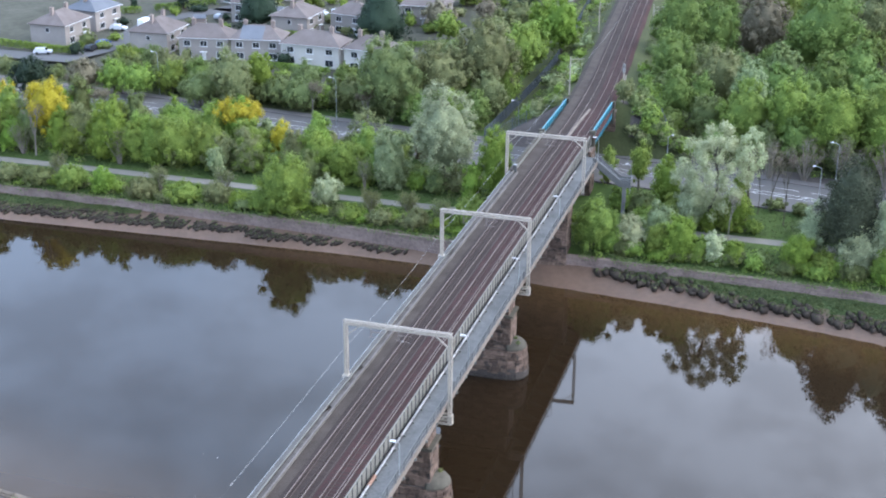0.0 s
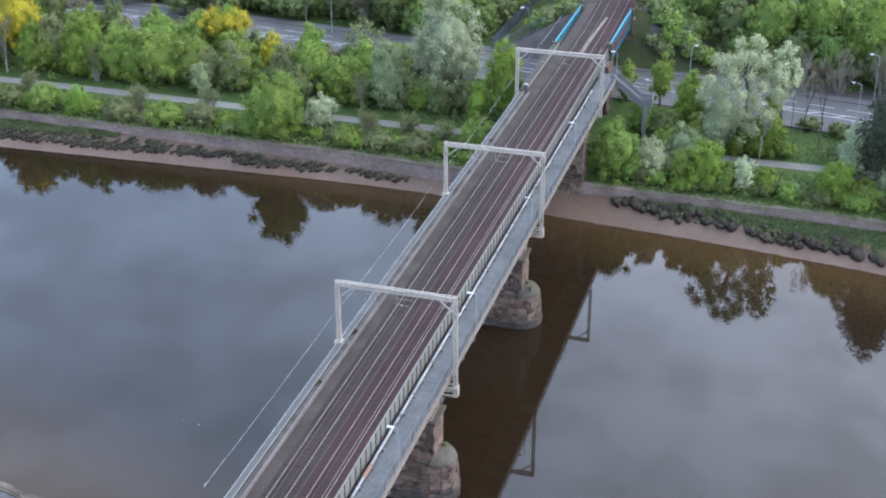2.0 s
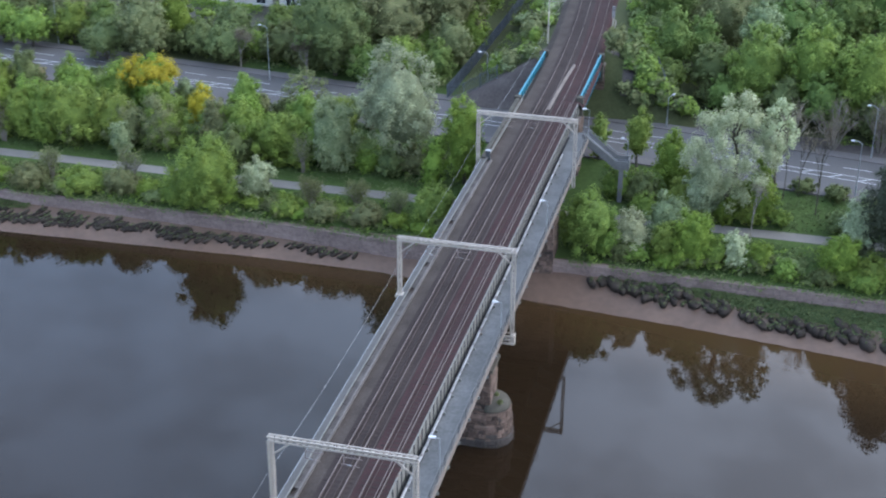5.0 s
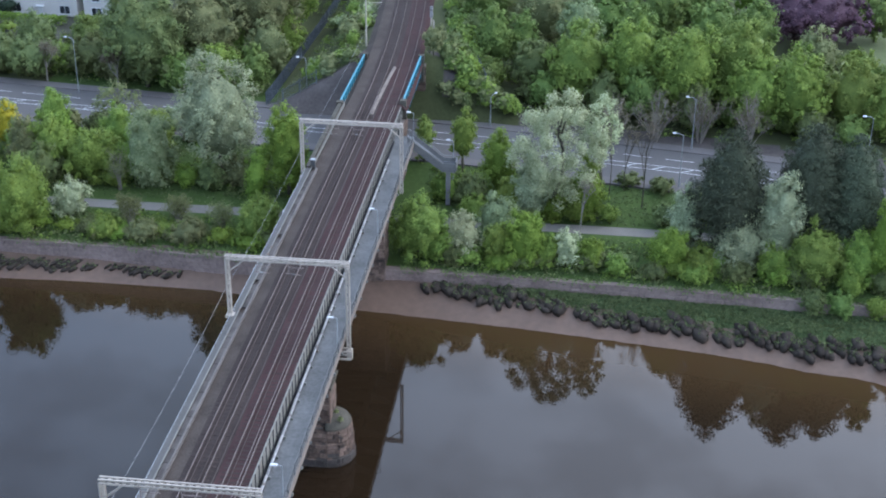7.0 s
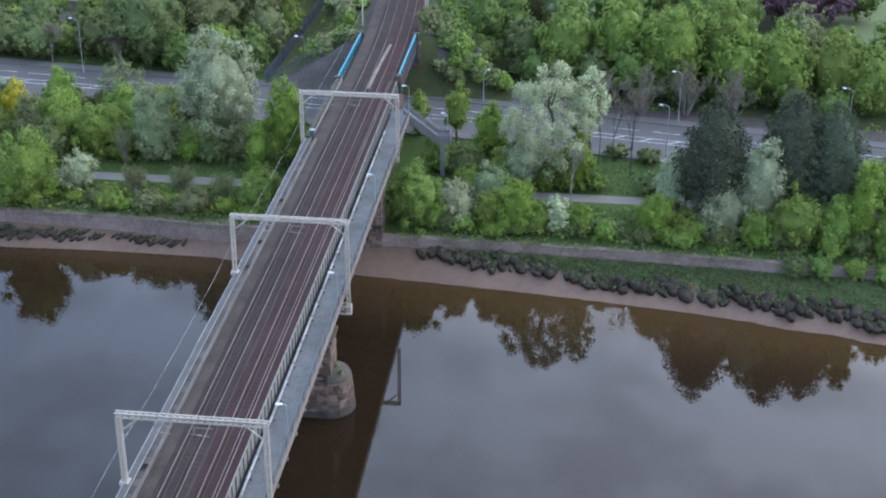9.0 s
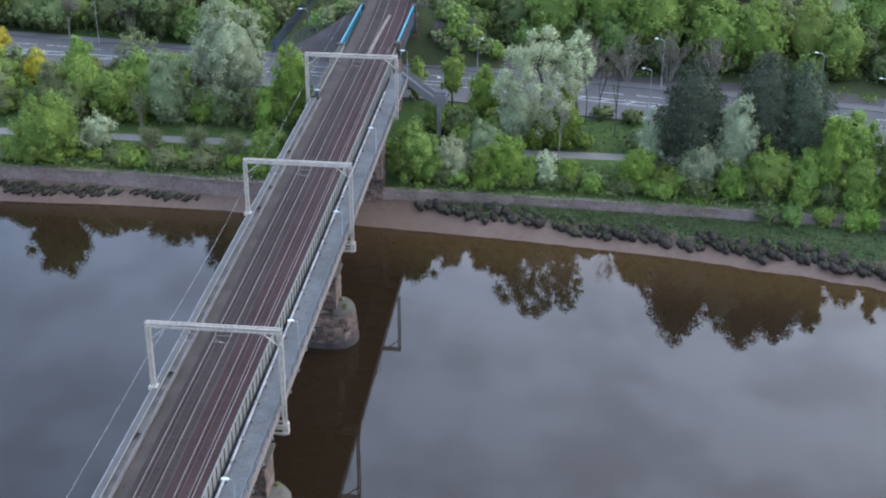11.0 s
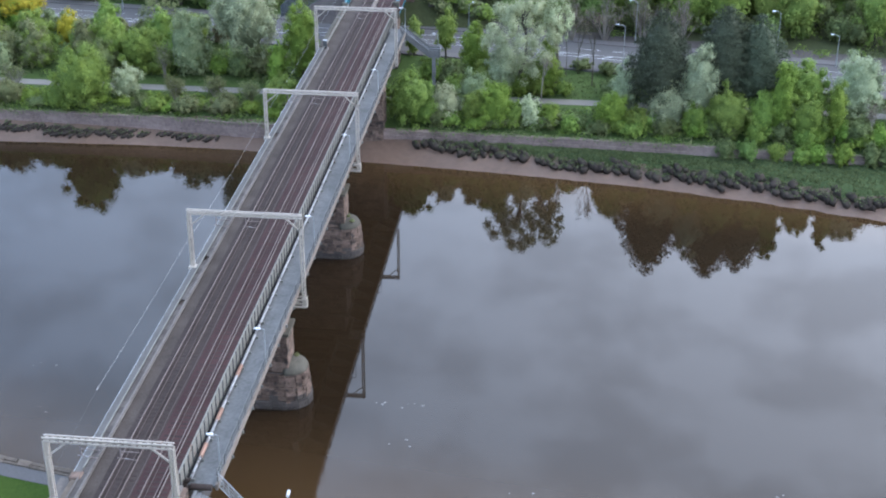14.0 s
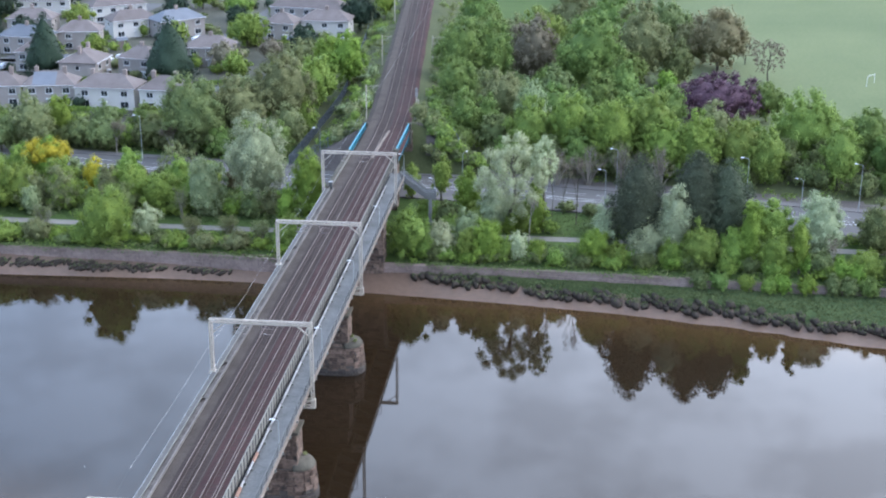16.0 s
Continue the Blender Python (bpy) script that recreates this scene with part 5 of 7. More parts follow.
def bare_tree(x, y, h, r, label, tone="brown", fill=0.12, group="", wood=TWIG):
    """A tree still nearly leafless: forking limbs and twigs with a thin haze of buds."""
    TREES[0] += 1
    rng = np.random.default_rng(100 + TREES[0])
    t = thing("bare_tree", (x, y, ground_z(x, y)), label, "tree", group)
    g, tips = Geo(), []

    def fork(p, d, length, rad, depth):
        q = p + d * length
        g.tube(p, q, rad, rad * 0.65, 5 if depth < 2 else 3)
        if depth == 4:
            tips.append(q)
            return
        for _ in range(3 if depth < 3 else 4):
            side = Vector(rng.normal(size=3))
            side.z = abs(side.z) * 0.6
            nd = (d * 1.0 + side.normalized() * 0.62 + Vector((0, 0, 0.18))).normalized()
            fork(q, nd, length * rng.uniform(0.55, 0.8), max(0.02, rad * 0.58), depth + 1)

    fork(Vector((0, 0, -0.2)), Vector((0.03, 0.02, 1)).normalized(), h * 0.34, max(0.08, 0.016 * h), 0)
    top = max(v[2] for v in g.v)
    wide = max(max(abs(v[0]), abs(v[1])) for v in g.v)
    kx, kz = min(1.6, r / wide), h / top
    g.v = [(a * kx, b * kx, c * kz) for a, b, c in g.v]
    part("bare_branch_work", g, wood, t, "bare branches")
    if tips and fill:
        n = int(len(tips) * 40 * fill)
        tip = np.array([(v.x * kx, v.y * kx, v.z * kz) for v in tips])
        pos = tip[rng.integers(0, len(tip), n)] + rng.normal(size=(n, 3)) * 0.35
        part("bud_haze", quads("bud_haze", leaf_quads(rng, pos, rng.normal(size=(n, 3)), 0.22), LEAF[tone]), None, t, kind="stuff")
    return t


def bare_bush(x, y, h, r, label, tone="brown", fill=0.3, stems=20):
    """A leafless bush: many stems that fan out from one stool, each with side twigs."""
    TREES[0] += 1
    rng = np.random.default_rng(100 + TREES[0])
    t = thing("bare_bush", (x, y, ground_z(x, y)), label, "shrub", "bare bushes")
    g, tips = Geo(), []
    for k in range(stems):
        a, lean = rng.uniform(0, 2 * math.pi), rng.uniform(0.1, 1.0)
        hh = h * rng.uniform(0.7, 1.0) * (1 - 0.25 * lean)
        p = Vector((0.25 * math.cos(a), 0.25 * math.sin(a), -0.2))
        m = Vector((0.4 * lean * r * math.cos(a), 0.4 * lean * r * math.sin(a), 0.5 * hh))
        q = Vector((lean * r * math.cos(a), lean * r * math.sin(a), hh))
        g.tube(p, m, 0.07, 0.05, 4).tube(m, q, 0.05, 0.02, 3)
        for _ in range(7):
            s = m.lerp(q, rng.uniform(-0.3, 0.9))
            e = s + Vector((rng.normal() * 0.5, rng.normal() * 0.5, rng.uniform(0.5, 1.5)))
            g.tube(s, e, 0.03, 0.012, 3)
            tips.append(e)
    part("bare_branch_work", g, TWIG, t, "pale brown bare stems")
    n = int(len(tips) * 40 * fill)
    tip = np.array([tuple(v) for v in tips])
    pos = tip[rng.integers(0, len(tip), n)] + rng.normal(size=(n, 3)) * 0.3
    part("bud_haze", quads("bud_haze", leaf_quads(rng, pos, rng.normal(size=(n, 3)), 0.2), LEAF[tone]), None, t, kind="stuff")
    return t


# river bank, downstream of the bridge
SHRUBS = {"lime": "yellow-green spring shrub on the river bank", "white": "white-blossomed hawthorn shrub on the bank", "bright": "fresh green shrub on the river bank", "yellow": "yellow-flowering shrub beside the road",
          "pale": "silvery pale-green shrub on the bank", "dull": "dull green low bush on the bank", "green": "dark green low bush on the bank", "olive": "olive-green scrub on the bank"}
for x, y, h, r, tone, low in (
    (7.9, 76.6, 8.6, 4.2, "lime", 0.0), (13.6, 77, 6.4, 2.9, "white", 0.0), (21.4, 76.2, 8.0, 3.2, "bright", 0.0), (17.9, 76, 6.2, 2.3, "green", 0.0), (17.8, 80.5, 7.2, 3.0, "pale", 0.0),
    (30, 76, 4.6, 1.7, "bright", 0.0), (26.8, 76.2, 5.6, 1.9, "white", 0.0), (24.3, 76, 4.4, 1.9, "green", 0.0), (39.6, 76, 7.2, 3.3, "bright", 0.0), (43.5, 75.5, 4.6, 2.2, "green", 0.0),
    (47.6, 75.2, 3.4, 2.3, "dull", 0.0), (52.5, 75.5, 6.0, 2.6, "green", 0.0), (10.5, 76, 4.4, 2.4, "green", 0.0), (33.5, 76.5, 2.6, 2.0, "dull", 0.0)):
    tree(x, y, h, r, tone, SHRUBS[tone], low, name="shrub", group="bank shrubs")
for x, y, h, r, tone, low, shape, label in (
    (57.4, 75.5, 8.8, 4.0, "lime", 0.02, "round", "yellow-green tree above the river wall"), (62.4, 75.2, 8.6, 2.6, "green", 0.0, "round", "green tree above the river wall"),
    (65.2, 75.5, 14.4, 2.3, "bright", 0.02, "round", "tall bright-green tree on the bank"), (69.2, 74.6, 8.4, 3.0, "green", 0.0, "round", "green tree above the river wall"),
    (73.5, 74.5, 11.4, 1.8, "bright", 0.0, "round", "narrow bright-green tree on the bank"), (77, 74.5, 5.0, 3.2, "dull", 0.0, "round", "dull green tree above the river wall"),
    (84, 74, 5.4, 3.4, "green", 0.0, "round", "dark green tree on the river bank"), (91, 73.5, 7.0, 3.6, "bright", 0.0, "round", "fresh green tree on the river bank"),
    (16.9, 93.5, 10.2, 2.7, "bright", 0.03, "round", "slender bright-green young tree beside the road"), (29.0, 87.8, 9.6, 2.6, "bright", 0.03, "round", "bright green tree beside the path"),
    (46.8, 79.4, 17.6, 5.3, "pine", 0.2, "pine", "dark grey-green pine beside the path"), (56.6, 80.6, 18.6, 5.2, "pine", 0.2, "pine", "tall dark grey-green pine beside the path"), (61.6, 80.6, 17.2, 5.0, "pine", 0.2, "pine", "broad dark grey-green pine beside the path"),
    (41.3, 79.6, 10.0, 2.6, "silver", 0.05, "round", "silvery pale-green whitebeam on the bank"), (52.6, 77.6, 15.2, 3.5, "silver", 0.05, "round", "silvery pale-green whitebeam on the bank"),
    (48.2, 77.2, 9.2, 4.0, "silver", 0.0, "round", "silvery pale-green whitebeam on the bank"), (77.5, 82, 12.2, 4.8, "silver", 0.05, "round", "silvery pale-green whitebeam on the bank"),
    (70, 84, 9.5, 4.0, "green", 0.03, "round", "green tree beside the path"), (88, 84, 9.5, 4.2, "dull", 0.03, "round", "dull green tree beside the path"),
    (4.2, 122.5, 5.0, 1.9, "olive", 0.1, "round", "small yellow-green tree at the embankment foot")):
    tree(x, y, h, r, tone, label, low, shape=shape, group="bank trees", lobe=1.0, fill=1.0)
tree(11.3, 99.4, 10.0, 2.0, "green", "slim light-green tree beside the stair", 0.12, 0.9, group="bank trees")
tree(5.4, 101.5, 8.0, 1.7, "lime", "small yellow-green tree beside the bridge", 0.05, 1.0, group="bank trees")
tree(25.0, 87.9, 18.0, 6.4, "white", "large white-blossomed tree beside the path", 0.1, 1.9, 0.26, group="bank trees", lobe=0.85, dense=False)
tree(21.5, 88.0, 8.6, 3.2, "silver", "pale-leaved tree beside the path", 0.02, 0.8, group="bank trees")
for x, y, h, r, tone in ((18.6, 88.4, 5.6, 2.6, "green"), (24.6, 86.9, 4.2, 1.9, "bright"), (27.6, 87.2, 5.0, 2.0, "green"), (13.2, 90.2, 4.6, 2.6, "dull"), (9.5, 91.5, 4.0, 2.6, "green")):
    tree(x, y, h, r, tone, {"green": "green bush between path and road", "bright": "fresh green bush between path and road", "dull": "dark green bush below the stair"}[tone], 0.0, name="shrub", group="bank shrubs")
for x, y, h, r, tone in ((31.8, 88.0, 2.6, 1.7, "green"), (39.6, 87.6, 3.4, 2.1, "dull"), (43.2, 88.6, 5.2, 2.4, "dull"), (46.5, 87.8, 4.2, 2.4, "green"), (34.6, 97.2, 2.0, 1.9, "dull"), (39.0, 95.8, 2.2, 2.0, "dull")):
    tree(x, y, h, r, tone, {"green": "low green bush on the grass beside the path", "dull": "low dark green bush on the grass beside the path"}[tone], 0.0, name="shrub", group="bank shrubs")
tree(14.0, 86.8, 3.4, 2.4, "green", "dark green bush under the stair", 0.0, name="shrub", group="bank shrubs")
for x, y, h, r in ((32.0, 94.6, 12.0, 1.8), (36.4, 91.4, 12.6, 2.0), (33.9, 95.8, 9.5, 1.5)):
    bare_tree(x, y, h, r, "thin nearly bare tree between path and road", fill=0.06, group="bare trees", wood=BARK)
tree(30.4, 88.6, 17.6, 2.9, "white", "white-blossomed tree beside the path", 0.5, 1.2, group="bank trees", lobe=0.8, dense=False)
bare_tree(28.3, 82.5, 9.0, 2.6, "pale bare shrub on the bank", fill=0.05, group="bare trees")
bare_tree(79, 73.8, 6.2, 2.6, "brown bare bush above the river wall", group="bare trees")

# river bank, upstream of the bridge
for x, y, h, r, tone, low in (
    (-13.2, 78.5, 6.2, 3.4, "lime", 0.0), (-22.5, 76.8, 3.4, 3.2, "olive", 0.0), (-28.5, 76.8, 2.8, 2.8, "olive", 0.0), (-33.8, 77, 3.0, 2.7, "green", 0.0), (-39.4, 80.5, 6.0, 2.6, "white", 0.0),
    (-86.5, 77, 5.2, 3.1, "lime", 0.0), (-63.5, 88, 6.2, 2.0, "pale", 0.05), (-54.6, 97.6, 8.2, 2.2, "yellow", 0.1), (-50, 77, 3.8, 2.8, "green", 0.0), (-58.5, 77.5, 4.4, 2.8, "olive", 0.0),
    (-64.5, 77.2, 3.8, 3.4, "green", 0.0), (-72.7, 77.2, 3.8, 3.4, "olive", 0.0), (-80.4, 77, 5.2, 2.3, "bright", 0.0), (-93.5, 77.5, 3.4, 3.0, "dull", 0.0), (-100, 77.5, 3.6, 3.0, "olive", 0.0)):
    tree(x, y, h, r, tone, SHRUBS[tone], low, name="shrub", group="bank shrubs")
for x, y, h, r, tone, low, shape, label in (
    (-11.8, 90, 14.6, 3.4, "bright", 0.0, "round", "bright green tree beside the bridge"), (-15.8, 88.0, 8.4, 1.7, "bright", 0.02, "round", "bright green young tree beside the bridge"),
    (-45.6, 77, 11.4, 5.3, "green", 0.02, "round", "spreading green tree above the river wall"), (-66, 104.5, 9.0, 5.6, "yellow", 0.45, "round", "yellow-flowering tree beside the road"),
    (-66.5, 92, 9.5, 4.2, "green", 0.02, "round", "green tree on the river bank"), (-73, 91, 10.6, 5.8, "green", 0.02, "round", "deep green tree on the river bank"), (-58.5, 92, 7.6, 3.6, "green", 0.02, "round", "green tree on the river bank"),
    (-40, 91, 9.0, 4.5, "green", 0.02, "round", "green tree on the river bank"), (-87.6, 91, 11.2, 3.9, "bright", 0.02, "round", "fresh green tree on the river bank"), (-81, 91, 8.6, 4.3, "green", 0.02, "round", "green tree on the river bank"),
    (-99.8, 92, 14.6, 4.7, "yellow", 0.2, "round", "yellow-flowering tree on the bank"), (-117, 103, 9.2, 3.8, "yellow", 0.3, "round", "yellow-flowering tree beside the road"),
    (-31.5, 91, 11.8, 4.2, "pale", 0.05, "round", "silvery pale-green tree on the bank"), (-45.5, 92, 9.4, 4.0, "green", 0.02, "round", "green tree on the river bank"), (-50.5, 94, 7.4, 3.4, "green", 0.02, "round", "green tree on the river bank"),
    (-94, 91, 8.4, 3.6, "green", 0.02, "round", "green tree on the river bank"), (-107, 91, 7.0, 3.8, "bright", 0.02, "round", "fresh green tree on the river bank"), (-112, 92, 9, 4.0, "green", 0.02, "round", "green tree on the river bank")):
    tree(x, y, h, r, tone, label, low, shape=shape, group="bank trees")
tree(-22.0, 92.0, 19.6, 6.6, "silver", "large silvery pale-green poplar beside the road", 0.1, 1.2, group="bank trees", lobe=0.75)
for x, y, h, r, f in ((-101, 88.5, 11, 3.4, 0.1), (-60, 126, 6.2, 2.6, 0.3), (-47, 123, 6.6, 4.2, 0.9), (-96, 103, 8.5, 3.6, 0.4)):
    bare_tree(x, y, h, r, "pale half-bare tree with brown buds", fill=f, group="bare trees")

tree(-40.2, 104.0, 9.4, 4.0, "olive", "thin olive-brown tree just coming into leaf beside the road", 0.1, 0.8, group="bank trees", lobe=0.75, dense=False)
for x, y, h, r, f in ((-48.5, 79.6, 4.8, 2.0, 0.5), (-58.5, 80.4, 5.4, 2.2, 0.3), (-70.5, 79.5, 4.2, 1.9, 0.6), (-91, 80, 4.4, 2.0, 0.4), (-104, 89, 7.2, 2.6, 0.3), (-83.5, 88.6, 7.0, 2.4, 0.4), (-31, 79.4, 3.8, 1.8, 0.8), (-24.5, 80.2, 3.6, 1.7, 0.9), (-18.5, 79.4, 3.4, 1.6, 0.8), (-35.5, 88.8, 5.6, 1.9, 0.5)):
    bare_bush(x, y, h, r, "pale brown half-bare bush on the bank", "olive", f, 14)

vr = random.Random(17)
for x in (-74, -70.5, -62.5, -59.5, -52.5, -49, -44.5, -36.5, -33, -29.5, -79, -84.5, -90):
    tone = vr.choice(("dull", "olive", "bud", "pale"))
    tree(x, road_y(x) - 8.6 + vr.uniform(-0.7, 0.5), vr.uniform(3.0, 5.2), vr.uniform(1.7, 2.6), tone, {"dull": "dull green bush on the road verge", "olive": "olive bush on the road verge", "bud": "brown budding bush on the road verge", "pale": "pale grey-green bush on the road verge"}[tone], 0.0, 0.9, name="shrub", group="verge bushes")

# beyond the road, downstream: woodland edge
WOOD = "broad round-crowned tree of the woodland edge"
for x, y, h, r, tone in (
    (26.7, 125, 14.6, 5.4, "lime"), (34.6, 124, 16.8, 5.3, "green"), (42.8, 121, 17.0, 6.2, "green"), (50.3, 124, 17.0, 6.4, "lime"), (53.0, 119, 12.8, 5.2, "green"), (59.4, 119, 13.8, 5.3, "green"),
    (64.1, 133, 12.2, 4.2, "olive"), (67.8, 119, 12.8, 4.8, "lime"), (72.9, 117, 11.6, 4.2, "lime"), (81.4, 128, 15.2, 7.7, "lime"), (86.0, 114, 14.2, 4.4, "lime"), (93.4, 128, 13.4, 4.6, "deep"), (99, 116, 13.0, 4.6, "deep"),
    (13.0, 132, 11.4, 3.3, "deep"), (19.1, 129, 10.2, 3.7, "dull"), (17.0, 136, 12.0, 3.4, "deep"), (36.5, 119.5, 10.0, 3.6, "deep"), (44.5, 117.5, 8.6, 3.0, "dull"), (30.5, 121, 8.4, 3.0, "dull"), (9.6, 139, 6.5, 2.3, "dull"), (21.5, 124, 6.5, 2.8, "deep"), (76.5, 121, 8.4, 3.4, "dull"), (61, 114.5, 6.4, 2.6, "dull"), (67, 113, 6.0, 2.8, "deep")):
    tree(x, y, h, r, tone, {"bright": "fresh green ", "dull": "dark green ", "green": "green ", "deep": "deep green ", "olive": "yellow-olive ", "lime": "lime-green "}[tone] + WOOD, 0.06, group="woodland trees")
for x, y, h, r, tone in (
    (38.0, 178, 22.9, 8.6, "deep"), (50.8, 200, 20.9, 8.4, "olive"), (7.9, 172, 18.6, 6.1, "deep"), (15.0, 178, 19.0, 5.8, "deep"), (24.4, 185, 20.0, 7.0, "brown"), (19.7, 146, 15.2, 5.8, "olive"), (26.6, 138, 15.0, 3.8, "pale"),
    (9.6, 147, 14.0, 5.3, "deep"), (65.6, 225, 11.6, 6.5, "olive"), (72.0, 217, 17.5, 8.6, "bud"), (78.1, 163, 9.4, 5.3, "deep"), (56.7, 175, 9.3, 3.0, "bright"), (26.2, 215, 17.6, 6.8, "lime"), (66.6, 161, 11.2, 11.6, "purple"),
    (14, 160, 12, 5.1, "dull"), (30, 152, 10, 4.9, "deep"), (44, 232, 18, 8.1, "deep"), (12, 212, 16, 7.0, "deep"), (60, 250, 14, 8.1, "dull"), (34, 240, 17, 8.1, "olive"), (8, 240, 17, 7.0, "deep")):
    tree(x, y, h, r, tone, {"deep": "tall deep green tree in the park", "brown": "tall park tree in brown bud", "bud": "broad park tree in olive-brown bud", "purple": "wide copper beech with purple leaves", "dull": "dark green tree in the park", "lime": "lime-green tree in the park", "olive": "yellow-olive tree in the park", "pale": "pale grey-green tree in the park", "bright": "small bright green tree in the park"}[tone], 0.06, group="park trees", fill=1.5 if tone == "purple" else 1.0, lobe=0.7 if tone == "purple" else 1.0)
pk = random.Random(8)
for x, y, h, r in ((62.5, 141, 6.2, 3.6), (71.5, 140, 6.6, 3.8)):
    tree(x, y, h, r, "green", "low green tree before the copper beech", 0.0, group="park trees")
for x, y in ((13, 152), (22, 158), (31, 160), (40, 158), (49, 150), (28, 172), (46, 170), (55, 146), (20, 196), (33, 200), (42, 212), (47, 188), (60, 200), (36, 146), (57, 232), (30, 226), (16, 230)):
    tone = pk.choice(("deep", "dull", "olive", "deep"))
    tree(x, y, pk.uniform(9.5, 13.5), pk.uniform(4.4, 5.8), tone, {"deep": "deep green tree in the park wood", "dull": "dark green tree in the park wood", "olive": "yellow-olive tree in the park wood"}[tone], 0.03, group="park trees")
for x, y, h, r in ((83.6, 205, 10.6, 4.3), (80.0, 226, 8.0, 4.0)):
    tree(x, y, h, r, "brown", "thin brown-budded tree at the lawn's edge", 0.2, 0.55, group="park trees", dense=False)
for x, y, h, r in ((32.4, 112.8, 7.6, 3.2), (38.5, 113.6, 8.2, 3.9), (45.2, 114.2, 8.4, 3.6), (52.3, 113.4, 8.2, 4.0)):
    bare_bush(x, y, h, r, "pale brown leafless bush beside the road")

# beyond the road, upstream: screen in front of the houses
for x, y, h, r, tone in (
    (-77, 125, 13.0, 5.2, "olive"), (-74, 132, 11.5, 3.5, "bright"), (-63, 129, 6.8, 5.6, "dull"), (-43, 126, 18.0, 7.4, "dull"), (-34.5, 132, 15.5, 6.4, "olive"), (-27, 139, 19.6, 6.8, "olive"),
    (-23, 152, 16.5, 4.6, "green"), (-30, 158, 14, 5.5, "olive"), (-24, 166, 13, 4.6, "green"), (-31, 172, 13, 5.5, "dull"), (-26, 190, 13, 5, "bright"), (-34, 196, 11, 5, "olive"), (-38, 148, 12, 5.5, "dull"), (-19, 176, 15.0, 4.8, "bright"), (-100, 127, 7.9, 4.3, "green"), (-84, 124, 7.9, 4.7, "dull"), (-106, 128, 8.0, 3.9, "green"), (-124, 124, 8.0, 5.0, "dark"),
    (-112, 126, 7.9, 4.4, "brown"), (-94, 131, 8.2, 3.8, "green"), (-53, 130, 7.6, 4.4, "dull"), (-69, 130, 6.6, 4.2, "dull")):
    tree(x, y, h, r, tone, {"olive": "olive-green tree beside the road", "bright": "bright green tree before the houses", "dull": "dull green tree screen before the houses", "green": "green tree before the houses",
                            "dark": "dark green tree beside the road", "brown": "brown-budded tree beside the road"}[tone], 0.08, group="roadside trees")
for x, y, h, r, tone, shape in ((-98.6, 188.5, 16.2, 5.9, "dark", "cone"), (-65.6, 186.0, 16.4, 7.2, "dark", "cone"), (-57, 232, 10.3, 6.4, "green", "round"), (-55, 200, 8.1, 4.5, "brown", "round"),
                                (-36, 182, 8.4, 5.2, "green", "round"), (-30, 262, 11, 6, "dark", "round"), (-22, 262, 10, 4, "bright", "round"), (-128, 205, 12, 5, "dark", "round"), (-142, 262, 13, 7, "dark", "round"), (-130, 285, 14, 8, "dark", "round"), (-112, 290, 13, 7, "dark", "round"), (-86, 292, 10, 5, "green", "round"), (-150, 228, 10, 6, "green", "round"), (-150, 200, 9, 5, "green", "round"),
                                (-122, 234, 8, 4, "dark", "round"), (-75, 224, 9, 4, "green", "round"), (-66, 258, 8, 4, "dark", "round"), (-95, 214, 7, 3.6, "green", "round"), (-50, 190, 8, 4, "green", "round"), (-40, 228, 8, 4.4, "dark", "round"), (-112, 250, 9, 4.6, "green", "round"), (-88, 268, 9, 4.6, "dark", "round"), (-70, 276, 9, 5, "green", "round"), (-46, 214, 7, 3.6, "brown", "round")):
    tree(x, y, h, r, tone, {"dark": "dark conifer among the houses", "green": "green tree among the gardens", "brown": "brown tree among the gardens", "bright": "bright green tree among the gardens"}[tone], 0.06, shape=shape, group="garden trees")


# filler trees and scrub that close the gaps
fr = random.Random(21)
for x in np.arange(-128, -30, 5.2):
    for y0, y1 in ((88.5, 94), (96, 104)):
        xx, yy = x + fr.uniform(-2, 2), fr.uniform(y0, y1)
        if yy > road_y(xx) - 10.5 or (-36 < xx < -28 and yy < 90) or -58.5 < xx < -51:
            continue
        h = fr.uniform(6.5, 10.0) + (2.5 if x < -84 else 0.0)
        tone = fr.choice(("green", "green", "bright", "dull", "olive"))
        tree(xx, yy, h, fr.uniform(2.6, 3.8), tone, {"green": "dense green tree between path and road", "bright": "fresh green tree between path and road", "dull": "dull green tree between path and road", "olive": "olive-green tree between path and road"}[tone], 0.03, group="bank trees")
for x in np.arange(-37, -15.5, 3.3):
    xx, yy = x + fr.uniform(-1, 1), fr.uniform(88.0, 94.5)
    tone = fr.choice(("green", "bright", "dull", "olive"))
    tree(xx, yy, fr.uniform(3.0, 5.4), fr.uniform(2.0, 2.8), tone, {"green": "green thicket shrub between path and road", "bright": "fresh green thicket shrub between path and road", "dull": "dull green thicket shrub between path and road", "olive": "olive thicket shrub between path and road"}[tone], 0.0, name="shrub", group="bank shrubs")
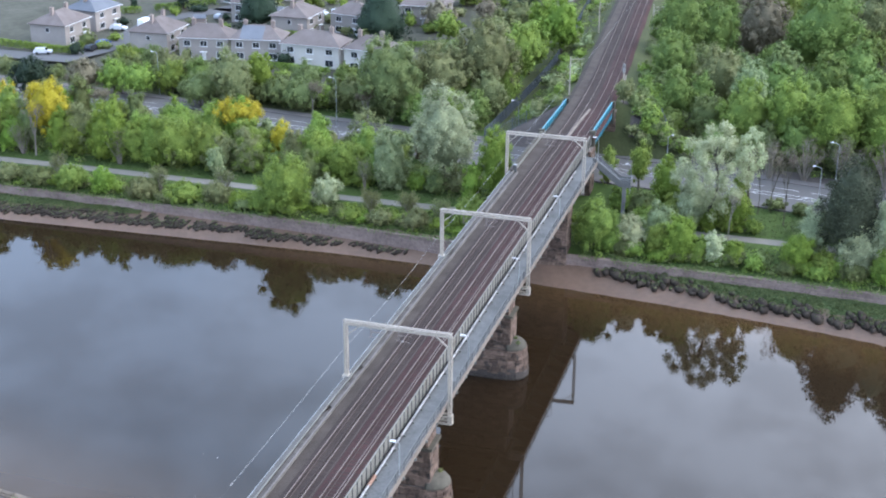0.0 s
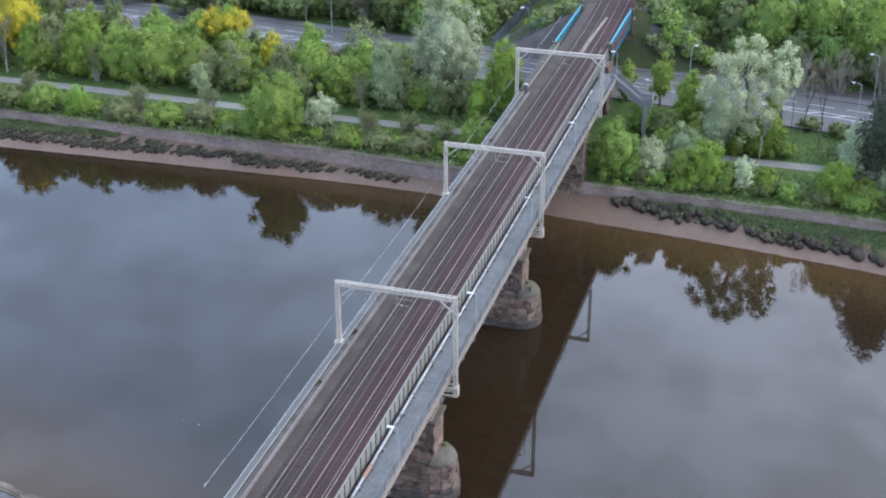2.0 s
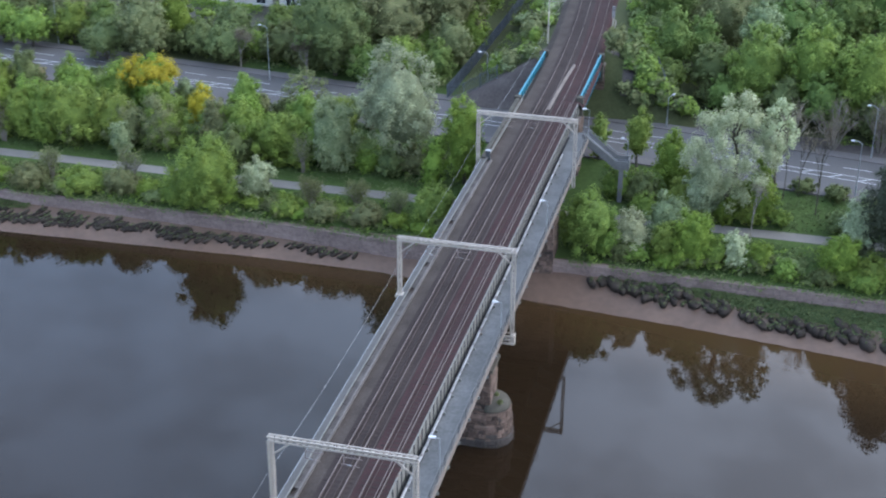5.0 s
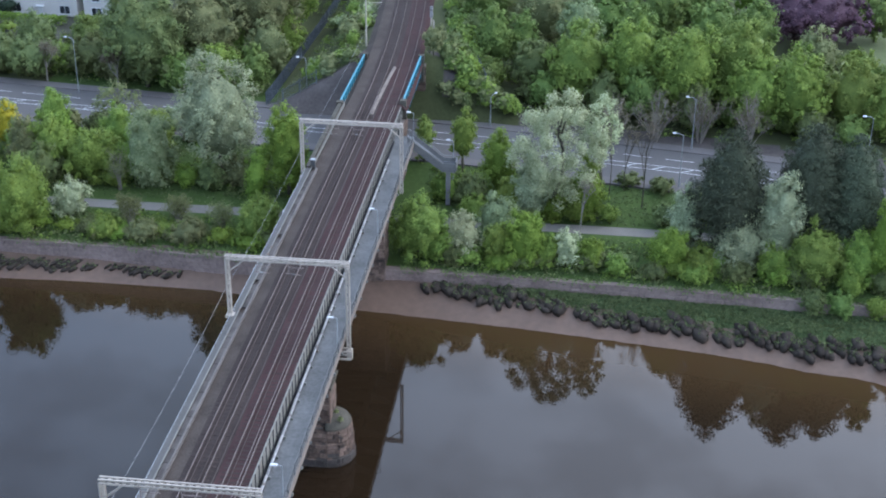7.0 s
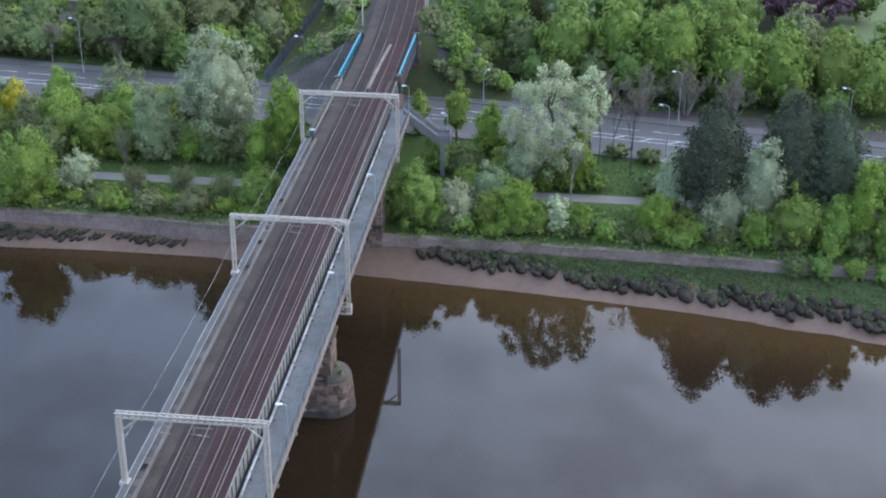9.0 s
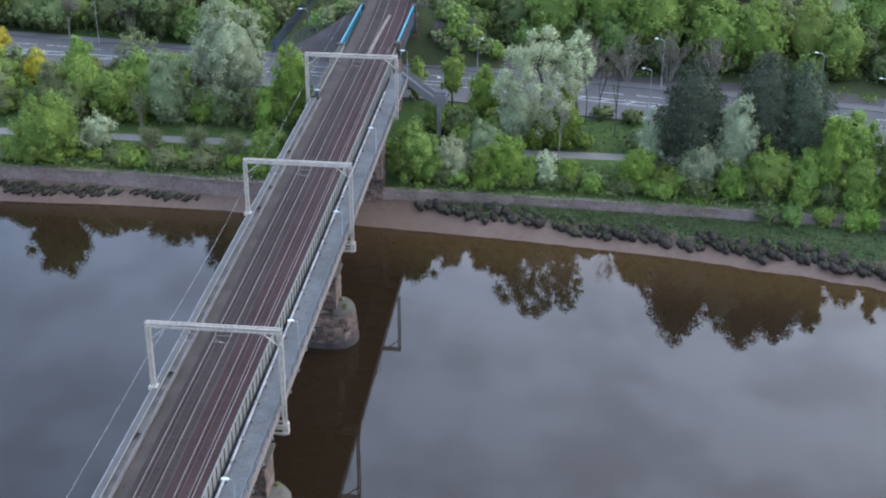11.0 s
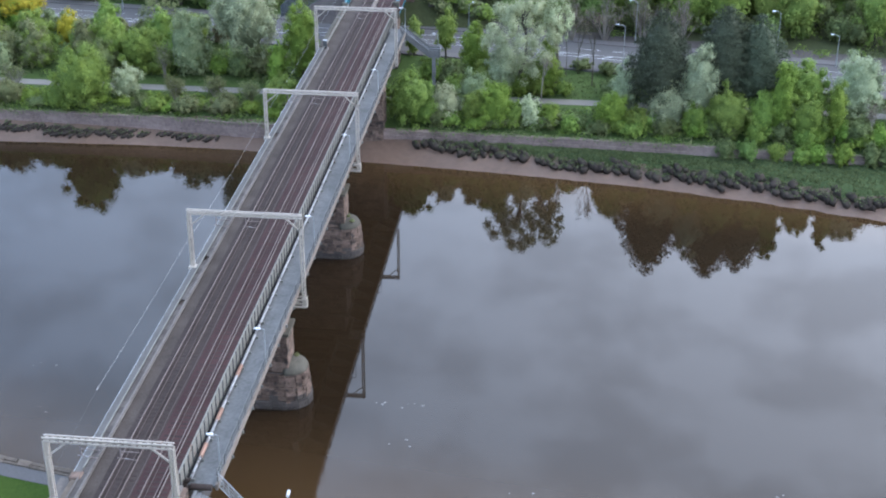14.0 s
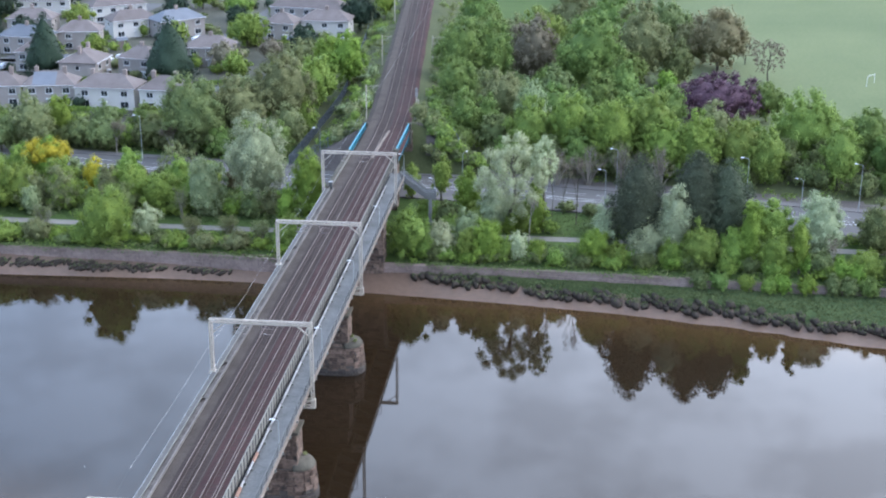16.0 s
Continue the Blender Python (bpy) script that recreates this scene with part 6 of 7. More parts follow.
for x in [*np.arange(-130, -8, 3.1), *np.arange(9, 110, 3.1)]:
    xx = x + fr.uniform(-1.2, 1.2)
    yy = wall_y(xx) + fr.uniform(1.8, 4.5)
    tone = fr.choice(("green", "olive", "dull", "bright", "olive") if x < 0 else ("green", "bright", "dull", "green"))
    tree(xx, yy, (fr.uniform(1.3, 2.5) if x < 0 else fr.uniform(2.2, 3.4)) + (0.8 if x > 45 else 0), fr.uniform(1.7, 2.6), tone, {"green": "dark green scrub above the river wall", "bright": "fresh green scrub above the river wall", "dull": "dull green scrub above the river wall", "olive": "olive scrub above the river wall"}[tone], 0.0, name="shrub", group="bank shrubs")
for x in [*np.arange(24, 100, 6.5), *np.arange(30, 78, 7.0)]:
    xx, yy = x + fr.uniform(-2, 2), road_y(x) + (27 if x % 7 else 38) + fr.uniform(-3, 4)
    tone = fr.choice(("deep", "dull", "lime"))
    tree(xx, yy, fr.uniform(7.0, 9.5), fr.uniform(3.4, 4.4), tone, {"deep": "green tree inside the wood", "dull": "dark green tree inside the wood", "lime": "lime-green tree inside the wood"}[tone], 0.02, group="woodland trees")
for x in np.arange(14, 112, 5.0):
    xx, yy = x + fr.uniform(-1.5, 1.5), road_y(x) + 17.5 + fr.uniform(-1.5, 2)
    tone = fr.choice(("deep", "dull", "dull"))
    tree(xx, yy, fr.uniform(3.6, 5.6), fr.uniform(2.4, 3.4), tone, {"deep": "green understorey shrub of the wood edge", "dull": "dark green understorey shrub of the wood edge"}[tone], 0.0, name="shrub", group="woodland shrubs")
for x in np.arange(-150, -26, 5.0):
    for k in range(1 if x < -112 else 2):
        xx, yy = x + fr.uniform(-1.5, 1.5), road_y(x) + (12.5 if x < -112 else 13.5, 21)[k] + fr.uniform(-1.5, 1.5)
        tone = fr.choice(("green", "dull", "olive", "dull"))
        tree(xx, yy, fr.uniform(5.0, 7.5) * (0.5 if x < -112 else (0.4 if k else 0.85) if -95 < x < -46 else 1.0), fr.uniform(3.0, 4.2) * (0.7 if x < -112 else 1.0), tone, {"green": "green tree in the roadside screen", "dull": "dull green tree in the roadside screen", "olive": "olive tree in the roadside screen"}[tone], 0.02, group="roadside trees")

for x, y, h, r, tone in ((-25.5, 126.5, 8.0, 3.4, "deep"), (-30.5, 126.0, 9.0, 3.8, "green"), (-37.5, 124.8, 8.0, 3.6, "deep"), (-24.5, 133.5, 10.5, 3.8, "olive"), (-27.5, 146.5, 11.5, 4.2, "deep"), (-22.8, 141.0, 9.5, 3.0, "green"),
                         (-47.5, 134.0, 11.0, 4.4, "deep"), (-56.0, 136.5, 8.5, 4.4, "deep"), (-66.0, 138.0, 7.5, 4.4, "dull"), (-80.0, 133.0, 7.5, 4.2, "deep"), (-89.0, 133.5, 8.0, 4.2, "deep")):
    tree(x, y, h, r, tone, {"deep": "deep green tree of the roadside screen", "green": "green tree of the roadside screen", "olive": "olive tree of the roadside screen", "dull": "dull green tree of the roadside screen"}[tone], 0.03, group="roadside trees")
for x in np.arange(58, 112, 3.4):
    xx = x + fr.uniform(-1.2, 1.2)
    tone = fr.choice(("green", "deep", "dull", "bright"))
    tree(xx, wall_y(xx) - 0.35, fr.uniform(2.4, 3.6) + (0.7 if xx > 62 else 0), fr.uniform(1.2, 1.9), tone, {"green": "green bush leaning on the river wall", "deep": "deep green bush leaning on the river wall", "dull": "dull green bush leaning on the river wall", "bright": "fresh green bush leaning on the river wall"}[tone], 0.0, name="shrub", group="wall bushes")

for k in range(120):
    yy = fr.uniform(121.5, 250) if k < 46 else fr.uniform(119.5, 150) if k < 80 else fr.uniform(122.5, 148)
    side = fr.choice((-1, 1)) if k < 80 else 1
    xx = mid_x(yy) + side * fr.uniform(7.0, 15 if side < 0 else 12)
    tone = fr.choice(("green", "green", "dull", "pale", "olive") if side < 0 else ("green", "deep", "dull"))
    tree(xx, yy, fr.uniform(1.6, 3.6), fr.uniform(1.3, 2.4), tone, {"deep": "deep green scrub on the railway embankment", "green": "green scrub on the railway embankment", "dull": "dull green scrub on the railway embankment", "pale": "pale scrub on the railway embankment", "olive": "olive scrub on the railway embankment"}[tone], 0.0, name="shrub", group="embankment shrubs")

for k in range(50):
    xx, yy = (fr.uniform(8.0, 17), fr.uniform(118.0, 120.2)) if k > 25 else (fr.uniform(6.0, 14), fr.uniform(119.2, 126) if k % 2 else fr.uniform(122, 131))
    tone = fr.choice(("green", "dull", "olive"))
    tree(xx, yy, fr.uniform(1.6, 3.0), fr.uniform(1.2, 1.9), tone, {"deep": "deep green scrub on the railway embankment", "green": "green scrub on the railway embankment", "dull": "dull green scrub on the railway embankment", "olive": "olive scrub on the railway embankment"}[tone], 0.0, name="shrub", group="embankment shrubs")
for k in range(190):
    xx, yy = fr.uniform(-150, -32), fr.uniform(146, 300)
    tone = fr.choice(("green", "dull", "dark", "olive"))
    tree(xx, yy, fr.uniform(1.6, 4.6), fr.uniform(1.4, 3.0), tone, {"green": "green shrub in a house garden", "dull": "dull green shrub in a house garden", "dark": "dark evergreen shrub in a house garden", "olive": "olive shrub in a house garden"}[tone], 0.0, 0.8, name="shrub", group="garden shrubs", z=8.0)

for group, lots in SCRUB.items():
    tones = sorted({t for t, _ in lots})
    me = quads("scrub", np.concatenate([q for _, q in lots]), LEAF[tones[0]])
    for t in tones[1:]:
        me.materials.append(LEAF[t])
    me.polygons.foreach_set("material_index", np.concatenate([np.full(len(q), tones.index(t), np.int32) for t, q in lots]))
    tagged(new("scrub", me), "mixed green scrub on the railway embankment" if group[0] == "e" else "mixed green shrubs in the house gardens", "scrub", "", "stuff")

# undergrowth of the banks and the embankment
def undergrowth(name, label, tone, spots, size):
    rng = np.random.default_rng(len(spots))
    out = []
    for x, y, r, h, n in spots:
        z = ground_z(x, y)
        v = rng.normal(size=(n, 3))
        v[:, 2] = abs(v[:, 2])
        v /= np.linalg.norm(v, axis=1, keepdims=True)
        p = v * rng.uniform(0.55, 1.0, (n, 1)) * (r, r, h) + (x, y, z - 0.1)
        out.append(leaf_quads(rng, p, v + 0.6 * rng.normal(size=(n, 3)), size))
    ob = new(name, quads(name, np.concatenate(out), LEAF[tone]))
    tagged(ob, label, "undergrowth", "", "stuff")


rnd = random.Random(5)
spots = {"green": [], "olive": [], "dull": [], "reed": []}
for _ in range(1500):
    x = rnd.uniform(-150, 130)
    y = wall_y(x) + rnd.uniform(0.9, 81.5 - wall_y(x)) if rnd.random() < 0.55 else rnd.uniform(88, road_y(x) - 9)
    if -6.5 < x < 7 and y < 100:
        continue
    if 30 < x < 44 and y > 86:
        continue
    if -34 < x < -24 and 86 < y < 91:
        continue
    spots[rnd.choice(("green", "olive", "dull", "green"))].append((x, y, rnd.uniform(0.8, 1.7), rnd.uniform(0.5, 1.6), 42))
for _ in range(420):
    y = rnd.uniform(121, 300)
    side = rnd.choice((-1, 1))
    d = rnd.uniform(6.2, 17)
    x = mid_x(y) + side * d
    spots[rnd.choice(("green", "olive", "dull"))].append((x, y, rnd.uniform(0.8, 2.0), rnd.uniform(0.5, 1.8), 60))
for _ in range(260):
    x = rnd.uniform(5, 110)
    y = rnd.uniform(road_y(x) + 11, 150)
    spots[rnd.choice(("green", "dull"))].append((x, y, rnd.uniform(1.0, 2.2), rnd.uniform(0.8, 2.2), 60))
for _ in range(260):
    x = rnd.uniform(-150, -22)
    y = rnd.uniform(road_y(x) + 10.5, 143)
    spots[rnd.choice(("green", "dull", "olive"))].append((x, y, rnd.uniform(1.0, 2.4), rnd.uniform(1.0, 2.6), 45))
for tone in ("green", "olive", "dull"):
    undergrowth("undergrowth", {"green": "green", "olive": "olive", "dull": "dull green"}[tone] + " bramble undergrowth on the banks", tone, spots[tone], 0.34)


def rough_grass():
    rng = np.random.default_rng(41)
    n = 36000
    x = rng.uniform(-135, 115, n)
    u = rng.uniform(0, 1, n)
    lo, hi = np.full(n, 86.6), np.array([road_y(a) - 8.8 for a in x])
    y = lo + (hi - lo) * u
    k = rng.uniform(0, 1, n) < 0.42
    w = np.array([wall_y(a) + 0.9 for a in x])
    y = np.where(k, w + (82.6 - w) * u, y)
    keep = ~((x > -6.5) & (x < 6.5))
    x, y = x[keep], y[keep]
    z = np.array([ground_z(a, b) for a, b in zip(x, y)]) + rng.uniform(0.05, 0.25, len(x))
    nrm = rng.normal(size=(len(x), 3)) + (0, -0.4, 0.6)
    tagged(new("rough_grass", quads("rough_grass", leaf_quads(rng, np.stack([x, y, z], 1), nrm, 0.28), LEAF["reed"])), "long rough green grass on the bank", "grass", "", "stuff")


rough_grass()


def wall_fringe():
    """Grass and weeds that hang over the coping of the river wall."""
    rng = np.random.default_rng(61)
    out = []
    for x in np.arange(-134, 125, 0.22):
        k = noise.noise(Vector((x * 0.35, 1.0, 4.0))) + 0.5 * noise.noise(Vector((x * 1.3, 2.0, 4.0)))
        if -7 < x < 6 or k < -0.25:
            continue
        n = int(5 + 9 * (k + 0.25))
        y = wall_y(x) + rng.uniform(-0.22, 0.7, n)
        z = 3.55 + rng.uniform(-0.1, 0.4, n) - np.where(y < wall_y(x) - 0.05, rng.uniform(0.1, 0.9, n) * (k + 0.35), 0)
        out.append(leaf_quads(rng, np.stack([x + rng.uniform(-0.3, 0.3, n), y, z], 1), rng.normal(size=(n, 3)) + (0, -0.6, 0.5), 0.32))
    tagged(new("wall_fringe", quads("wall_fringe", np.concatenate(out), LEAF["dull"])), "grass and weeds hanging over the river wall", "grass", "", "stuff")


wall_fringe()


# marsh edge: dark eroded clods with grass tops
def clods():
    g, tops = Geo(), []
    r = random.Random(11)
    for x in np.arange(-130, 130, 0.36):
        if -12 < x < 9:
            continue
        for k in range(3):
            if r.random() < (0.42 if x > 0 else 0.12) + (0.6 if x > 0 else 0.4) * max(0.0, noise.noise(Vector((x * 0.2, k * 1.5, 5)))) + 0.16 * k:
                continue
            y = edge_y(x) + 2.3 + (0.75 * taper(x) if x > 0 else 0.0) + k * 0.75 + r.uniform(-0.4, 0.4) + 1.1 * noise.noise(Vector((x * 0.14, 0, 2)))
            if y > wall_y(x) - 0.7 or -22 < x < 0:
                continue
            z = ground_z(x, y)
            a, h = (r.uniform(0.22, 0.78), r.uniform(0.3, 0.85)) if x > 0 else (r.uniform(0.16, 0.36), r.uniform(0.1, 0.34))
            n, ph, st, sk = 7, r.uniform(0, 6), r.uniform(1.2, 2.3) * (1.0 if x > 0 else 1.5), r.uniform(-0.6, 0.2) if x > 0 else r.uniform(0.1, 0.9)
            rings = []
            for zz, k2 in ((-0.3, 0.9), (h * 0.55, 1.1), (h, 0.66)):
                ring = []
                for i in range(n):
                    dx, dy = a * k2 * math.cos(ph + 6.283 * i / n) * r.uniform(0.75, 1.25), a * st * k2 * math.sin(ph + 6.283 * i / n) * r.uniform(0.75, 1.25)
                    ring.append((x + dx + sk * dy, y + dy, z + zz * r.uniform(0.85, 1.15)))
                rings.append(ring)
            g.loft(rings)
            tops.append((x, y, a, h, z))
    ob = single("marsh_clods", g, CLOD, "dark eroded clods along the marsh edge", "marsh", kind="stuff", smooth=True)
    rng = np.random.default_rng(3)
    out = []
    for x, y, a, h, z in tops:
        n = 15 if x > 0 else 5
        p = np.stack([x + rng.normal(size=n) * a * 0.6, y + rng.normal(size=n) * a * 0.9, z + h + rng.uniform(-0.05, 0.2, n)], 1)
        out.append(leaf_quads(rng, p, rng.normal(size=(n, 3)) + (0, 0, 0.5), 0.3))
    for _ in range(11000):
        x = rng.uniform(8, 130) if rng.random() < 0.75 else rng.uniform(-135, -72)
        lo, hi = edge_y(x) + 3.2 + 1.1 * noise.noise(Vector((x * 0.14, 0, 2))) + taper(x), wall_y(x) - 0.3
        if hi - lo < 0.5:
            continue
        y = rng.uniform(lo, hi)
        p = np.array([[x, y, ground_z(x, y) + 0.15]]) + rng.normal(size=(4, 3)) * (0.3, 0.3, 0.05)
        out.append(leaf_quads(rng, p, rng.normal(size=(4, 3)) * (1, 1, 0.6) + (0, -0.2, 0.7), 0.27))
    tagged(new("marsh_grass", quads("marsh_grass", np.concatenate(out), LEAF["reed"])), "dull green saltmarsh grass above the mud", "grass", "", "stuff")


clods()


# ---- street lamps ----
def street_lamp(x, y, z, h, turn, label, arm=1.1):
    t = thing("street_lamp", (x, y, z), label, "street lamp", "street lamps", turn)
    part("pole", Geo().tube((0, 0, 0), (0, 0, 1.6), 0.12, 0.12, 8).tube((0, 0, 1.6), (0, 0, h - 0.3), 0.07, 0.052, 8), POLE, t)
    part("arm", Geo().tube((0, 0, h - 0.3), (arm * 0.5, 0, h), 0.05, 0.045, 6).tube((arm * 0.5, 0, h), (arm, 0, h + 0.05), 0.045, 0.04, 6), POLE, t)
    part("head", Geo().loft([[(arm - 0.1, -0.16, h - 0.02), (arm + 0.42, -0.14, h + 0.02), (arm + 0.42, 0.14, h + 0.02), (arm - 0.1, 0.16, h - 0.02)],
                             [(arm - 0.05, -0.1, h + 0.16), (arm + 0.36, -0.08, h + 0.14), (arm + 0.36, 0.08, h + 0.14), (arm - 0.05, 0.1, h + 0.16)]]), WHITE, t, "pale lamp head")
    return t


LAMP = "tall grey street lamp beside the road"
for x, y, h, turn in ((-52.9, 121.2, 9.3, 180), (-96, 129, 9.5, 180), (43.9, 111.5, 8.0, 180), (41.5, 97.0, 8.0, 180), (67.8, 104.5, 9.0, 180), (77.8, 103.5, 5.6, 180), (13.7, 116.5, 4.9, 60), (88, 102.5, 9.0, 180), (-15.9, 122.3, 7.6, 200), (-140, 133, 9.3, 180)):
    street_lamp(x, y, ROAD_Z + 0.1, h, turn, LAMP)
street_lamp(10.2, 96.0, 6.2, 6.0, 180, "grey street lamp near the stair", 0.6)


# ---- fences beside the railway ----
def palisade(pts, h, label):
    f = thing("palisade_fence", (*pts[0], ground_z(*pts[0])), label, "fence", "railway fences")
    bx, by, bz = pts[0][0], pts[0][1], ground_z(*pts[0])
    pales, rails = Geo(), Geo()
    post = Geo().box(-0.06, 0.06, -0.06, 0.06, -0.3, h).mesh("post", FENCE)
    for (xa, ya), (xb, yb) in zip(pts, pts[1:]):
        L = math.hypot(xb - xa, yb - ya)
        n = max(1, round(L / 2.75))
        for i in range(n):
            p, q = [(xa + (xb - xa) * (i + k) / n, ya + (yb - ya) * (i + k) / n) for k in (0, 1)]
            zp, zq = ground_z(*p), ground_z(*q)
            part("post", post, None, f).location = (p[0] - bx, p[1] - by, zp - bz)
            for dz in (0.35, h - 0.4):
                rails.bar((p[0] - bx, p[1] - by, zp - bz + dz), (q[0] - bx, q[1] - by, zq - bz + dz), 0.05, 0.08)
            for k in range(16):
                u = (k + 0.5) / 16
                x, y, z = p[0] + (q[0] - p[0]) * u - bx, p[1] + (q[1] - p[1]) * u - by, zp + (zq - zp) * u - bz
                pales.bar((x, y, z + 0.05), (x, y, z + h), 0.1, 0.02, (xb - xa, yb - ya, 0))
    part("pale_infill", pales, FENCE, f, kind="stuff")
    part("cross_rail", rails, FENCE, f)


palisade([(-14, 120.8), (-22, 120.2), (-20.5, 140), (-18.8, 164), (-19.5, 186), (-25.5, 251)], 2.4, "dark grey steel palisade fence along the railway land")
palisade([(12.5, 122.0), (10.5, 128), (7.2, 148), (6.5, 175)], 2.4, "dark grey steel palisade fence at the embankment foot")


# ---- houses ----
def hip_roof(w, d, z0, rise, over, hip):
    a, b = w / 2 + over, d / 2 + over
    ridge = max(0.4, w / 2 - hip)
    pts = [(-a, -b, z0), (a, -b, z0), (a, b, z0), (-a, b, z0), (-ridge, 0, z0 + rise), (ridge, 0, z0 + rise), (-a, -b, z0 - 0.18), (a, -b, z0 - 0.18), (a, b, z0 - 0.18), (-a, b, z0 - 0.18)]
    return Geo().add(pts, [(0, 1, 5, 4), (2, 3, 4, 5), (1, 2, 5), (3, 0, 4), (6, 7, 1, 0), (7, 8, 2, 1), (8, 9, 3, 2), (9, 6, 0, 3), (9, 8, 7, 6)])


def house(x0, y0, x1, y1, d, wall, roof, label, eaves=5.0, rise=2.6, hip=3.6, solar=False, chimneys=2):
    """A two-storey house on its front line, set back behind it by its depth."""
    w = math.hypot(x1 - x0, y1 - y0)
    rz = math.degrees(math.atan2(y1 - y0, x1 - x0))
    a = radians(rz)
    cx, cy = (x0 + x1) / 2 - math.sin(a) * d / 2, (y0 + y1) / 2 + math.cos(a) * d / 2
    h = thing("house", (cx, cy, 8.0), label, "house", "houses", rz)
    part("wall", Geo().box(-w / 2, w / 2, -d / 2, d / 2, -1.2, eaves), wall, h)
    part("roof", hip_roof(w, d, eaves + 0.1, rise, 0.45, hip), roof, h)
    for i in range(chimneys):
        cxx = (-0.5 + i) * (w * 0.55) if chimneys > 1 else 0.0
        c = part("chimney", Geo().box(cxx - 0.45, cxx + 0.45, -0.35, 0.35, eaves + rise - 0.9, eaves + rise + 1.0).box(cxx - 0.52, cxx + 0.52, -0.42, 0.42, eaves + rise + 0.9, eaves + rise + 1.05), BRICK, h, "brick chimney stack")
        part("chimney_pot", Geo().tube((cxx, 0, eaves + rise + 1.05), (cxx, 0, eaves + rise + 1.45), 0.14, 0.11, 8), BRICK, c)
    bays = max(2, round(w / 4.6))

    def window(side, u, z, ww, hh):
        y = side * (d / 2)
        s = side
        win = part("window", Geo().box(u - ww / 2 - 0.09, u + ww / 2 + 0.09, min(y, y + s * 0.06), max(y, y + s * 0.06), z - 0.09, z + hh + 0.09), FRAMEW, h)
        for i in (-1, 1):
            p0, p1 = (u - ww / 2 + 0.03, u - 0.04) if i < 0 else (u + 0.04, u + ww / 2 - 0.03)
            part("pane", Geo().box(p0, p1, min(y + s * 0.05, y + s * 0.075), max(y + s * 0.05, y + s * 0.075), z, z + hh), GLASS, win)
        part("sill", Geo().box(u - ww / 2 - 0.15, u + ww / 2 + 0.15, min(y, y + s * 0.18), max(y, y + s * 0.18), z - 0.2, z - 0.09), FRAMEW, win)

    for side in (-1, 1):
        for k in range(bays):
            u = -w / 2 + w * (k + 0.5) / bays
            window(side, u, 3.2, 1.5, 1.15)
            if k % 2 == 0 or side > 0:
                window(side, u, 0.55, 1.9, 1.35)
            else:
                y = side * d / 2
                dr = part("door", Geo().box(u - 0.45, u + 0.45, min(y, y + side * 0.07), max(y, y + side * 0.07), -0.5, 1.6), FRAMEW, h)
                part("canopy", Geo().box(u - 0.8, u + 0.8, min(y, y + side * 0.8), max(y, y + side * 0.8), 1.8, 1.95), FRAMEW, h)
    for sx in (-1, 1):
        xx = sx * w / 2
        part("side_window", Geo().box(min(xx, xx + sx * 0.06), max(xx, xx + sx * 0.06), -0.5, 0.5, 3.2, 4.3), FRAMEW, h)
        part("side_pane", Geo().box(min(xx + sx * 0.05, xx + sx * 0.075), max(xx + sx * 0.05, xx + sx * 0.075), -0.42, 0.42, 3.28, 4.22), GLASS, h)
    for s in (-1, 1):
        part("gutter", Geo().bar((-w / 2 - 0.45, s * (d / 2 + 0.5), eaves + 0.02), (w / 2 + 0.45, s * (d / 2 + 0.5), eaves + 0.02), 0.12, 0.12), FRAMEW, h)
    if solar:
        n = Vector((0, -rise, d / 2 + 0.45)).normalized()
        sl = Vector((0, d / 2 + 0.45, rise)).normalized()
        base = Vector((-w * 0.10, -d / 2 - 0.45, eaves + 0.1))
        o, e = base + Vector((-2.6, -0.04, 0.07)) + sl * 0.1, Vector((5.4, 0, 0))
        part("slate_patch", Geo().add([o, o + e, o + e + sl * 4.6, o + sl * 4.6], [(0, 1, 2, 3)]), SLATE, h, "newer grey-blue slates")
    return h


GREYH, WHITEH = "grey pebbledash two-storey house with a hipped tile roof", "white-rendered two-storey house with a hipped tile roof"
for x0, y0, x1, y1, d, white, slate, solar in (
    (-134.6, 156.4, -134.4, 167.6, 9.5, 0, 0, 0), (-136, 173, -134.6, 183, 9, 0, 1, 0), (-108.2, 156.8, -108.4, 167.5, 9.5, 0, 0, 0), (-104, 154.5, -92.5, 156.5, 8, 0, 0, 0), (-92, 156.8, -80.5, 158.8, 8, 0, 0, 1),
    (-79.6, 156.6, -65.6, 156.4, 8, 1, 0, 0), (-64.2, 156.2, -54.4, 155.6, 8, 1, 0, 0), (-83.6, 182.5, -83.3, 193, 9.5, 0, 0, 0)):
    house(x0, y0, x1, y1, d, RENDER_WHITE if white else RENDER_GREY, SLATE if slate else ROOF, (WHITEH if white else GREYH) + (", partly re-slated" if solar else ""), solar=bool(solar))
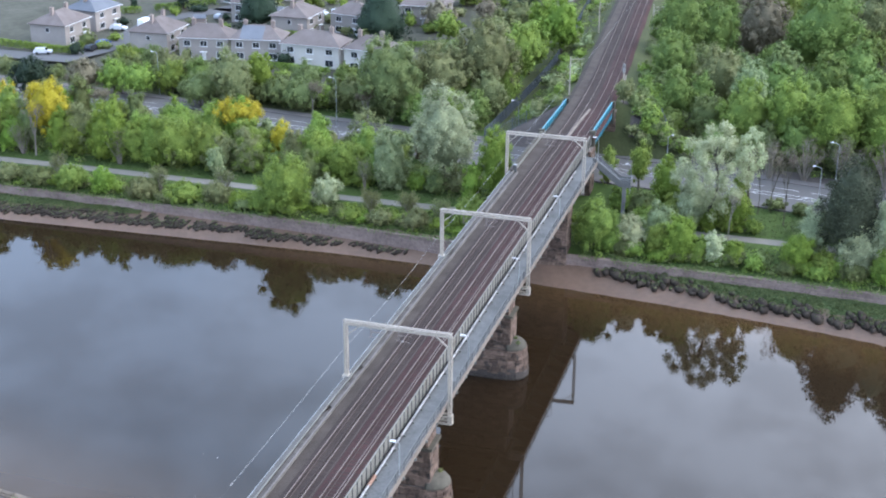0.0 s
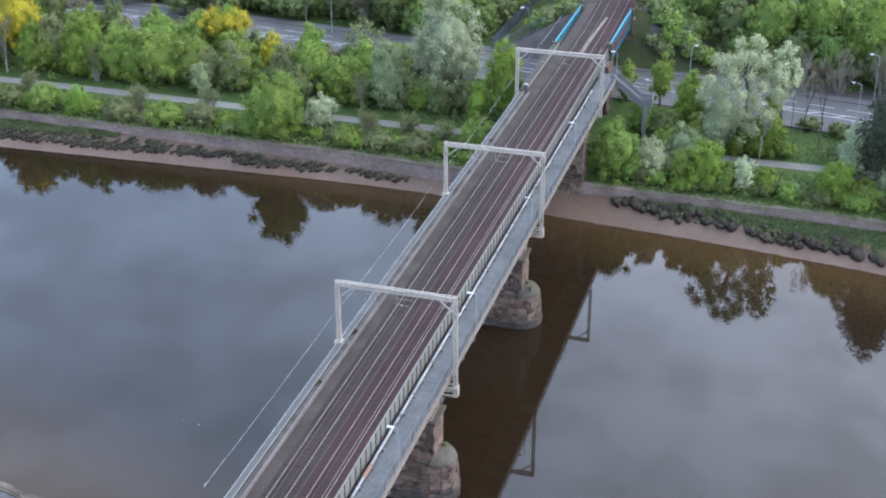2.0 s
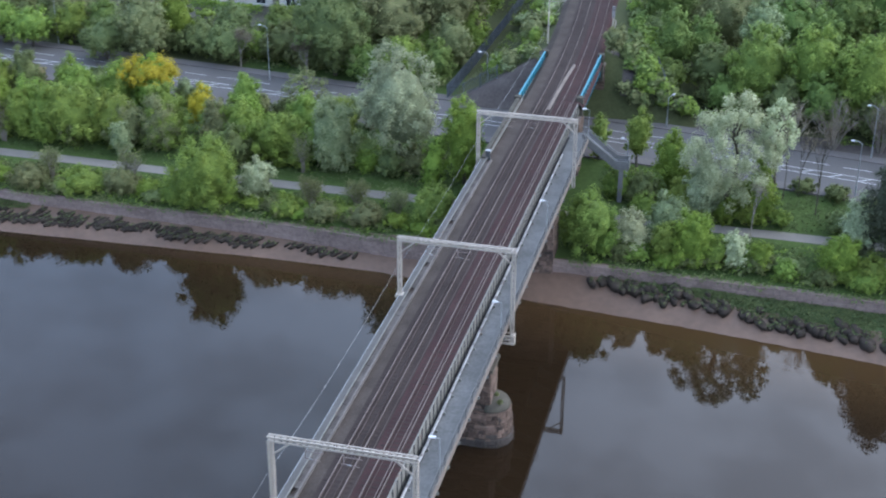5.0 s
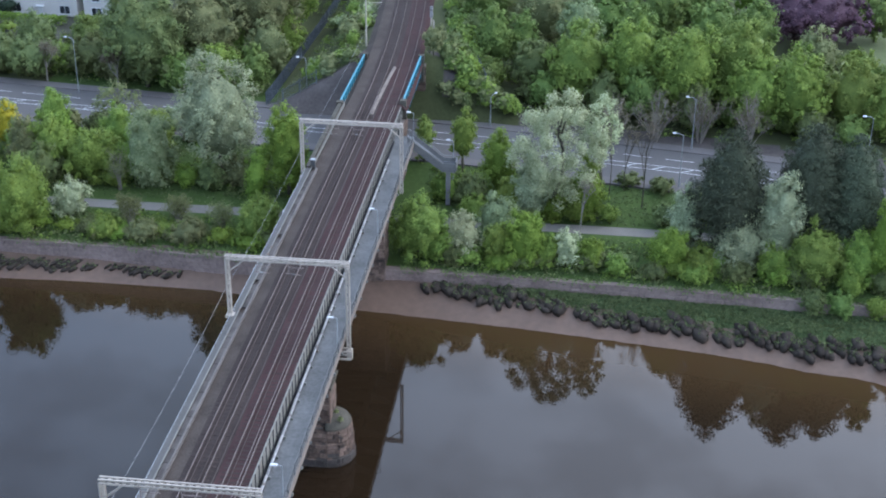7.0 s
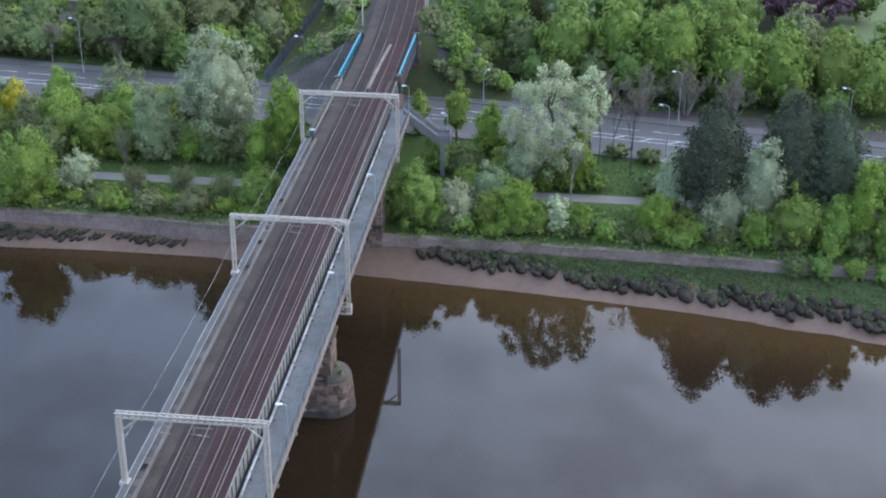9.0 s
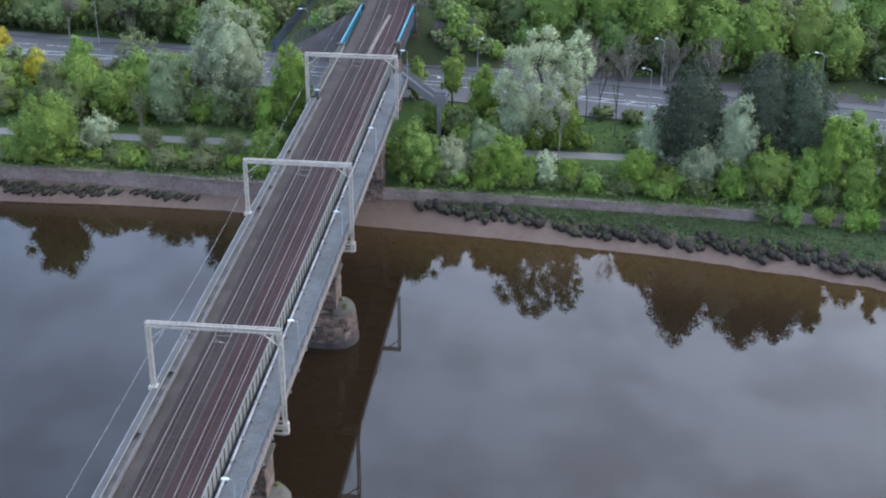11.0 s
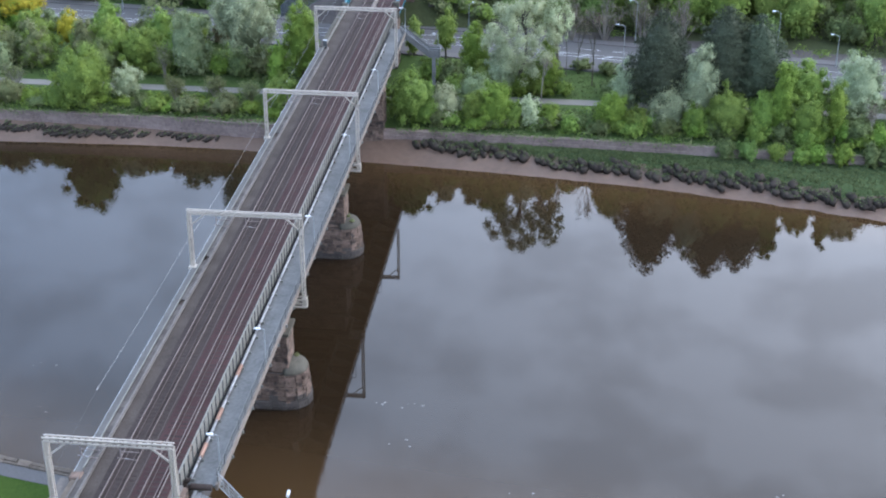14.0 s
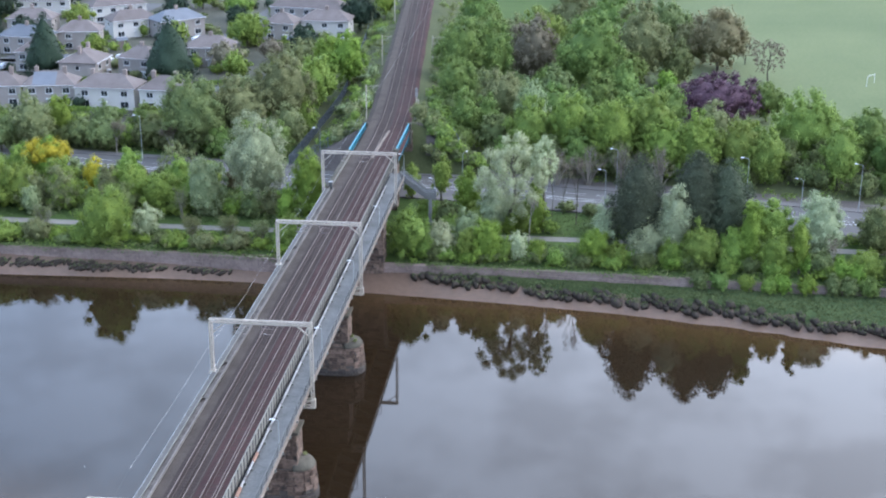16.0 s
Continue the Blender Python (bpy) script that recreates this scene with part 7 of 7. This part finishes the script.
for x0, y0, x1, y1, d, white, slate in (
    (-122, 215, -109, 213, 8, 0, 1), (-108, 222, -97, 224, 8, 0, 0), (-112, 262, -98, 271, 8, 1, 0), (-45, 248, -31, 248, 9, 1, 0), (-55, 243, -46, 242, 8, 0, 0), (-98, 239, -87, 247, 8, 1, 0),
    (-84, 240, -74, 250, 8, 0, 1), (-80.5, 190.5, -71.0, 188.5, 8, 0, 0), (-67, 205, -55, 206, 8, 0, 0), (-59, 271, -36, 267, 9, 0, 0), (-109, 194, -101, 194, 8, 0, 0), (-130, 240, -117, 241, 8, 0, 0), (-140, 270, -124, 275, 8, 1, 0)):
    house(x0, y0, x1, y1, d, RENDER_WHITE if white else RENDER_GREY, SLATE if slate else ROOF, (WHITEH if white else GREYH), chimneys=1)


# ---- estate streets and cars ----
def street(pts, w, label):
    g = Geo()
    left, right = [], []
    for i, (x, y) in enumerate(pts):
        a, b = pts[max(0, i - 1)], pts[min(len(pts) - 1, i + 1)]
        d = Vector((b[0] - a[0], b[1] - a[1], 0)).normalized()
        left.append((x - d.y * w / 2, y + d.x * w / 2, 8.12))
        right.append((x + d.y * w / 2, y - d.x * w / 2, 8.12))
    single("street", g.strip(left, right), STREET, label, "road", kind="structure")


street([(-175, 148), (-150, 146), (-128, 146), (-125.5, 156), (-126, 172), (-128, 190), (-118, 205), (-100, 208), (-82, 206)], 6.5, "grey asphalt street between the houses")
street([(-117, 205), (-108, 240), (-104, 300)], 6.5, "grey asphalt street between the houses")
street([(-82, 206), (-74, 216), (-66, 235), (-62, 300)], 6.5, "grey asphalt street between the houses")


def car(x, y, rz, paint, label, van=False):
    z = 8.12
    c = thing("van" if van else "car", (x, y, z), label, "van" if van else "car", "parked cars", rz)
    L, W = (5.0, 1.95) if van else (4.2, 1.75)
    prof = [(-L / 2, 0.35), (-L / 2, 1.9), (0.9, 1.95), (1.5, 1.25), (L / 2, 1.0), (L / 2, 0.35)] if van else [(-L / 2, 0.35), (-L / 2, 0.85), (-L / 2 + 0.4, 1.4), (0.3, 1.45), (1.0, 0.95), (L / 2, 0.78), (L / 2, 0.35)]
    rings = [[(a, s * W / 2 * (0.86 if b > 1.1 else 1.0), b) for a, b in prof] for s in (-1, 1)]
    part("body", Geo().loft(rings), CARS[paint], c)
    top = 1.35 if not van else 1.8
    part("windscreen", Geo().add([(0.42, -0.66, top), (0.42, 0.66, top), (1.02, 0.72, 0.99), (1.02, -0.72, 0.99)] if not van else [(0.98, -0.7, 1.88), (0.98, 0.7, 1.88), (1.53, 0.78, 1.28), (1.53, -0.78, 1.28)], [(0, 3, 2, 1)]), GLASS, c)
    for s in (-1, 1):
        part("side_glass", Geo().add([(-1.5, s * W * 0.452, 1.0), (0.8, s * W * 0.452, 1.0), (0.3, s * W * 0.44, 1.36), (-1.4, s * W * 0.44, 1.36)], [(0, 1, 2, 3)]), GLASS, c)
        for a in (-L / 2 + 0.8, L / 2 - 0.85):
            wheel = part("wheel", Geo().tube((a, s * (W / 2 - 0.18), 0.32), (a, s * (W / 2 + 0.02), 0.32), 0.32, 0.32, 12), BLACK, c)
    return c


for x, y, rz, paint, van in ((-127, 155.3, 85, "black", 0), (-127, 160.3, 88, "blue", 0), (-127.6, 183, 85, "white", 1), (-131.5, 176, 10, "silver", 0), (-113, 196, 80, "grey", 0),
                             (-86, 210, -40, "white", 0), (-88, 206, -10, "silver", 0), (-84, 201, -30, "red", 0), (-79, 214, 70, "white", 0), (-72, 236, 70, "white", 1), (-108, 232, 85, "blue", 0), (-136, 148.5, 20, "silver", 0)):
    car(x, y, rz, paint, f"{paint} {'panel van' if van else 'hatchback car'} parked on the estate street", bool(van))


# garden hedges
def hedge(xa, ya, xb, yb, h, w, label):
    rng = np.random.default_rng(int(abs(xa * 7 + ya)))
    L = math.hypot(xb - xa, yb - ya)
    n = int(L * h * 60)
    u = rng.uniform(0, 1, n)
    p = np.stack([xa + (xb - xa) * u, ya + (yb - ya) * u, 8.0 + rng.uniform(0, 1, n) ** 0.6 * h], 1)
    p[:, :2] += rng.uniform(-0.5, 0.5, (n, 2)) * w
    ob = new("hedge", quads("hedge", leaf_quads(rng, p, rng.normal(size=(n, 3)) + (0, 0, 0.4), 0.4), LEAF["green"]))
    tagged(ob, label, "hedge", "garden hedges")


def shed(x, y, rz, w, d, label):
    """A small garden shed with a felted gable roof."""
    s = thing("garden_shed", (x, y, 8.0), label, "shed", "garden sheds", rz)
    part("wall", Geo().loft([[(-w / 2, -d / 2, z), (w / 2, -d / 2, z), (w / 2, d / 2, z), (-w / 2, d / 2, z)] for z in (-0.3, 2.0)]), BRICK, s)
    part("roof", Geo().loft([[(-w / 2 - 0.15, yy, zz) for yy, zz in ((-d / 2 - 0.2, 1.95), (0, 2.7), (d / 2 + 0.2, 1.95), (d / 2 + 0.2, 2.05), (0, 2.82), (-d / 2 - 0.2, 2.05))], [(w / 2 + 0.15, yy, zz) for yy, zz in ((-d / 2 - 0.2, 1.95), (0, 2.7), (d / 2 + 0.2, 1.95), (d / 2 + 0.2, 2.05), (0, 2.82), (-d / 2 - 0.2, 2.05))]]), SLATE, s, "felted gable roof")
    part("door", Geo().box(w / 2, w / 2 + 0.04, -0.4, 0.4, 0, 1.8), FRAMEW, s)


for x, y, rz, w, d in ((-76, 173, 10, 3, 2.4), (-60, 172, 80, 2.6, 2.2), (-96, 168, 5, 3, 2.2), (-87, 171, 95, 2.8, 2.2), (-115, 188, 20, 3, 2.4), (-72, 197, 60, 3, 2.4), (-49, 171, 15, 2.6, 2.0), (-62, 217, 0, 3, 2.4), (-92, 228, 30, 3, 2.4), (-45, 236, 5, 2.8, 2.2), (-118, 228, 85, 3, 2.2), (-101, 203, 15, 5, 3), (-52, 260, 40, 3, 2.4)):
    shed(x, y, rz, w, d, "small brown garden shed with a dark roof")
for a in ((-94, 167, -76, 169), (-76, 176, -60, 174), (-112, 176, -97, 178), (-70, 214, -56, 215), (-112, 232, -98, 236), (-60, 236, -44, 234), (-90, 253, -74, 257), (-58, 180, -46, 186), (-134, 200, -122, 212)):
    hedge(*a, 1.7, 1.2, "clipped dark green garden hedge")
for a in ((-165, 153, -150, 152.5), (-150, 152.5, -131, 150.3), (-131, 150.3, -130, 156), (-141, 194, -136, 196), (-120, 155, -110, 153.5), (-80, 151.6, -66, 151.2), (-96, 182, -82, 182), (-64, 152, -50, 152)):
    hedge(*a, 1.8, 1.4, "clipped dark green garden hedge")

# ---- park ----
goal = thing("goal_post", (109, 205, ground_z(109, 205)), "white football goal frame on the park lawn", "goal", "", 58)
part("frame", Geo().tube((-2.5, 0, 0), (-2.5, 0, 2.4), 0.06, 0.06, 8).tube((2.5, 0, 0), (2.5, 0, 2.4), 0.06, 0.06, 8).tube((-2.5, 0, 2.4), (2.5, 0, 2.4), 0.06, 0.06, 8), WHITE, goal)

# far woods that close the view
def far_woods():
    rng = np.random.default_rng(77)
    out = []
    for _ in range(170):
        x, y = rng.uniform(-420, 420), rng.uniform(330, 420)
        if abs(x - mid_x(y)) < 14:
            continue
        h, r = rng.uniform(8, 16), rng.uniform(5, 9)
        pos, nrm, _e, core = crown_points(rng, r, 0.5, h, 0.3, 1.3, "round", 1.0, True, False)
        out.append(np.concatenate([leaf_quads(rng, pos, nrm, 1.2), core[0][core[1]]]) + (x, y, ground_z(x, y)))
    tagged(new("far_woods", quads("far_woods", np.concatenate(out), LEAF["dull"])), "dull green belt of far trees", "woods", "", "stuff")


far_woods()

for px, py in ((4.4, 37.6), (5.1, 36.2), (4.6, 1.4)):
    tree(px, py, 0.55, 0.36, "olive", "small yellow-green weed growing on the pier", 0.0, 1.0, 0.12, name="shrub", group="pier weeds", z=5.0 if py > 5 else 4.95)

# flecks of foam on the water
g = Geo()
r = random.Random(9)
for cx, cy, n in ((17.8, 0.5, 6), (14.0, 0.8, 4), (16.7, -7.5, 3), (41, -16, 3), (57, -12, 4), (-26.8, 4.4, 3), (-22.4, -4.9, 2), (30, -14, 2)):
    for _ in range(n):
        x, y, s, ph = cx + r.gauss(0, 0.9), cy + r.gauss(0, 0.6), r.uniform(0.05, 0.14), r.uniform(0, 6)
        g.add([(x + s * (1 + 0.5 * r.random()) * math.cos(ph + k), y + 0.6 * s * math.sin(ph + k), 0.012) for k in (0, 1.05, 2.1, 3.15, 4.2, 5.25)], [(0, 1, 2, 3, 4, 5)])
single("foam", g, surface("thin_foam", (0.16, 0.16, 0.16), (0.26, 0.26, 0.255), 0.7, 6, 0.5, 0.0), "small white flecks of foam on the water", "foam", kind="stuff")


# river wall stones: those by the bridge singly, the rest joined
rest = {False: Geo(), True: Geo()}
BLOCK, BLOCK_T = BLOCK_W, BLOCK_W
for a in np.arange(-132, 132, 6.0):
    b = a + 6.0
    near = 6 <= a < 48
    wall_of_blocks(river_wall, (a, wall_y(a)), (b, wall_y(b)), 0.9 if a > 0 else 0.4, 3.3, 0.6, 1.05, near, rest, int(a), tide=-9, thick=0.3)
part("wall_stonework", rest[False], WALLREST, river_wall, kind="stuff")
